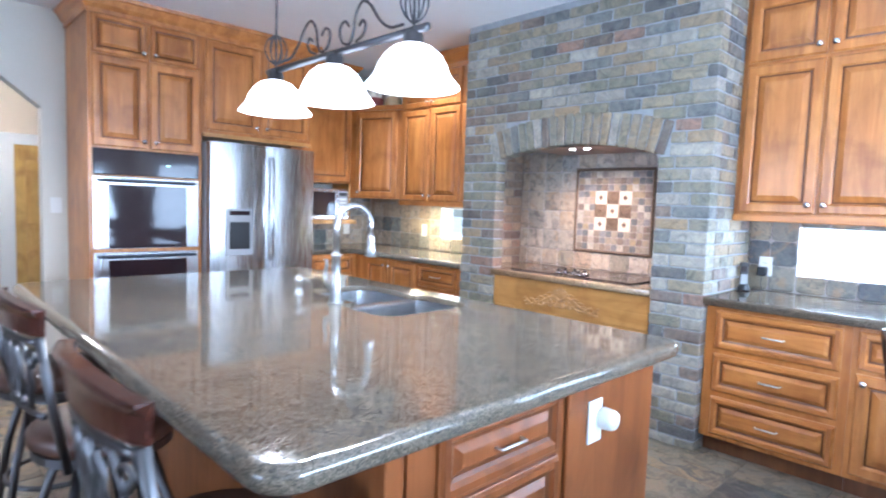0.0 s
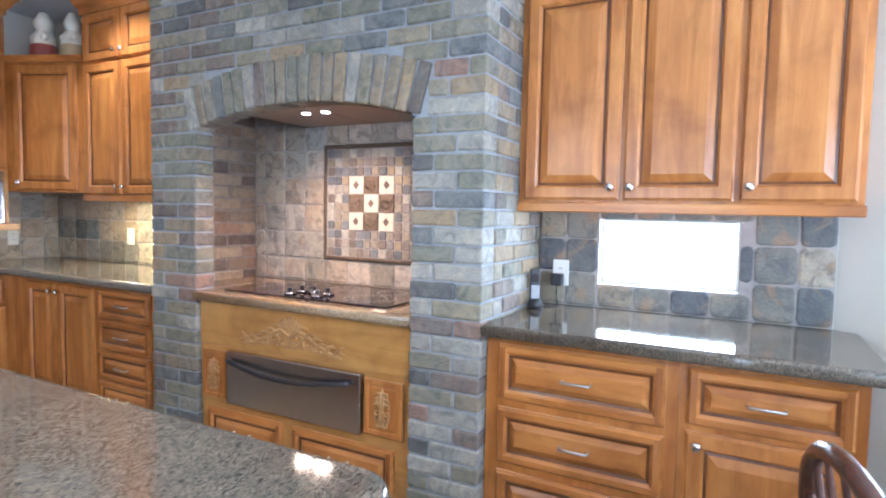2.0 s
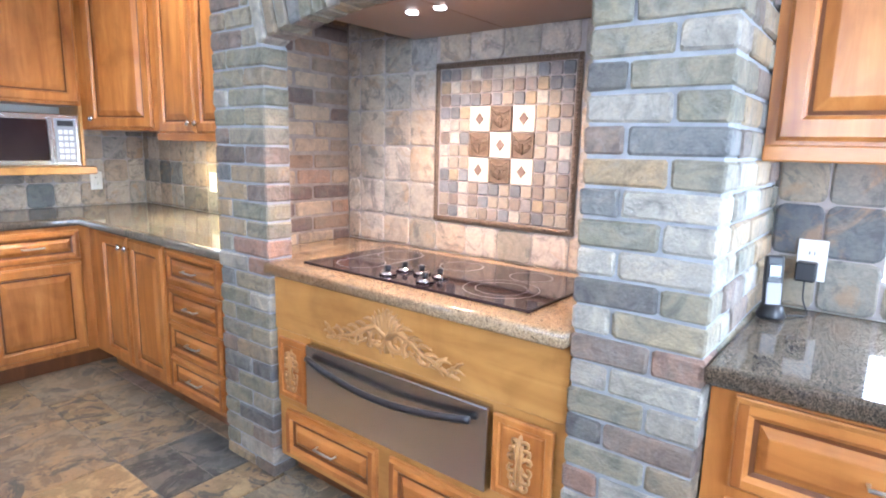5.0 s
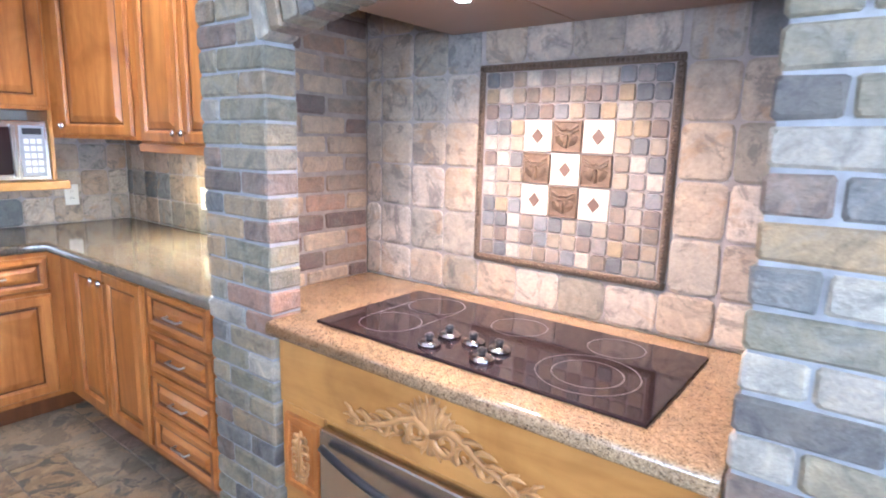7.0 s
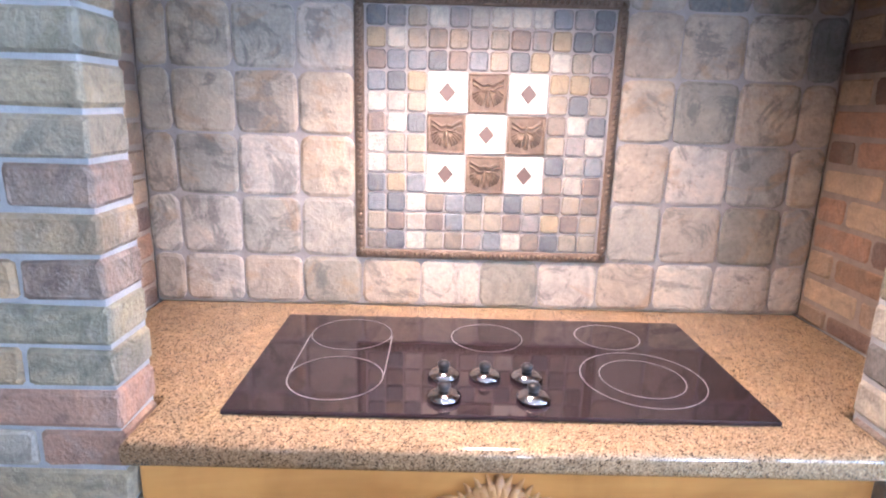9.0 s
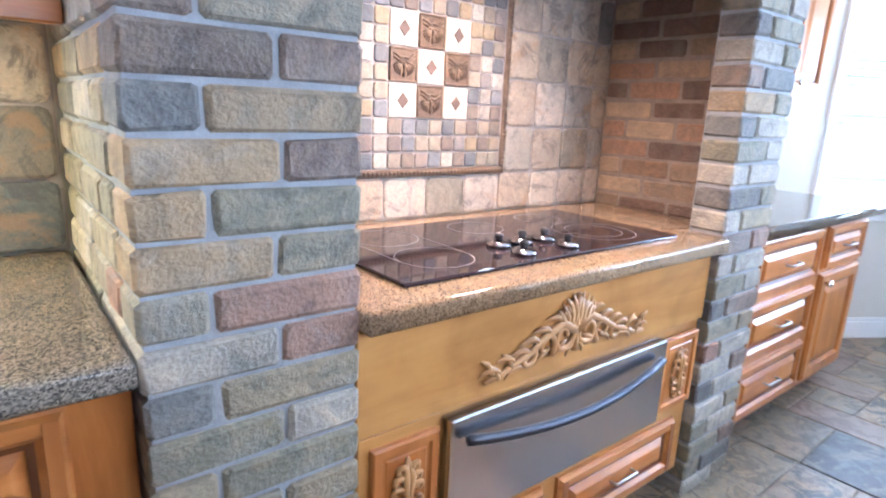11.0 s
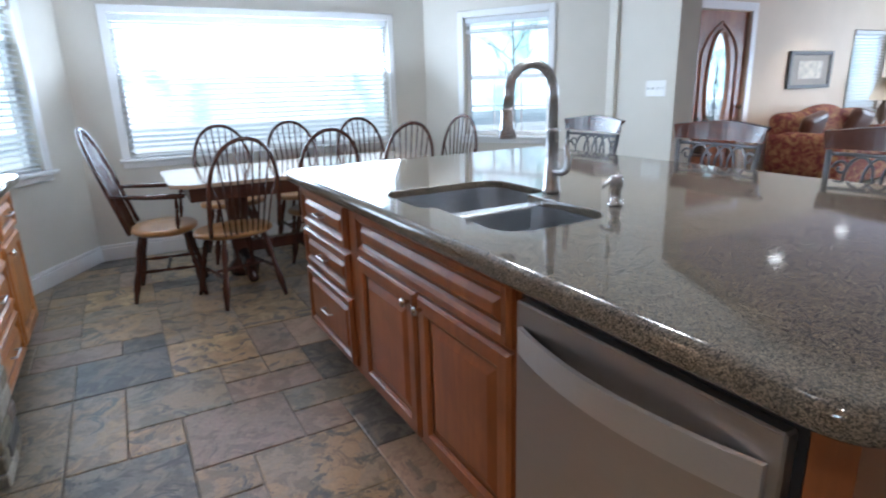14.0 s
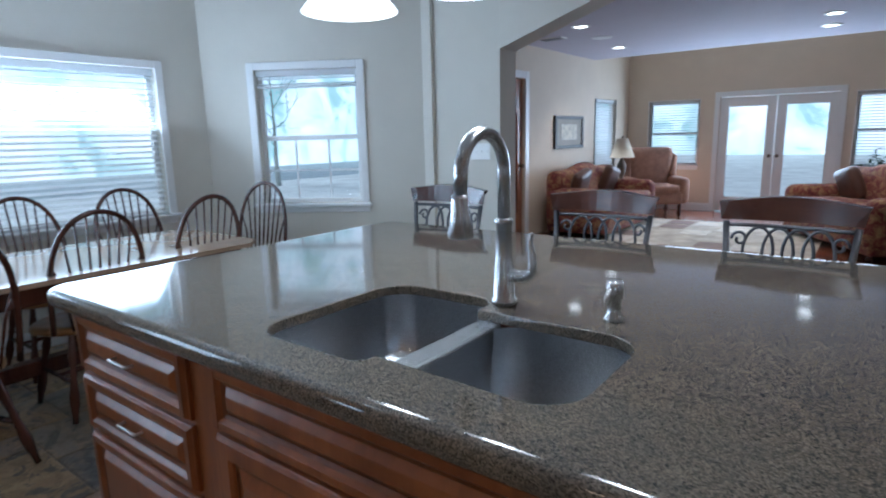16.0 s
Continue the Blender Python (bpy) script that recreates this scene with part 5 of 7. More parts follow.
for s in (-1, 1):
    S = lambda q: tube(smooth_line([(-1.66 + s * x, 2.66, PZ + z) for x, z in q], 6), 0.0055, 8)
    part("scroll", S(((0.095, 0.085), (0.072, 0.108), (0.042, 0.098), (0.034, 0.066), (0.056, 0.03), (0.10, 0.022), (0.125, 0.06), (0.135, 0.115), (0.175, 0.158), (0.225, 0.138), (0.28, 0.075), (0.34, 0.035), (0.415, 0.03))), DARKIRON, p, "dark iron scroll", True)
    part("scroll", S(((0.16, 0.075), (0.185, 0.09), (0.20, 0.066), (0.18, 0.036), (0.14, 0.02))), DARKIRON, p, "dark iron scroll", True)

# ---- bar stools ----
def bar_stool():
    s = thing("bar_stool", (0, 0, 0), "bar stool with dark wood top rail and iron scroll back", "bar stool", "bar stools at the island")
    # seat faces +y (towards the island), back at -y
    part("seat", lathe([(0.0, 0.60), (0.19, 0.60), (0.205, 0.615), (0.205, 0.645), (0.185, 0.665), (0.0, 0.672)], (0, 0.06, 0), 28), LEATHER, s, "brown leather round seat", True)
    part("seat_ring", lathe([(0.17, 0.575), (0.195, 0.575), (0.195, 0.60), (0.17, 0.60)], (0, 0.06, 0), 28), IRON, s)
    part("swivel", lathe([(0.06, 0.52), (0.09, 0.53), (0.09, 0.575), (0.05, 0.575)], (0, 0.06, 0), 20), DARKIRON, s)
    for sx in (-1, 1):
        for sy in (-1, 1):
            part("leg", tube([(sx * 0.10, 0.06 + sy * 0.10, 0.55), (sx * 0.15, 0.06 + sy * 0.15, 0.35), (sx * 0.20, 0.06 + sy * 0.20, 0.0)], 0.014, 8), IRON, s, "", True)
    ft = [(0.175 * math.cos(a * math.pi / 12), 0.06 + 0.175 * math.sin(a * math.pi / 12), 0.24) for a in range(24)]
    part("foot_ring", tube(ft, 0.010, 8, None, True), IRON, s, "", True)
    for sx in (-1, 1):
        part("back_post", tube([(sx * 0.17, -0.08, 0.58), (sx * 0.195, -0.115, 0.75), (sx * 0.215, -0.15, 0.97)], 0.012, 8), IRON, s, "", True)
    def by(x, z):
        return -0.15 - 0.035 * (1 - (x / 0.225) ** 2) + (0.97 - z) * 0.10
    part("back_bar", tube([(x, by(x, 0.955), 0.955) for x in [-0.21 + 0.42 * i / 10 for i in range(11)]], 0.008, 8), IRON, s, "", True)
    part("back_bar", tube([(x, by(x, 0.755), 0.755) for x in [-0.195 + 0.39 * i / 10 for i in range(11)]], 0.008, 8), IRON, s, "", True)
    for cx in (-0.10, -0.033, 0.033, 0.10):
        el = []
        for i in range(20):
            a = 2 * math.pi * i / 20
            x, z = cx + 0.052 * math.cos(a), 0.856 + 0.092 * math.sin(a)
            el.append((x, by(x, z) + 0.002 * (1 if i % 2 else -1), z))
        part("back_loop", tube(el, 0.0065, 6, None, True), IRON, s, "", True)
    for sx in (-1, 1):
        sp = []
        for i in range(14):
            a = 2 * math.pi * 1.1 * i / 13
            r = 0.032 * (1 - 0.7 * i / 13)
            x, z = sx * (0.165 + r * math.cos(a) * 0.9), 0.90 + r * math.sin(a)
            sp.append((x, by(x, z), z))
        part("back_scroll", tube(sp, 0.006, 6), IRON, s, "", True)
    b = bmesh.new()
    cols = []
    for i in range(15):
        x = -0.24 + 0.48 * i / 14
        y = by(x, 0.97)
        top = 1.055 + 0.012 * math.cos(math.pi * x / 0.30)
        e = 0.0 if abs(x) < 0.23 else 0.006
        cols.append([b.verts.new(q) for q in ((x * 0.96, y - 0.011 + e, 0.975), (x * 0.98, y - 0.014 + e, 1.02), (x * 1.02, y - 0.030 + e, top - 0.008), (x * 1.02, y - 0.026, top), (x * 1.01, y + 0.004, top - 0.002), (x * 0.96, y + 0.011 - e, 0.975))])
    for a, q in zip(cols, cols[1:]):
        for j in range(6):
            b.faces.new((a[j], a[(j + 1) % 6], q[(j + 1) % 6], q[j]))
    b.faces.new(cols[0]); b.faces.new(cols[-1][::-1])
    part("top_rail", b, MAHOGANY, s, "dark polished wooden top rail")
    for piece in s.children:
        piece.data.transform(Matrix.Scale(1.022, 4, (0, 0, 1)))
    return s


st = bar_stool()
st.location = (-0.825, 1.80, 0)
for x, y, a in ((-1.685, 1.80, 2), (-2.395, 1.80, -3)):
    copy_thing(st, pose(x, y, 0, 0, 0, a))

# ---- dining ----
def turned(p0, p1, r, n=10):
    """A turned leg or spindle with swells."""
    p0, p1 = Vector(p0), Vector(p1)
    prof = [(0, 0.75), (0.12, 0.9), (0.2, 1.25), (0.3, 1.35), (0.42, 1.0), (0.5, 0.8), (0.54, 1.1), (0.58, 0.8), (0.75, 1.25), (0.88, 0.9), (1, 0.7)]
    return tube([p0.lerp(p1, t) for t, _ in prof], [r * k for _, k in prof], n)


def windsor(arms):
    nm = "armchair" if arms else "dining_chair"
    s = thing(nm, (0, 0, 0), "dark windsor armchair with an oak seat at the table end" if arms else "dark hoop back windsor chair with an oak seat", "chair", "windsor chairs round the table")
    # faces +y
    b = bmesh.new()
    out = []
    for i in range(28):
        a = 2 * math.pi * i / 28
        r = 0.215 + 0.02 * math.cos(2 * a) + (0.015 if math.sin(a) > 0 else 0)
        out.append((r * 1.02 * math.cos(a), r * math.sin(a)))
    rows = []
    for k, z in ((0.90, 0.422), (1.0, 0.436), (1.0, 0.452), (0.95, 0.462), (0.6, 0.450), (0.2, 0.447)):
        rows.append([b.verts.new((x * k, y * k, z)) for x, y in out])
    for p, q in zip(rows, rows[1:]):
        for i in range(28):
            b.faces.new((p[i], p[(i + 1) % 28], q[(i + 1) % 28], q[i]))
    b.faces.new(rows[0][::-1]); b.faces.new(rows[-1])
    part("seat", b, SEATWOOD, s, "golden oak saddle seat", True)
    feet = {}
    for sx in (-1, 1):
        for sy in (-1, 1):
            a, z = (sx * 0.13, sy * 0.13, 0.43), (sx * 0.20, sy * 0.21, 0.0)
            feet[sx, sy] = (Vector(a), Vector(z))
            part("leg", turned(z, a, 0.017), DARKWOOD, s, "", True)
    for sx in (-1, 1):
        p, q = [feet[sx, k][0].lerp(feet[sx, k][1], 0.55) for k in (-1, 1)]
        part("stretcher", turned(p, q, 0.010, 8), DARKWOOD, s, "", True)
    p, q = [feet[k, -1][0].lerp(feet[k, 1][1], 0.55) for k in (-1, 1)]
    part("stretcher", turned((p.x, 0, p.z), (q.x, 0, q.z), 0.010, 8), DARKWOOD, s, "", True)
    top = 1.03 if not arms else 1.10
    def back(x, z):
        return -0.185 - (z - 0.45) * (0.30 if arms else 0.17) + 0.25 * x * x
    hoop = []
    W = 0.25 if not arms else 0.255
    for i in range(25):
        a = math.pi * i / 24
        x = W * math.cos(a) * (1 - 0.12 * (1 - math.sin(a)))
        z = 0.455 + (top - 0.455) * math.sin(a) ** 0.62
        hoop.append((x, back(x, z), z))
    part("hoop", tube(hoop, 0.0135, 10), DARKWOOD, s, "bent dark wooden hoop", True)
    for k in range(-4, 5):
        x0, x1 = k * 0.034, k * 0.052
        zt = 0.455 + (top - 0.455) * max(0.05, 1 - (abs(x1) / W) ** 2.3) ** 0.5 - 0.006
        part("spindle", tube([(x0, back(x0, 0.455), 0.45), ((x0 * 0.6 + x1 * 0.4), back(x0, 0.68), 0.66), (x1, back(x1, zt), zt)], [0.0055, 0.0075, 0.005], 6), DARKWOOD, s, "", True)
    if arms:
        for sx in (-1, 1):
            part("armrest", tube([(sx * 0.225, back(0.2, 0.70), 0.70), (sx * 0.26, -0.05, 0.685), (sx * 0.265, 0.10, 0.68), (sx * 0.25, 0.17, 0.675)], [0.013, 0.015, 0.018, 0.014], 8), DARKWOOD, s, "", True)
            part("arm_post", turned((sx * 0.20, 0.10, 0.45), (sx * 0.255, 0.12, 0.68), 0.011, 8), DARKWOOD, s, "", True)
    return s


ch = windsor(False)
ch.matrix_basis = pose(0.29, 3.61, 0, 0, 0, -76)
for x, y, a in ((0.60, 2.93, -88), (0.75, 2.26, -84), (1.32, 3.45, 90), (1.33, 2.86, 92), (1.31, 2.25, 88), (1.0, 1.70, 12)):
    copy_thing(ch, pose(x, y, 0, 0, 0, a))
ac = windsor(True)
ac.matrix_basis = pose(0.66, 4.00, 0, 0, 0, 172)

tb = thing("dining_table", (0.70, 3.0, 0), "long dark dining table with a polished tan top", "table")
part("tabletop", move(prism(rrect(0.28, 1.22, 2.02, 3.95, 0.10, 1), 0.728, 0.752), Matrix.Identity(4)), plain("polished_table_top", (0.36, 0.25, 0.17), 0.10, 0, 0.12, 5), tb, "polished tan wooden table top")
part("apron", box(0.36, 1.14, 2.14, 3.84, 0.63, 0.727, 0.004), DARKWOOD, tb)
for y in (2.5, 3.5):
    part("pedestal", lathe([(0.10, 0.0), (0.11, 0.06), (0.06, 0.12), (0.075, 0.25), (0.05, 0.35), (0.085, 0.48), (0.06, 0.58), (0.10, 0.63)], (0.80, y, 0.0), 20), DARKWOOD, tb, "", True)
    for sx in (-1, 1):
        part("foot", tube([(0.80 + sx * 0.05, y, 0.16), (0.80 + sx * 0.2, y, 0.10), (0.80 + sx * 0.33, y, 0.035)], [0.045, 0.04, 0.03], 8), DARKWOOD, tb, "", True)
part("beam", box(0.76, 0.84, 2.5, 3.5, 0.16, 0.24, 0.005), DARKWOOD, tb)

# ---- wall fittings ----
def plate(x, y, z, turn, w, h, label, cat, holes=0, toggles=0, mt=None):
    m = Matrix.Translation((x, y, z)) @ pose(0, 0, 0, 0, 0, turn)
    t = thing("outlet" if holes else "light_switch", (x, y, z), label, cat)
    part("plate", move(box(-w / 2, w / 2, -0.006, 0.001, -h / 2, h / 2, 0.002), m), mt or WHITEP, t)
    for i in range(holes):
        part("socket", move(box(-0.016, 0.016, -0.009, -0.005, -0.033 + i * 0.04, -0.007 + i * 0.04, 0.003), m), WHITEP, t)
        for sx in (-1, 1):
            part("slot", move(box(sx * 0.006 - 0.0012, sx * 0.006 + 0.0012, -0.0098, -0.008, -0.024 + i * 0.04, -0.014 + i * 0.04), m), BLACK, t)
    for i in range(toggles):
        u = -w / 2 + w * (i + 0.5) / toggles
        part("toggle", move(box(u - 0.004, u + 0.004, -0.016, -0.005, -0.009, 0.009, 0.001), m), WHITEP, t)
    return t


plate(-0.858, 5.343, 1.053, 0, 0.075, 0.12, "white outlet on the slate backsplash", "outlet", 2)
plate(-4.05, 5.343, 1.10, 0, 0.075, 0.12, "cream outlet on the slate backsplash", "outlet", 2)
plate(-4.972, 5.02, 1.07, 90, 0.075, 0.12, "cream outlet on the slate backsplash", "outlet", 2)
plate(-0.26, 0.47, 1.225, 180, 0.19, 0.12, "white four toggle light switch on the wall", "switch", 0, 4)
plate(-5.0, 2.335, 1.26, 90, 0.075, 0.12, "white light switch beside the hall opening", "switch", 0, 1)
ph = thing("cordless_phone", (-0.90, 5.15, 0.905), "black and silver cordless phone standing in its charger", "phone")
part("charger", lathe([(0.035, 0), (0.038, 0.01), (0.03, 0.03), (0.026, 0.04)], (-0.922, 5.17, 0.906), 16), BLACK, ph, "", True)
m = Matrix.Translation((-0.922, 5.165, 0.925)) @ pose(0, 0, 0, -8, 0, 25)
part("handset", move(box(-0.023, 0.023, -0.014, 0.014, 0, 0.155, 0.007, None, 2), m), BLACK, ph)
part("keypad", move(box(-0.019, 0.019, -0.016, -0.013, 0.02, 0.08, 0.002), m), GREYP, ph)
part("screen", move(box(-0.016, 0.016, -0.016, -0.013, 0.095, 0.13, 0.002), m), BLACKGLASS, ph)
ad = thing("power_adapter", (-0.865, 5.33, 1.02), "black power adapter with a cable in the outlet", "adapter")
part("block", box(-0.892, -0.84, 5.295, 5.337, 0.995, 1.05, 0.004), BLACK, ad)
part("cable", tube(smooth_line([(-0.866, 5.31, 0.996), (-0.862, 5.29, 0.945), (-0.845, 5.26, 0.909), (-0.87, 5.225, 0.909), (-0.91, 5.19, 0.91)], 4), 0.0025, 6), BLACK, ad, "", True)

# ---- living room ----
fd = thing("door_1", (-1.3, -6.3, 0), "white french double door with tall glass panes", "door", kind="structure")
for x0, x1 in ((-2.12, -1.315), (-1.305, -0.50)):
    d = bmesh.new()
    for q in ((x0, x0 + 0.13, 0.01, 1.85), (x1 - 0.13, x1, 0.01, 1.85), (x0 + 0.13, x1 - 0.13, 0.01, 0.25), (x0 + 0.13, x1 - 0.13, 1.70, 1.85)):
        box(q[0], q[1], -6.37, -6.33, q[2], q[3], 0.003, d)
    l = part("leaf", d, TRIMW, fd)
    g = part("pane", box(x0 + 0.12, x1 - 0.12, -6.353, -6.347, 0.24, 1.71), GLASS, l)
    g.visible_shadow = False
    part("handle", lathe([(0.02, 0), (0.02, 0.03), (0.028, 0.04), (0.02, 0.06), (0, 0.062)], ((x1 - 0.05 if x1 < -1.31 else x0 + 0.05), -6.33, 0.92), 12, "y"), BRONZE, l, "dark door knob", True)
for q in ((-2.20, -2.12, 0, 1.94), (-0.50, -0.42, 0, 1.94), (-2.12, -0.50, 1.86, 1.94)):
    part("casing", box(q[0], q[1], -6.304, -6.28, q[2], q[3], 0.003), TRIMW, fd)
dr = thing("door_2", (1.03, -2.0, 0), "reddish wooden front door with an oval glass pane", "door", kind="structure")
lf = slab_with_holes("leaf", [(-2.495, 0.01), (-1.555, 0.01), (-1.555, 2.02), (-2.495, 2.02)], [[(-2.02 + 0.19 * math.cos(a * math.pi / 16), 1.18 + 0.61 * math.sin(a * math.pi / 16)) for a in range(32)]], 1.032, 1.072, DOORWOOD, 0.003, dr)
lf.data.transform(Matrix(((0, 0, 1, 0), (1, 0, 0, 0), (0, 1, 0, 0), (0, 0, 0, 1))))
ov = lathe([(0.0, 0.0), (0.20, 0.0), (0.20, 0.006)], (0, 0, 0), 32, "x")
move(ov, Matrix.Translation((1.05, -2.02, 1.18)) @ Matrix.Diagonal((1, 1, 3.15, 1)))
part("oval_glass", ov, GLASS, dr, "pale oval leaded glass").visible_shadow = False
for i in range(-2, 3):
    part("leading", tube([(1.046, -2.02 + i * 0.06, 0.62 + abs(i) * 0.08), (1.046, -2.02 - i * 0.03, 1.18), (1.046, -2.02 + i * 0.06, 1.74 - abs(i) * 0.08)], 0.004, 5), DARKIRON, dr)
part("oval_frame", tube([(1.025, -2.02 + 0.20 * math.cos(a * math.pi / 16), 1.18 + 0.63 * math.sin(a * math.pi / 16)) for a in range(32)], 0.02, 8, None, True), DOORWOOD, dr, "", True)
for q in ((-1.555, -1.46, 0, 2.12), (-2.59, -2.495, 0, 2.12), (-2.495, -1.555, 2.03, 2.12)):
    part("casing", box(0.982, 1.004, q[0], q[1], q[2], q[3], 0.003), TRIMW, dr)
part("arch_moulding", tube([(1.024, -2.02 - 0.32, 0.35), (1.024, -2.34, 1.55), (1.024, -2.25, 1.72), (1.024, -2.14, 1.82), (1.024, -2.02, 1.90), (1.024, -1.9, 1.82), (1.024, -1.79, 1.72), (1.024, -1.70, 1.55), (1.024, -1.70, 0.35)], 0.014, 6), DOORWOOD, dr, "", True)
part("handle", lathe([(0.022, 0), (0.022, -0.03), (0.03, -0.045), (0.02, -0.06), (0, -0.062)], (1.03, -2.43, 0.95), 12, "x"), BRONZE, dr, "", True)
pc = thing("picture", (0.98, -3.78, 1.36), "dark framed picture with a pale mat on the cream wall", "picture")
for q in ((-4.27, -3.31, 1.13, 1.175), (-4.27, -3.31, 1.545, 1.59), (-4.27, -4.21, 1.175, 1.545), (-3.37, -3.31, 1.175, 1.545)):
    part("frame", box(0.965, 0.998, q[0], q[1], q[2], q[3], 0.004), plain("picture_frame_black", (0.03, 0.025, 0.022), 0.55), pc)
part("mat_board", box(0.982, 0.997, -4.21, -3.37, 1.175, 1.545), plain("mat_board", (0.20, 0.17, 0.13), 0.6), pc)
part("print", box(0.979, 0.983, -4.05, -3.53, 1.25, 1.47), plain("print_paper", (0.42, 0.38, 0.30), 0.6, 0, 0.4, 14), pc, "pale print")

def patterned():
    m, nt, b = mat("floral_fabric", 0.9)
    v = coords(nt)
    vo = nd(nt, "ShaderNodeTexVoronoi", Scale=11.0)
    nt.links.new(v, vo.inputs["Vector"])
    f = noise_tex(nt, v, 9, 4, 0.7, 1.5)
    c = ramp(nt, f, [(0.35, (0.09, 0.015, 0.015)), (0.5, (0.20, 0.04, 0.03)), (0.58, (0.36, 0.22, 0.09)), (0.68, (0.12, 0.03, 0.025))])
    nt.links.new(mix(nt, 0.3, c, ramp(nt, vo.outputs["Distance"], [(0.1, (0.4, 0.28, 0.12)), (0.5, (0.1, 0.02, 0.02))])), b.inputs["Base Color"])
    bump(nt, b, f, 0.3)
    return m


FLORAL = patterned()


def cushion(x0, x1, y0, y1, z0, z1, r=0.06):
    return box(x0, x1, y0, y1, z0, z1, r, None, 4)


def sofa(label, cloth):
    """Local: seat faces +y; 2.0 wide."""
    s = thing("sofa", (0, 0, 0), label, "sofa", "living room seating")
    part("base", cushion(-0.95, 0.95, -0.42, 0.42, 0.06, 0.36, 0.04), cloth, s)
    part("back", cushion(-0.95, 0.95, -0.46, -0.20, 0.30, 0.86, 0.11), cloth, s, "", True)
    hump = lathe([(0.0, -0.13), (0.25, -0.12), (0.33, 0.0), (0.25, 0.12), (0.0, 0.13)], (0, 0, 0), 20, "y")
    part("back_crest", move(hump, Matrix.Translation((0, -0.33, 0.72)) @ Matrix.Diagonal((1.9, 1, 0.65, 1))), cloth, s, "", True)
    for x0, x1 in ((-0.75, -0.01), (0.01, 0.75)):
        part("seat_cushion", cushion(x0, x1, -0.24, 0.44, 0.34, 0.50, 0.06), cloth, s, "", True)
    for sx in (-1, 1):
        part("armrest", cushion(sx * 0.86 - 0.13, sx * 0.86 + 0.13, -0.44, 0.44, 0.10, 0.64, 0.11), cloth, s, "", True)
        for sy in (-0.36, 0.36):
            part("leg", turned((sx * 0.86, sy, 0.0), (sx * 0.86, sy, 0.08), 0.03), DARKWOOD, s, "", True)
    for sx in (-1, 1):
        part("throw_pillow", move(cushion(-0.2, 0.2, -0.07, 0.07, -0.2, 0.2, 0.065), Matrix.Translation((sx * 0.52, -0.13, 0.66)) @ pose(0, 0, 0, -18, sx * 12, 0)), LEATHER, s, "dark red throw pillow", True)
    return s


sf = sofa("dark red floral sofa with a humped back", FLORAL)
sf.matrix_basis = pose(0.42, -3.75, 0, 0, 0, 90)
s2 = copy_thing(sf, pose(-2.55, -3.9, 0, 0, 0, -60))
a = thing("armchair", (0, 0, 0), "tufted rust coloured wingback armchair", "armchair", "living room seating")
part("seat_base", cushion(-0.36, 0.36, -0.36, 0.36, 0.20, 0.40, 0.05), VELVET, a)
part("seat_cushion", cushion(-0.30, 0.30, -0.26, 0.38, 0.38, 0.50, 0.05), VELVET, a, "", True)
bk = cushion(-0.36, 0.36, -0.11, 0.11, 0.0, 0.74, 0.10)
part("backrest", move(bk, Matrix.Translation((0, -0.34, 0.36)) @ pose(0, 0, 0, -10)), VELVET, a, "tufted backrest", True)
for i in range(4):
    for j in range(3 + i % 2):
        x = (j - (2 + i % 2) / 2) * 0.17
        z = 0.60 + i * 0.12
        part("button", lathe([(0.0, 0.0), (0.016, 0.0), (0.010, 0.010), (0, 0.012)], (x, -0.232 - (z - 0.36) * 0.176 + 0.004, z), 10, "y"), LEATHER, a, "", True)
for sx in (-1, 1):
    part("armrest", cushion(sx * 0.38 - 0.09, sx * 0.38 + 0.09, -0.36, 0.34, 0.20, 0.62, 0.08), VELVET, a, "", True)
    part("wing", cushion(sx * 0.37 - 0.06, sx * 0.37 + 0.06, -0.48, -0.16, 0.56, 0.98, 0.055), VELVET, a, "", True)
    for sy in (-0.3, 0.3):
        part("leg", turned((sx * 0.32, sy, 0.0), (sx * 0.32, sy, 0.21), 0.028), DARKWOOD, a, "", True)
a.matrix_basis = pose(0.25, -5.45, 0, 0, 0, 35)
lt = thing("side_table", (0.68, -5.15, 0), "small dark round side table under the lamp", "table")
part("tabletop", lathe([(0, 0.53), (0.22, 0.53), (0.235, 0.545), (0.225, 0.56), (0, 0.56)], (0.68, -5.15, 0), 24), DARKWOOD, lt, "", True)
part("pedestal", lathe([(0.14, 0), (0.12, 0.03), (0.03, 0.08), (0.045, 0.3), (0.025, 0.45), (0.06, 0.53)], (0.68, -5.15, 0), 16), DARKWOOD, lt, "", True)
tl = thing("table_lamp", (0.68, -5.15, 0.56), "bronze table lamp with a cream fabric shade", "lamp")
part("base", lathe([(0.08, 0), (0.08, 0.02), (0.03, 0.05), (0.07, 0.15), (0.075, 0.25), (0.025, 0.36), (0.015, 0.40), (0.01, 0.70), (0.018, 0.71), (0, 0.73)], (0.68, -5.15, 0.56), 18), BRONZE, tl, "", True)
part("shade", lathe([(0.20, 0.38), (0.195, 0.381), (0.085, 0.68), (0.09, 0.68), (0.095, 0.67)], (0.68, -5.15, 0.56), 24), plain("lamp_linen", (0.66, 0.57, 0.43), 0.8, 0, 0.06, 30), tl, "cream cloth shade", True)
rg = thing("rug", (-1.0, -3.6, 0), "beige living room rug with a block pattern", "rug")
part("carpet", box(-2.2, 0.2, -5.0, -2.4, -0.003, 0.010, 0.003), RUGM, rg)
rr = random.Random(5)
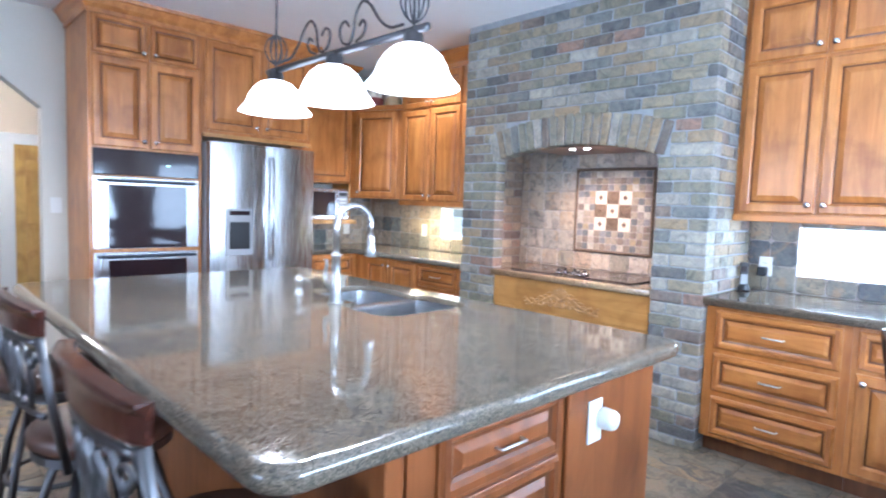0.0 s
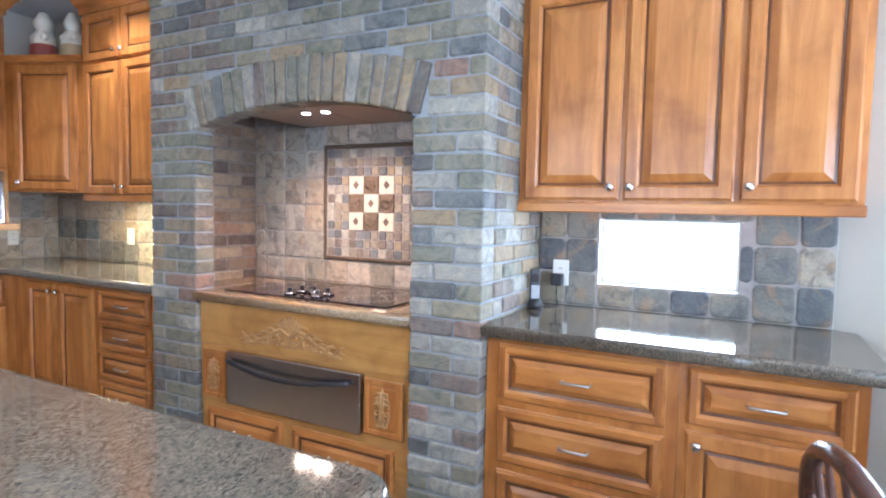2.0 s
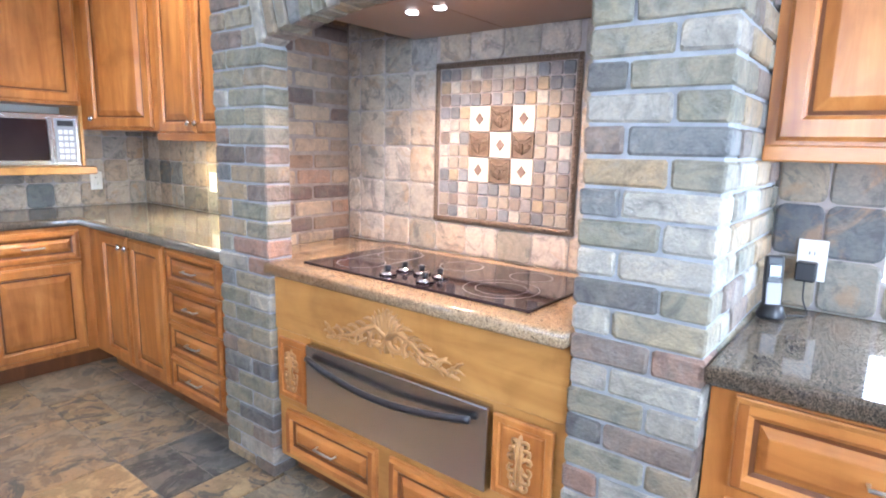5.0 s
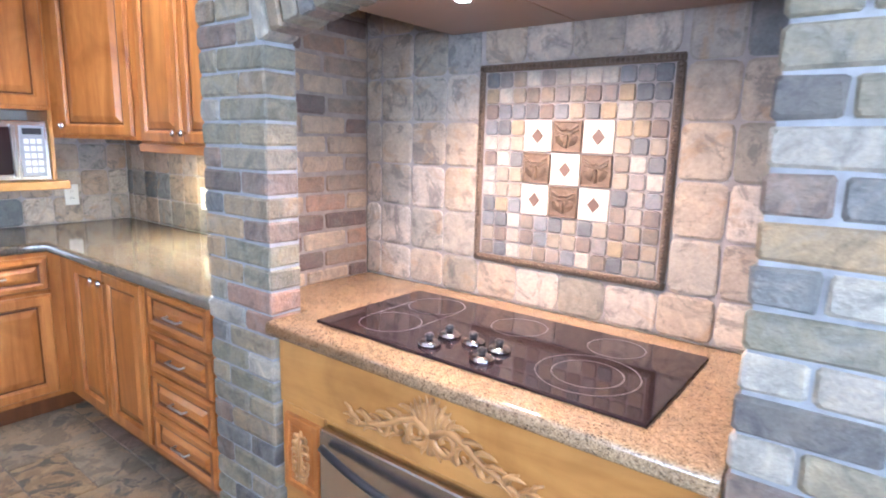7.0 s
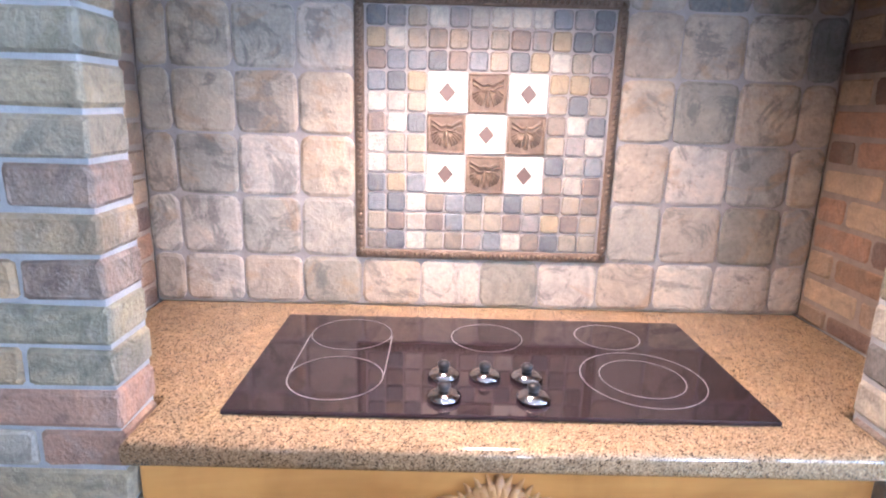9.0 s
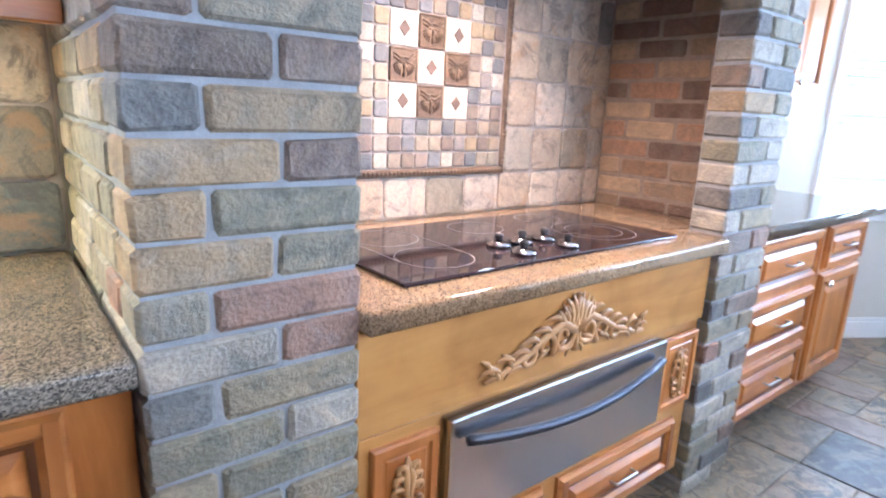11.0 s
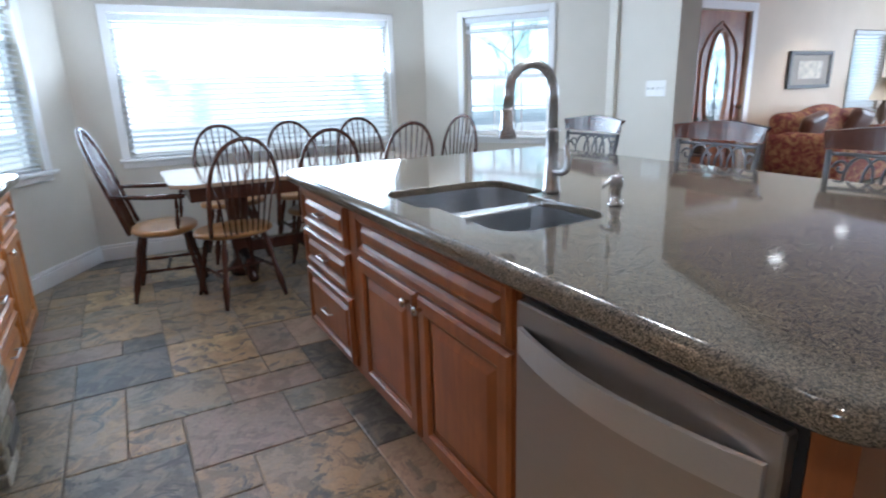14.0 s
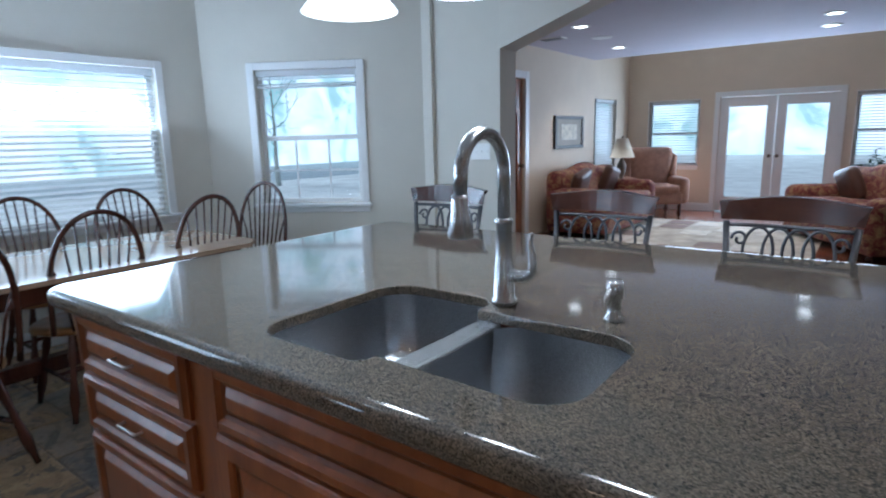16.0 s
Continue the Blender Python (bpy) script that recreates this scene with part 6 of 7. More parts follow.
for i in range(6):
    for j in range(6):
        if rr.random() < 0.6:
            x, y = -2.1 + i * 0.38, -4.9 + j * 0.41
            part("block", box(x, x + 0.34, y, y + 0.36, 0.0095, 0.013, 0.001), plain("rug_block", (0.52, 0.45, 0.36), 0.95, 0, 0.2, 9) if rr.random() < 0.5 else plain("rug_block_dark", (0.20, 0.13, 0.10), 0.95, 0, 0.2, 9), rg)
# ceiling fittings
for x, y in ((-0.02, -1.85), (0.23, -3.63), (-2.17, -2.97), (-2.09, -3.77)):
    dl = thing("recessed_light", (x, y, 2.44), "lit round recessed downlight in the ceiling", "ceiling light", "recessed downlights")
    part("trim_ring", lathe([(0.10, 2.439), (0.10, 2.43), (0.075, 2.428), (0.07, 2.438)], (x, y, 0), 24, "z", False), TRIMW, dl, "", True)
    part("lens", lathe([(0, 2.434), (0.072, 2.434), (0.072, 2.4385)], (x, y, 0), 24), BULB, dl)
    lamp("downlight", "SPOT", look((x, y, 2.42), (x, y, 0)), 110, (1, 0.86, 0.70), radius=0.06, spot=radians(110), blend=0.6)
# only the first is a known fitting; the other three are added as fill
for x, y in ((-3.555, 4.708), (-2.5, 4.0), (-0.5, 4.0), (-3.6, 1.7)):
    dl = thing("recessed_light", (x, y, H), "lit kitchen ceiling downlight, one of four, three added unseen", "ceiling light", "recessed downlights")
    part("trim_ring", lathe([(0.10, H - 0.001), (0.10, H - 0.01), (0.075, H - 0.012), (0.07, H - 0.002)], (x, y, 0), 24, "z", False), TRIMW, dl, "", True)
    part("lens", lathe([(0, H - 0.006), (0.072, H - 0.006), (0.072, H - 0.0015)], (x, y, 0), 24), BULB, dl)
    lamp("downlight", "SPOT", look((x, y, H - 0.02), (x, y, 0)), (66 if x < -3 else 5), (1, 0.92, 0.80), radius=0.06, spot=radians(120), blend=0.6)
vt = thing("ceiling_vent", (0.55, -2.35, 2.44), "white slatted ceiling air vent", "vent")
part("frame", box(0.40, 0.70, -2.43, -2.27, 2.430, 2.4395, 0.002), TRIMW, vt)
for i in range(6):
    part("slat", box(0.42, 0.68, -2.415 + i * 0.024, -2.405 + i * 0.024, 2.424, 2.431), GREYP, vt)
sv = thing("ceiling_speaker", (0.09, -2.7, 2.44), "round white ceiling speaker grille", "speaker")
part("grille", lathe([(0, 2.43), (0.11, 2.43), (0.12, 2.434), (0.12, 2.4395)], (0.09, -2.7, 0), 28), CEIL, sv)
# hall door beyond the west opening
hd = thing("door_3", (-7.45, 2.5, 0), "yellow wooden door in a pale casing in the hall", "door", kind="structure")
part("leaf", box(-7.499, -7.46, 2.40, 3.10, 0.0, 1.86, 0.004), wood("yellow_pine", (0.50, 0.30, 0.08), (0.60, 0.38, 0.12), (0.66, 0.44, 0.16)), hd)
for q in ((2.26, 2.40, 0, 1.98), (3.10, 3.24, 0, 1.98), (2.40, 3.10, 1.86, 1.98)):
    part("casing", box(-7.499, -7.45, q[0], q[1], q[2], q[3], 0.004), TRIMW, hd)
for z in (0.2, 1.0):
    part("panel", box(-7.462, -7.452, 2.50, 3.0, z, z + 0.7, 0.004), wood("yellow_pine_panel", (0.46, 0.27, 0.07), (0.56, 0.35, 0.11), (0.62, 0.40, 0.14)), hd)
# unseen fixture and bulb, added so the hall reads bright and warm
hl = thing("hall_light", (-6.3, 1.8, 2.56), "unseen flush ceiling light added to brighten the hall", "ceiling light")
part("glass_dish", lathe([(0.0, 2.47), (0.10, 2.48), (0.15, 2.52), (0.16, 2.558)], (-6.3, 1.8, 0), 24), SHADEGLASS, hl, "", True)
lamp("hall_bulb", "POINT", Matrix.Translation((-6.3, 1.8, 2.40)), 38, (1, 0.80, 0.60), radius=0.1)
# potted plants by the far sofa and by the front door
LEAFM = plain("dark_leaf", (0.04, 0.085, 0.035), 0.45, 0, 0.3, 20)


def potted_plant(px, py, z0, size, seed, label):
    pl = thing("potted_plant", (px, py, z0), label, "plant")
    part("pot", lathe([(0.12 * size, 0), (0.17 * size, 0.30 * size), (0.18 * size, 0.31 * size), (0.165 * size, 0.31 * size), (0.15 * size, 0.28 * size), (0, 0.28 * size)], (px, py, z0), 18), BRONZE, pl, "", True)
    lr = random.Random(seed)
    for i in range(9):
        a, up = lr.uniform(0, 6.28), lr.uniform(0.4, 0.8)
        tip = Vector((px + 0.35 * size * math.cos(a) * lr.uniform(0.4, 1), py + 0.35 * size * math.sin(a) * lr.uniform(0.4, 1), z0 + (0.28 + up) * size))
        foot = Vector((px, py, z0 + 0.27 * size))
        midp = foot.lerp(tip, 0.5) + Vector((0, 0, 0.1 * size))
        part("stem", tube([foot, midp, tip], [0.008 * size, 0.006 * size, 0.003 * size], 6), LEAFM, pl, "", True)
        for k in range(9):
            p0 = midp.lerp(tip, k / 8)
            lf = bmesh.new()
            vs = [lf.verts.new(Vector(q) * size) for q in ((0, 0, 0), (0.025, 0.05, 0.008), (0, 0.13, -0.012), (-0.025, 0.05, 0.008))]
            mid1 = lf.verts.new((0, 0.055 * size, 0.0))
            for q in range(4):
                lf.faces.new((vs[q], vs[(q + 1) % 4], mid1))
            part("leaf", move(lf, Matrix.Translation(p0) @ pose(0, 0, 0, lr.uniform(-50, 30), lr.uniform(-40, 40), lr.uniform(0, 360))), LEAFM, pl)


potted_plant(-2.75, -5.3, 0.0, 1.0, 3, "leafy green potted plant beside the sofa")
ps = thing("plant_stand", (0.74, -1.42, 0), "small dark wooden plant stand beside the front door", "stand")
part("top", lathe([(0, 0.47), (0.14, 0.47), (0.15, 0.48), (0.14, 0.495), (0, 0.495)], (0.74, -1.42, 0), 20), DARKWOOD, ps, "", True)
for a in range(3):
    ca, sa = math.cos(a * 2.094 + 0.5), math.sin(a * 2.094 + 0.5)
    part("leg", turned((0.74 + 0.14 * ca, -1.42 + 0.14 * sa, 0.0), (0.74 + 0.08 * ca, -1.42 + 0.08 * sa, 0.475), 0.014), DARKWOOD, ps, "", True)
potted_plant(0.74, -1.42, 0.496, 0.42, 8, "small leafy green potted plant on a wooden stand")

# ---- brickwork, tiles and floor pieces ----
rng = random.Random(11)
BRICKWALL = thing("wall_brick", (-1.92, 4.9, 0), "old multicoloured brick range surround with an arched opening", "wall", kind="structure")
rest = bmesh.new()
count = {"n": 0}
_shared = {}
def brick_mesh(L, Hh, D, v):
    """A worn brick; front towards -y, its back face left open."""
    key = (round(L, 3), round(Hh, 3), round(D, 3), v)
    if key in _shared: return _shared[key]
    r = random.Random(hash(key) % 9999)
    b = bmesh.new()
    j = lambda s: r.uniform(-s, s)
    c, rad = 0.005, min(0.0065, 0.3 * min(L, Hh))
    def loop(ins, d, s, sd):
        return [b.verts.new((x + j(s), d + j(sd), z + j(s))) for x, z in rrect(-L / 2 + ins, L / 2 - ins, -Hh / 2 + ins, Hh / 2 - ins, rad, 1)]
    a, q, f = loop(0, D, 0.0, 0), loop(-0.001, c + 0.001, 0.0022, 0.0005), loop(c, 0, 0.0028, 0.0012)
    n = len(a)
    for i in range(n):
        b.faces.new((a[i], a[(i + 1) % n], q[(i + 1) % n], q[i]))
        b.faces.new((q[i], q[(i + 1) % n], f[(i + 1) % n], f[i]))
    b.faces.new(f)
    _shared[key] = mesh_of("brick", b, BRICK)
    return _shared[key]


def put_brick(m, L, Hh, D, near, rest=rest):
    v = rng.randrange(4)
    me = brick_mesh(L, Hh, D, v)
    if near and count["n"] < 300:
        count["n"] += 1
        ob = new("brick", me)
        ob.parent, ob.matrix_parent_inverse = BRICKWALL, Matrix.Translation(-Vector(BRICKWALL.location))
        ob.matrix_basis = m
    else:
        t = bmesh.new()
        t.from_mesh(me)
        move(t, m)
        me2 = bpy.data.meshes.new("t")
        t.to_mesh(me2); t.free()
        rest.from_mesh(me2)
        bpy.data.meshes.remove(me2)


COURSE, BL, JO = 0.0715, 0.207, 0.010
ARCH_C = (PX1 + PX2) / 2
HALF = (PX2 - PX1) / 2
RISE = 0.088
AR = (HALF ** 2 + RISE ** 2) / (2 * RISE)
AZ = 1.705 + RISE - AR
def in_arch(x, z, grow=0.0):
    if abs(x - ARCH_C) > HALF + grow * 0.62: return False
    if z < 1.705: return abs(x - ARCH_C) < HALF
    return (x - ARCH_C) ** 2 + (z - AZ) ** 2 < (AR + grow) ** 2


ZOFF = 0.0
def face_bricks(along0, along1, place, zmax, skip=None, near=lambda z: True, D=0.05, z_from=0.0, z_to=9.0, into=rest):
    n = int(zmax / COURSE)
    for k in range(n + 1):
        z = (k + 0.22) * COURSE + ZOFF
        hh = COURSE - JO
        if z + hh / 2 > zmax or not z_from <= z < z_to:
            continue
        if z - hh / 2 < 0:
            hh, z = z + hh / 2, (z + hh / 2) / 2
        u = along0 + 0.003
        first = 0.5 if k % 2 else 1.0
        while u < along1 - 0.03:
            L = BL * first * (1 + rng.uniform(-0.04, 0.04))
            first = 1.0
            e = min(u + L, along1 - 0.003)
            if along1 - e < 0.06: e = along1 - 0.003
            pieces = [(u, e)]
            if skip:
                pieces = []
                s = u
                steps = 48
                prev = not skip(u, z)
                start = u if prev else None
                for i in range(1, steps + 1):
                    x = u + (e - u) * i / steps
                    ok = not skip(x, z)
                    if ok and start is None: start = x
                    if not ok and start is not None:
                        pieces.append((start, x - (e - u) / steps)); start = None
                if start is not None: pieces.append((start, e))
            for p0, p1 in pieces:
                w = p1 - p0 - JO
                if w > 0.025:
                    put_brick(place((p0 + p1) / 2, z) @ pose(0, rng.uniform(-0.003, 0.002), 0, rng.uniform(-0.6, 0.6), rng.uniform(-0.5, 0.5), rng.uniform(-0.5, 0.5)), round(w * 200) / 200, hh, D, near(z), into)
            u = e


RING = 0.21
SPAN = math.asin((HALF + 0.06) / (AR + RING * 0.5))
def skip_front(x, z):
    if z > 1.60:
        a = math.atan2(x - ARCH_C, z - AZ)
        if abs(a) < SPAN and math.hypot(x - ARCH_C, z - AZ) < AR + RING + 0.004: return True
    return in_arch(x, z, 0.004) or (abs(x - ARCH_C) < HALF - 0.002 and z < 1.705)
for u0, u1 in ((PX0, PX1), (PX2, PX3)):
    face_bricks(u0 - 0.007, u1 + 0.007, lambda u, z: Matrix.Translation((u, PY, z)), H, None, lambda z: True, 0.11, 0.0, 1.665)
face_bricks(PX0 - 0.007, PX3 + 0.007, lambda u, z: Matrix.Translation((u, PY, z)), H, skip_front, lambda z: True, 0.11, 1.665)
# right flank, left flank, pier returns, inner sides
face_bricks(4.787, 5.36, lambda u, z: Matrix.Translation((PX3, u, z)) @ pose(0, 0, 0, 0, 0, 90), H, None, lambda z: False)
face_bricks(4.787, 5.36, lambda u, z: Matrix.Translation((PX0, u, z)) @ pose(0, 0, 0, 0, 0, -90), H, None, lambda z: False, 0.04)
INL, INR = -2.795, -1.055
inner = bmesh.new()
face_bricks(4.80, 5.333, lambda u, z: Matrix.Translation((INL, u, z + 0.90)) @ pose(0, 0, 0, 0, 0, 90), 1.14, None, lambda z: False, 0.03, 0.0, 9.0, inner)
face_bricks(4.80, 5.333, lambda u, z: Matrix.Translation((INR, u, z + 0.90)) @ pose(0, 0, 0, 0, 0, -90), 1.14, None, lambda z: False, 0.03, 0.0, 9.0, inner)
# arch ring of standing bricks
span = SPAN
NA = 21
for i in range(NA):
    a = -span + 2 * span * (i + 0.5) / NA
    r = AR + RING / 2 + 0.002
    w = 2 * span * r / NA - 0.011
    put_brick(Matrix.Translation((ARCH_C + r * math.sin(a), PY - 0.004, AZ + r * math.cos(a))) @ pose(0, 0, 0, 0, math.degrees(a) + rng.uniform(-1, 1), 0), round(w, 3), RING - 0.008, 0.06, False)
    put_brick(Matrix.Translation((ARCH_C + (AR) * math.sin(a), 4.735, AZ + (AR + 0.004) * math.cos(a))) @ pose(0, 0, 0, 0, math.degrees(a), 0) @ pose(0, 0, 0, 90), round(w, 3), 0.10, 0.02, False)
ob = part("bricks", rest, BRICK_REST, BRICKWALL, "rest of the old bricks")
tagged(ob, kind="stuff")
ob = part("inner_bricks", inner, BRICK_HOODLIT, BRICKWALL, "browner alcove bricks, hood lamp warmth in their colour")
tagged(ob, kind="stuff")
# mortar core behind the bricks
core = bmesh.new()
d = 0.008
box(PX0 + d, PX1 - d, PY + d, 4.79, 0, 1.70, 0, core)
box(PX2 + d, PX3 - d, PY + d, 4.79, 0, 1.70, 0, core)
nA = 24
for i in range(nA):
    x0, x1 = PX0 + d + (PX3 - PX0 - 2 * d) * i / nA, PX0 + d + (PX3 - PX0 - 2 * d) * (i + 1) / nA
    xm = (x0 + x1) / 2
    zl = 1.70
    if abs(xm - ARCH_C) < HALF + 0.01:
        zl = AZ + math.sqrt(AR ** 2 - min(AR, max(abs(x0 - ARCH_C), abs(x1 - ARCH_C)) ) ** 2) + 0.03
    box(x0, x1, PY + d, 4.79, zl, H - 0.001, 0, core)
box(PX0 + d, INL - d, 4.79, 5.36, 0, H - 0.001, 0, core)
box(INR + d, PX3 - d, 4.79, 5.36, 0, H - 0.001, 0, core)
liner = box(INL - 0.0085, INL - 0.003, 4.795, 5.334, 0.90, 2.06)
box(INR + 0.003, INR + 0.0085, 4.795, 5.334, 0.90, 2.06, 0, liner)
part("inner_mortar", liner, MORTAR_HOODLIT, BRICKWALL, "alcove mortar browned for the hood lamp's warm light")
part("mortar", core, MORTAR, BRICKWALL, "grey blue mortar between the bricks")
solid("wall_hood_inside", box(INL, INR, 4.792, 5.36, 2.06, 2.2), MORTAR, "plain masonry above the hood liner", "wall", "structure")


def tile_mesh(name, w, h, t, mt, r=0.012, v=0):
    """A tumbled tile: rounded uneven outline, eased edge, face towards -y."""
    key = (name, mt.name, round(w, 3), round(h, 3), v)
    if key in _shared: return _shared[key]
    rn = random.Random(len(name) * 31 + len(mt.name) * 7 + int(w * 1000) * 13 + int(h * 1000) * 17 + v)
    b = bmesh.new()
    def ringv(ins, d, jit):
        return [b.verts.new((x, -d, z)) for x, z in [(px + rn.uniform(-jit, jit), pz + rn.uniform(-jit, jit)) for px, pz in rrect(-w / 2 + ins, w / 2 - ins, -h / 2 + ins, h / 2 - ins, max(0.001, r - ins), 2)]]
    R = [ringv(0, 0, r * 0.08), ringv(0.0, t * 0.6, r * 0.10), ringv(r * 0.35, t, r * 0.08)]
    for p, q in zip(R, R[1:]):
        n = len(p)
        for i in range(n):
            b.faces.new((p[i], p[(i + 1) % n], q[(i + 1) % n], q[i]))
    b.faces.new(R[-1])
    _shared[key] = mesh_of(name, b, mt)
    return _shared[key]


def tile_at(parent, name, m, w, h, t, mt, r=0.012):
    ob = new(name, tile_mesh(name, w, h, t, mt, r, rng.randrange(3)))
    ob.parent, ob.matrix_parent_inverse = parent, Matrix.Translation(-Vector(parent.location))
    ob.matrix_basis = m
    return ob


def tile_field(name, label, x0, x1, z0, z1, m, pitch, holes, mt, gx, gz, backing=0.006, r=0.021):
    """A wall field of tiles over a grout bed; joints fall at gx + n * pitch. Local x along the wall, face towards -y."""
    T = thing(name, m.translation, label, "backsplash", kind="structure")
    bed = bmesh.new()
    xs = sorted({x0, x1, *[h[0] for h in holes if x0 < h[0] < x1], *[h[1] for h in holes if x0 < h[1] < x1]})
    zs = sorted({z0, z1, *[h[2] for h in holes if z0 < h[2] < z1], *[h[3] for h in holes if z0 < h[3] < z1]})
    for xa, xb in zip(xs, xs[1:]):
        for za, zb in zip(zs, zs[1:]):
            if not any(h[0] < (xa + xb) / 2 < h[1] and h[2] < (za + zb) / 2 < h[3] for h in holes):
                box(xa, xb, -backing, 0, za, zb, 0, bed)
    part("grout", move(bed, m), GROUT, T)
    i0, i1 = math.floor((x0 - gx) / pitch), math.ceil((x1 - gx) / pitch)
    k0, k1 = math.floor((z0 - gz) / pitch), math.ceil((z1 - gz) / pitch)
    for i in range(i0, i1):
        for k in range(k0, k1):
            a, b_, c_, d_ = max(x0, gx + i * pitch), min(x1, gx + (i + 1) * pitch), max(z0, gz + k * pitch), min(z1, gz + (k + 1) * pitch)
            xm, zm = (a + b_) / 2, (c_ + d_) / 2
            for h in holes:
                if h[0] < b_ and h[1] > a and h[2] < d_ and h[3] > c_:
                    opts = [(a, min(b_, h[0]), c_, d_), (max(a, h[1]), b_, c_, d_), (a, b_, c_, min(d_, h[2])), (a, b_, max(c_, h[3]), d_)]
                    a, b_, c_, d_ = max(opts, key=lambda q: max(0, q[1] - q[0]) * max(0, q[3] - q[2]))
            w, hh = b_ - a - 0.006, d_ - c_ - 0.006
            if w > 0.02 and hh > 0.02:
                tile_at(T, "tile", m @ pose((a + b_) / 2, -backing, (c_ + d_) / 2, rng.uniform(-.5, .5), rng.uniform(-.8, .8), rng.uniform(-.5, .5)), round(w, 3), round(hh, 3), 0.007, mt, min(r, 0.4 * min(w, hh)))
    return T


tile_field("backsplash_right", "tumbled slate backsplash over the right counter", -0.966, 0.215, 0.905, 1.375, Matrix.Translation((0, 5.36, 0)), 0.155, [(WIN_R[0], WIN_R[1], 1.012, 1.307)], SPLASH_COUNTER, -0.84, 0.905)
tile_field("backsplash_left", "tumbled slate backsplash over the left counter", -4.975, -2.886, 0.905, 1.42, Matrix.Translation((0, 5.36, 0)), 0.155, [(WIN_L[0], WIN_L[1], 1.04, 1.335)], SPLASH, -3.82, 0.905)
tile_field("backsplash_side", "tumbled slate backsplash beside the fridge", 4.15, 5.35, 0.905, 1.42, Matrix.Translation((-4.99, 0, 0)) @ pose(0, 0, 0, 0, 0, 90), 0.155, [], SPLASH, 4.15, 0.905)
MF = (-2.258, -1.598, 1.037, 1.69)
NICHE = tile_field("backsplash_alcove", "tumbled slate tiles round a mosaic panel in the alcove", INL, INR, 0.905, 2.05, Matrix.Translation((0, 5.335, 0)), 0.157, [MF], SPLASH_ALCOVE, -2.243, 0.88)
M = Matrix.Translation((0, 5.335, 0))
mp = part("mosaic_bed", move(box(MF[0], MF[1], -0.008, 0, MF[2], MF[3]), M), GROUT, NICHE)
# border moulding with small beads
for q in ((MF[0], MF[1], MF[2], MF[2] + 0.024), (MF[0], MF[1], MF[3] - 0.024, MF[3]), (MF[0], MF[0] + 0.024, MF[2] + 0.024, MF[3] - 0.024), (MF[1] - 0.024, MF[1], MF[2] + 0.024, MF[3] - 0.024)):
    part("border", move(box(q[0], q[1], -0.018, -0.008, q[2], q[3], 0.004), M), BRONZE, NICHE, "bronze rope border")
beads = bmesh.new()
def bead(x, z, hor):
    s = 0.0055
    tube([(x + s, 5.335 - 0.018, z - s), (x, 5.335 - 0.020, z), (x - s, 5.335 - 0.018, z + s)], [0.002, 0.0035, 0.002], 5, beads)
    tube([(x - s, 5.335 - 0.018, z - s), (x, 5.335 - 0.021, z), (x + s, 5.335 - 0.018, z + s)], [0.002, 0.0045, 0.002], 5, beads)
nb = 44
for i in range(nb):
    u = MF[0] + 0.012 + (MF[1] - MF[0] - 0.024) * i / (nb - 1)
    v = MF[2] + 0.012 + (MF[3] - MF[2] - 0.024) * i / (nb - 1)
    bead(u, MF[2] + 0.012, True); bead(u, MF[3] - 0.012, True); bead(MF[0] + 0.012, v, False); bead(MF[1] - 0.012, v, False)
part("border_beads", beads, BRONZE, NICHE, "raised rope pattern", True)
cx, cz = (MF[0] + MF[1]) / 2, (MF[2] + MF[3]) / 2
tp = (MF[1] - MF[0] - 0.056) / 12
for i in range(12):
    for k in range(12):
        x, z = cx + (i - 5.5) * tp, cz + (k - 5.5) * tp
        if 3 <= i <= 8 and 3 <= k <= 8: continue
        tile_at(NICHE, "mosaic_tile", M @ pose(x, -0.008, z), tp - 0.004, tp - 0.004, 0.006, MOSAIC, 0.008)
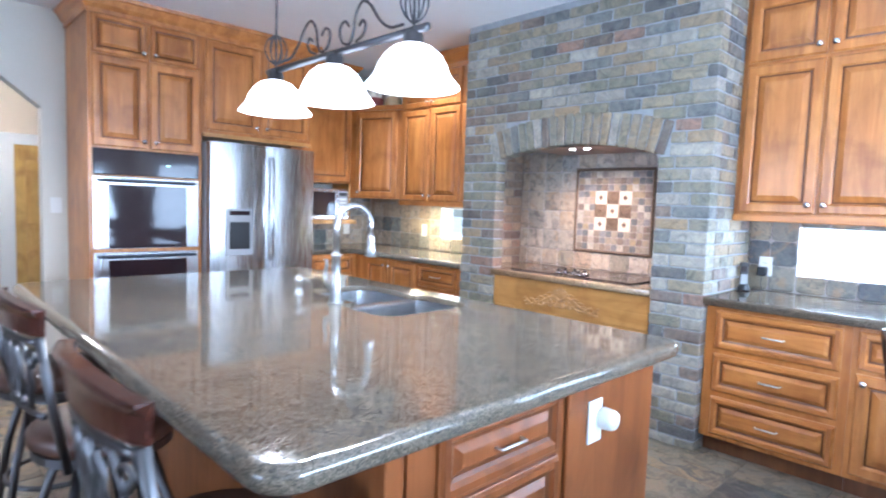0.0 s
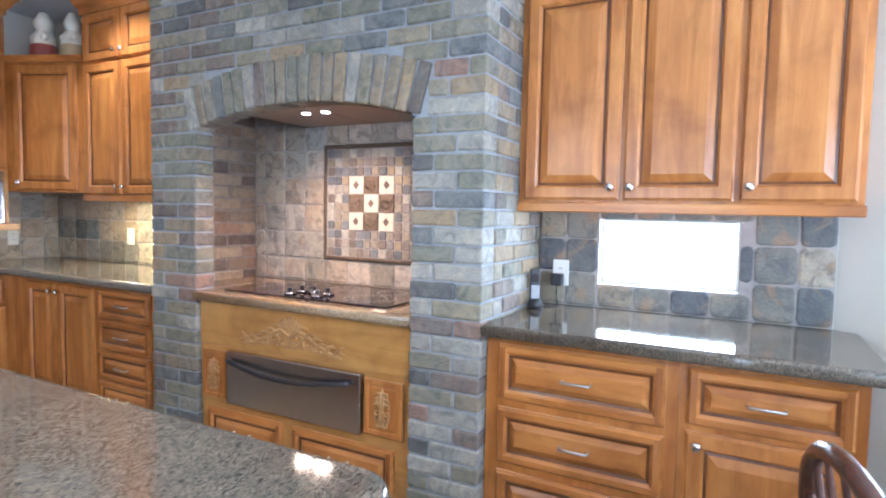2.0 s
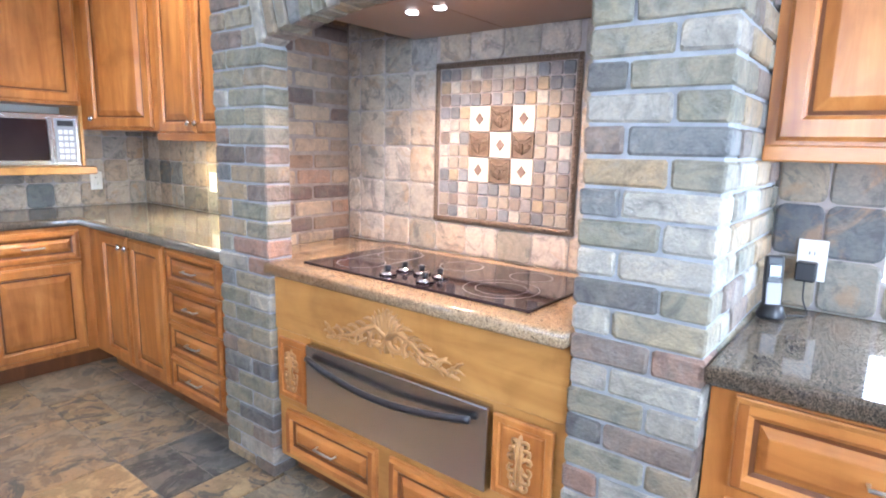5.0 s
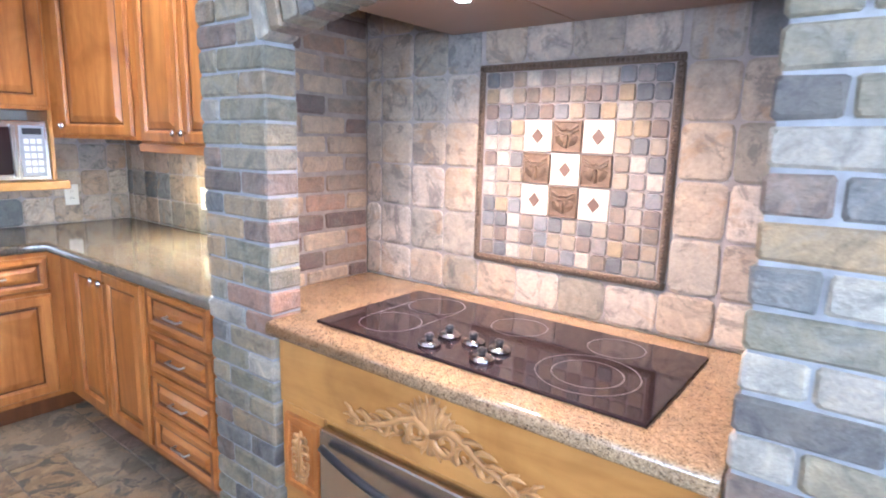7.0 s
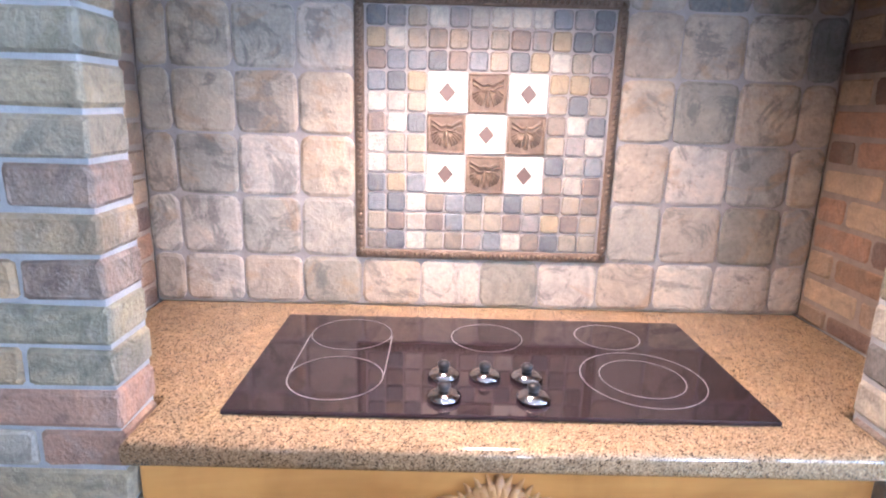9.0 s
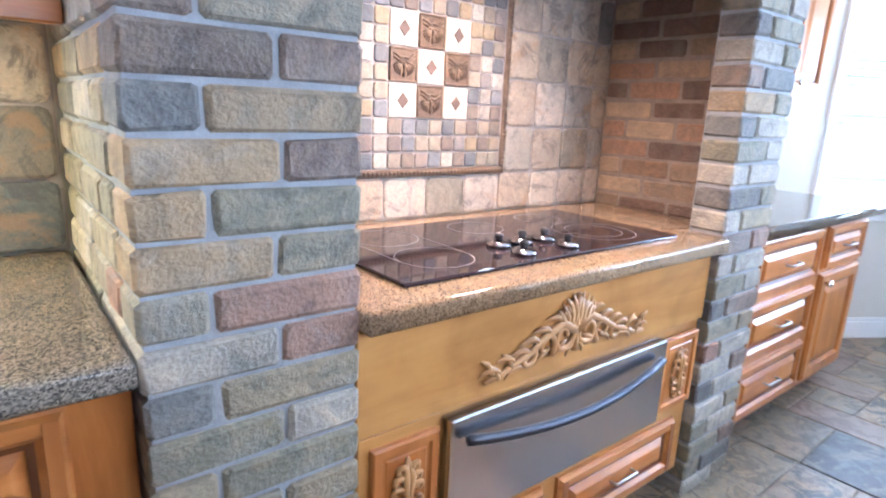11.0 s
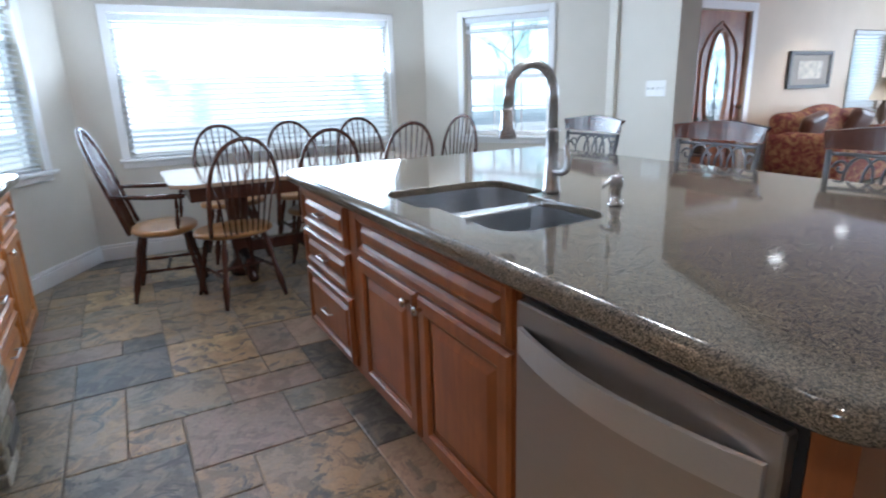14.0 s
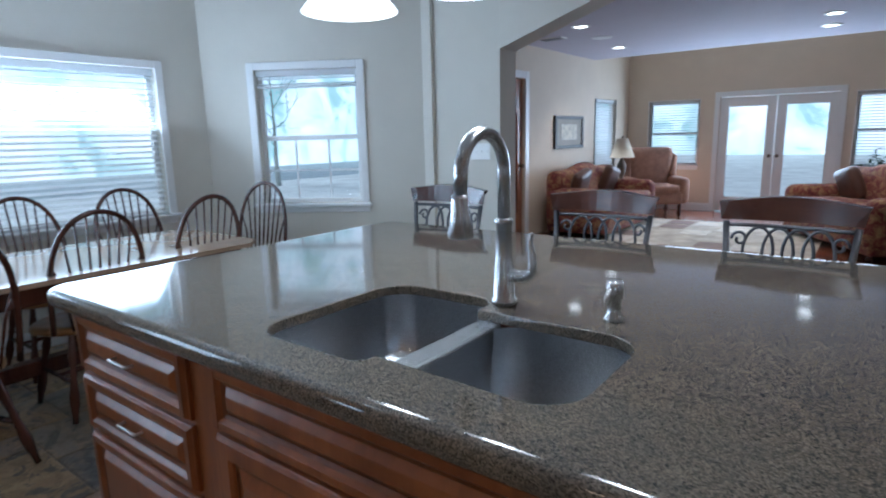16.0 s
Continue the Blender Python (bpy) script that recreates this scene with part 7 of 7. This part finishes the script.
for i in range(3):
    for k in range(3):
        x, z = cx + (i - 1) * 2 * tp, cz + (k - 1) * 2 * tp
        w = 2 * tp - 0.005
        if (i + k) % 2 == 0:
            t = tile_at(NICHE, "decor_tile", M @ pose(x, -0.008, z), w, w, 0.007, CREAM, 0.004)
            dm = move(box(-0.0155, 0.0155, -0.0015, 0.0015, -0.0155, 0.0155, 0.0006), Matrix.Translation((x, 5.319, z)) @ Matrix.Diagonal((0.92, 1, 1.08, 1)) @ pose(0, 0, 0, 0, 45, 0))
            part("diamond", dm, BROWNTILE, NICHE)
            for q in ((x - 0.0008, x + 0.0008, z - w / 2, z + w / 2), (x - w / 2, x + w / 2, z - 0.0008, z + 0.0008)):
                part("score", box(q[0], q[1], 5.335 - 0.0154, 5.335 - 0.0145, q[2], q[3]), GROUT, NICHE)
        else:
            tile_at(NICHE, "decor_tile", M @ pose(x, -0.008, z), w, w, 0.007, BRONZE, 0.004)
            o = bmesh.new()
            yb = 5.335 - 0.016
            for s in (-1, 1):
                for k2 in range(2):
                    tube(smooth_line([(x, yb, z + 0.010 + 0.012 * k2), (x + s * 0.014, yb - 0.003, z + 0.007 + 0.012 * k2), (x + s * 0.026, yb - 0.003, z + 0.016 + 0.011 * k2), (x + s * 0.037, yb, z + 0.020 + 0.012 * k2)], 3), 0.0036, 5, o)
                for k2 in range(5):
                    a = 0.35 + 0.30 * k2
                    tube([(x + s * 0.006, yb, z + 0.004), (x + s * (0.006 + 0.016 * math.sin(a)), yb - 0.003, z + 0.006 - 0.020 * math.cos(a)), (x + s * (0.004 + 0.034 * math.sin(a)), yb - 0.001, z + 0.002 - 0.034 * math.cos(a * 0.9))], [0.002, 0.0036, 0.0022], 5, o)
            tube([(x, yb, z - 0.034), (x, yb - 0.004, z - 0.027), (x, yb - 0.003, z - 0.016), (x, yb - 0.004, z - 0.004), (x, yb, z + 0.008)], [0.004, 0.007, 0.003, 0.006, 0.003], 7, o)
            for q in ((x - w / 2, x + w / 2, z - w / 2, z - w / 2 + 0.006), (x - w / 2, x + w / 2, z + w / 2 - 0.006, z + w / 2), (x - w / 2, x - w / 2 + 0.006, z - w / 2 + 0.006, z + w / 2 - 0.006), (x + w / 2 - 0.006, x + w / 2, z - w / 2 + 0.006, z + w / 2 - 0.006)):
                box(q[0], q[1], yb - 0.002, yb + 0.003, q[2], q[3], 0.001, o)
            part("relief", o, BRONZE, NICHE, "cast leaf relief", True)

# slate floor: mixed rectangles on a 0.2025 m module
fr = random.Random(23)
U = 0.2025
NX, NY = 35, 25
X0, Y0 = -1.115 - 20 * U, 4.12 - 19 * U
used = set()
SIZES = [(3, 2), (2, 3), (2, 2), (3, 2), (2, 2), (1, 1), (2, 1), (1, 2), (2, 2)]
SLATES = [SLATE_TAN, SLATE_GREEN, SLATE_OCHRE, SLATE_PINK, SLATE_DARK, SLATE_GREEN, SLATE_TAN]


def floor_tile(i, k, a, b_, mt):
    me = tile_mesh("floor_tile", a * U - 0.006, b_ * U - 0.006, 0.006, mt, 0.010, fr.randrange(2))
    ob = new("floor_tile", me)
    ob.parent = FLOOR
    ob.matrix_basis = Matrix.Translation((X0 + (i + a / 2) * U, Y0 + (k + b_ / 2) * U, -0.006)) @ pose(0, 0, fr.uniform(-0.0008, 0.0), -90)
    used.update((i + p, k + q) for p in range(a) for q in range(b_))


# the tiles of the aisle between range and island
for i, k, a, b_, mt in ((18, 17, 2, 2, SLATE_PINK), (17, 18, 1, 1, SLATE_TAN), (17, 19, 2, 2, SLATE_DARK), (19, 21, 3, 1, SLATE_GREEN), (19, 20, 3, 1, SLATE_TAN), (20, 18, 2, 2, SLATE_GREEN),
                        (22, 19, 2, 2, SLATE_DARK), (24, 19, 1, 1, SLATE_DARK), (16, 16, 2, 2, SLATE_TAN), (17, 15, 2, 1, SLATE_DARK), (15, 18, 2, 3, SLATE_PINK), (22, 17, 2, 2, SLATE_OCHRE),
                        (10, 18, 3, 2, SLATE_OCHRE), (8, 20, 2, 2, SLATE_TAN), (10, 20, 2, 1, SLATE_DARK), (10, 21, 2, 1, SLATE_DARK), (12, 20, 1, 2, SLATE_OCHRE), (7, 18, 3, 2, SLATE_TAN)):
    floor_tile(i, k, a, b_, mt)
for k in range(NY):
    for i in range(NX):
        if (i, k) in used: continue
        opts = SIZES[:]
        fr.shuffle(opts)
        for a, b_ in opts + [(1, 1)]:
            cells = [(i + p, k + q) for p in range(a) for q in range(b_)]
            if all(c_ not in used and c_[0] < NX and c_[1] < NY for c_ in cells):
                break
        floor_tile(i, k, a, b_, fr.choice(SLATES))
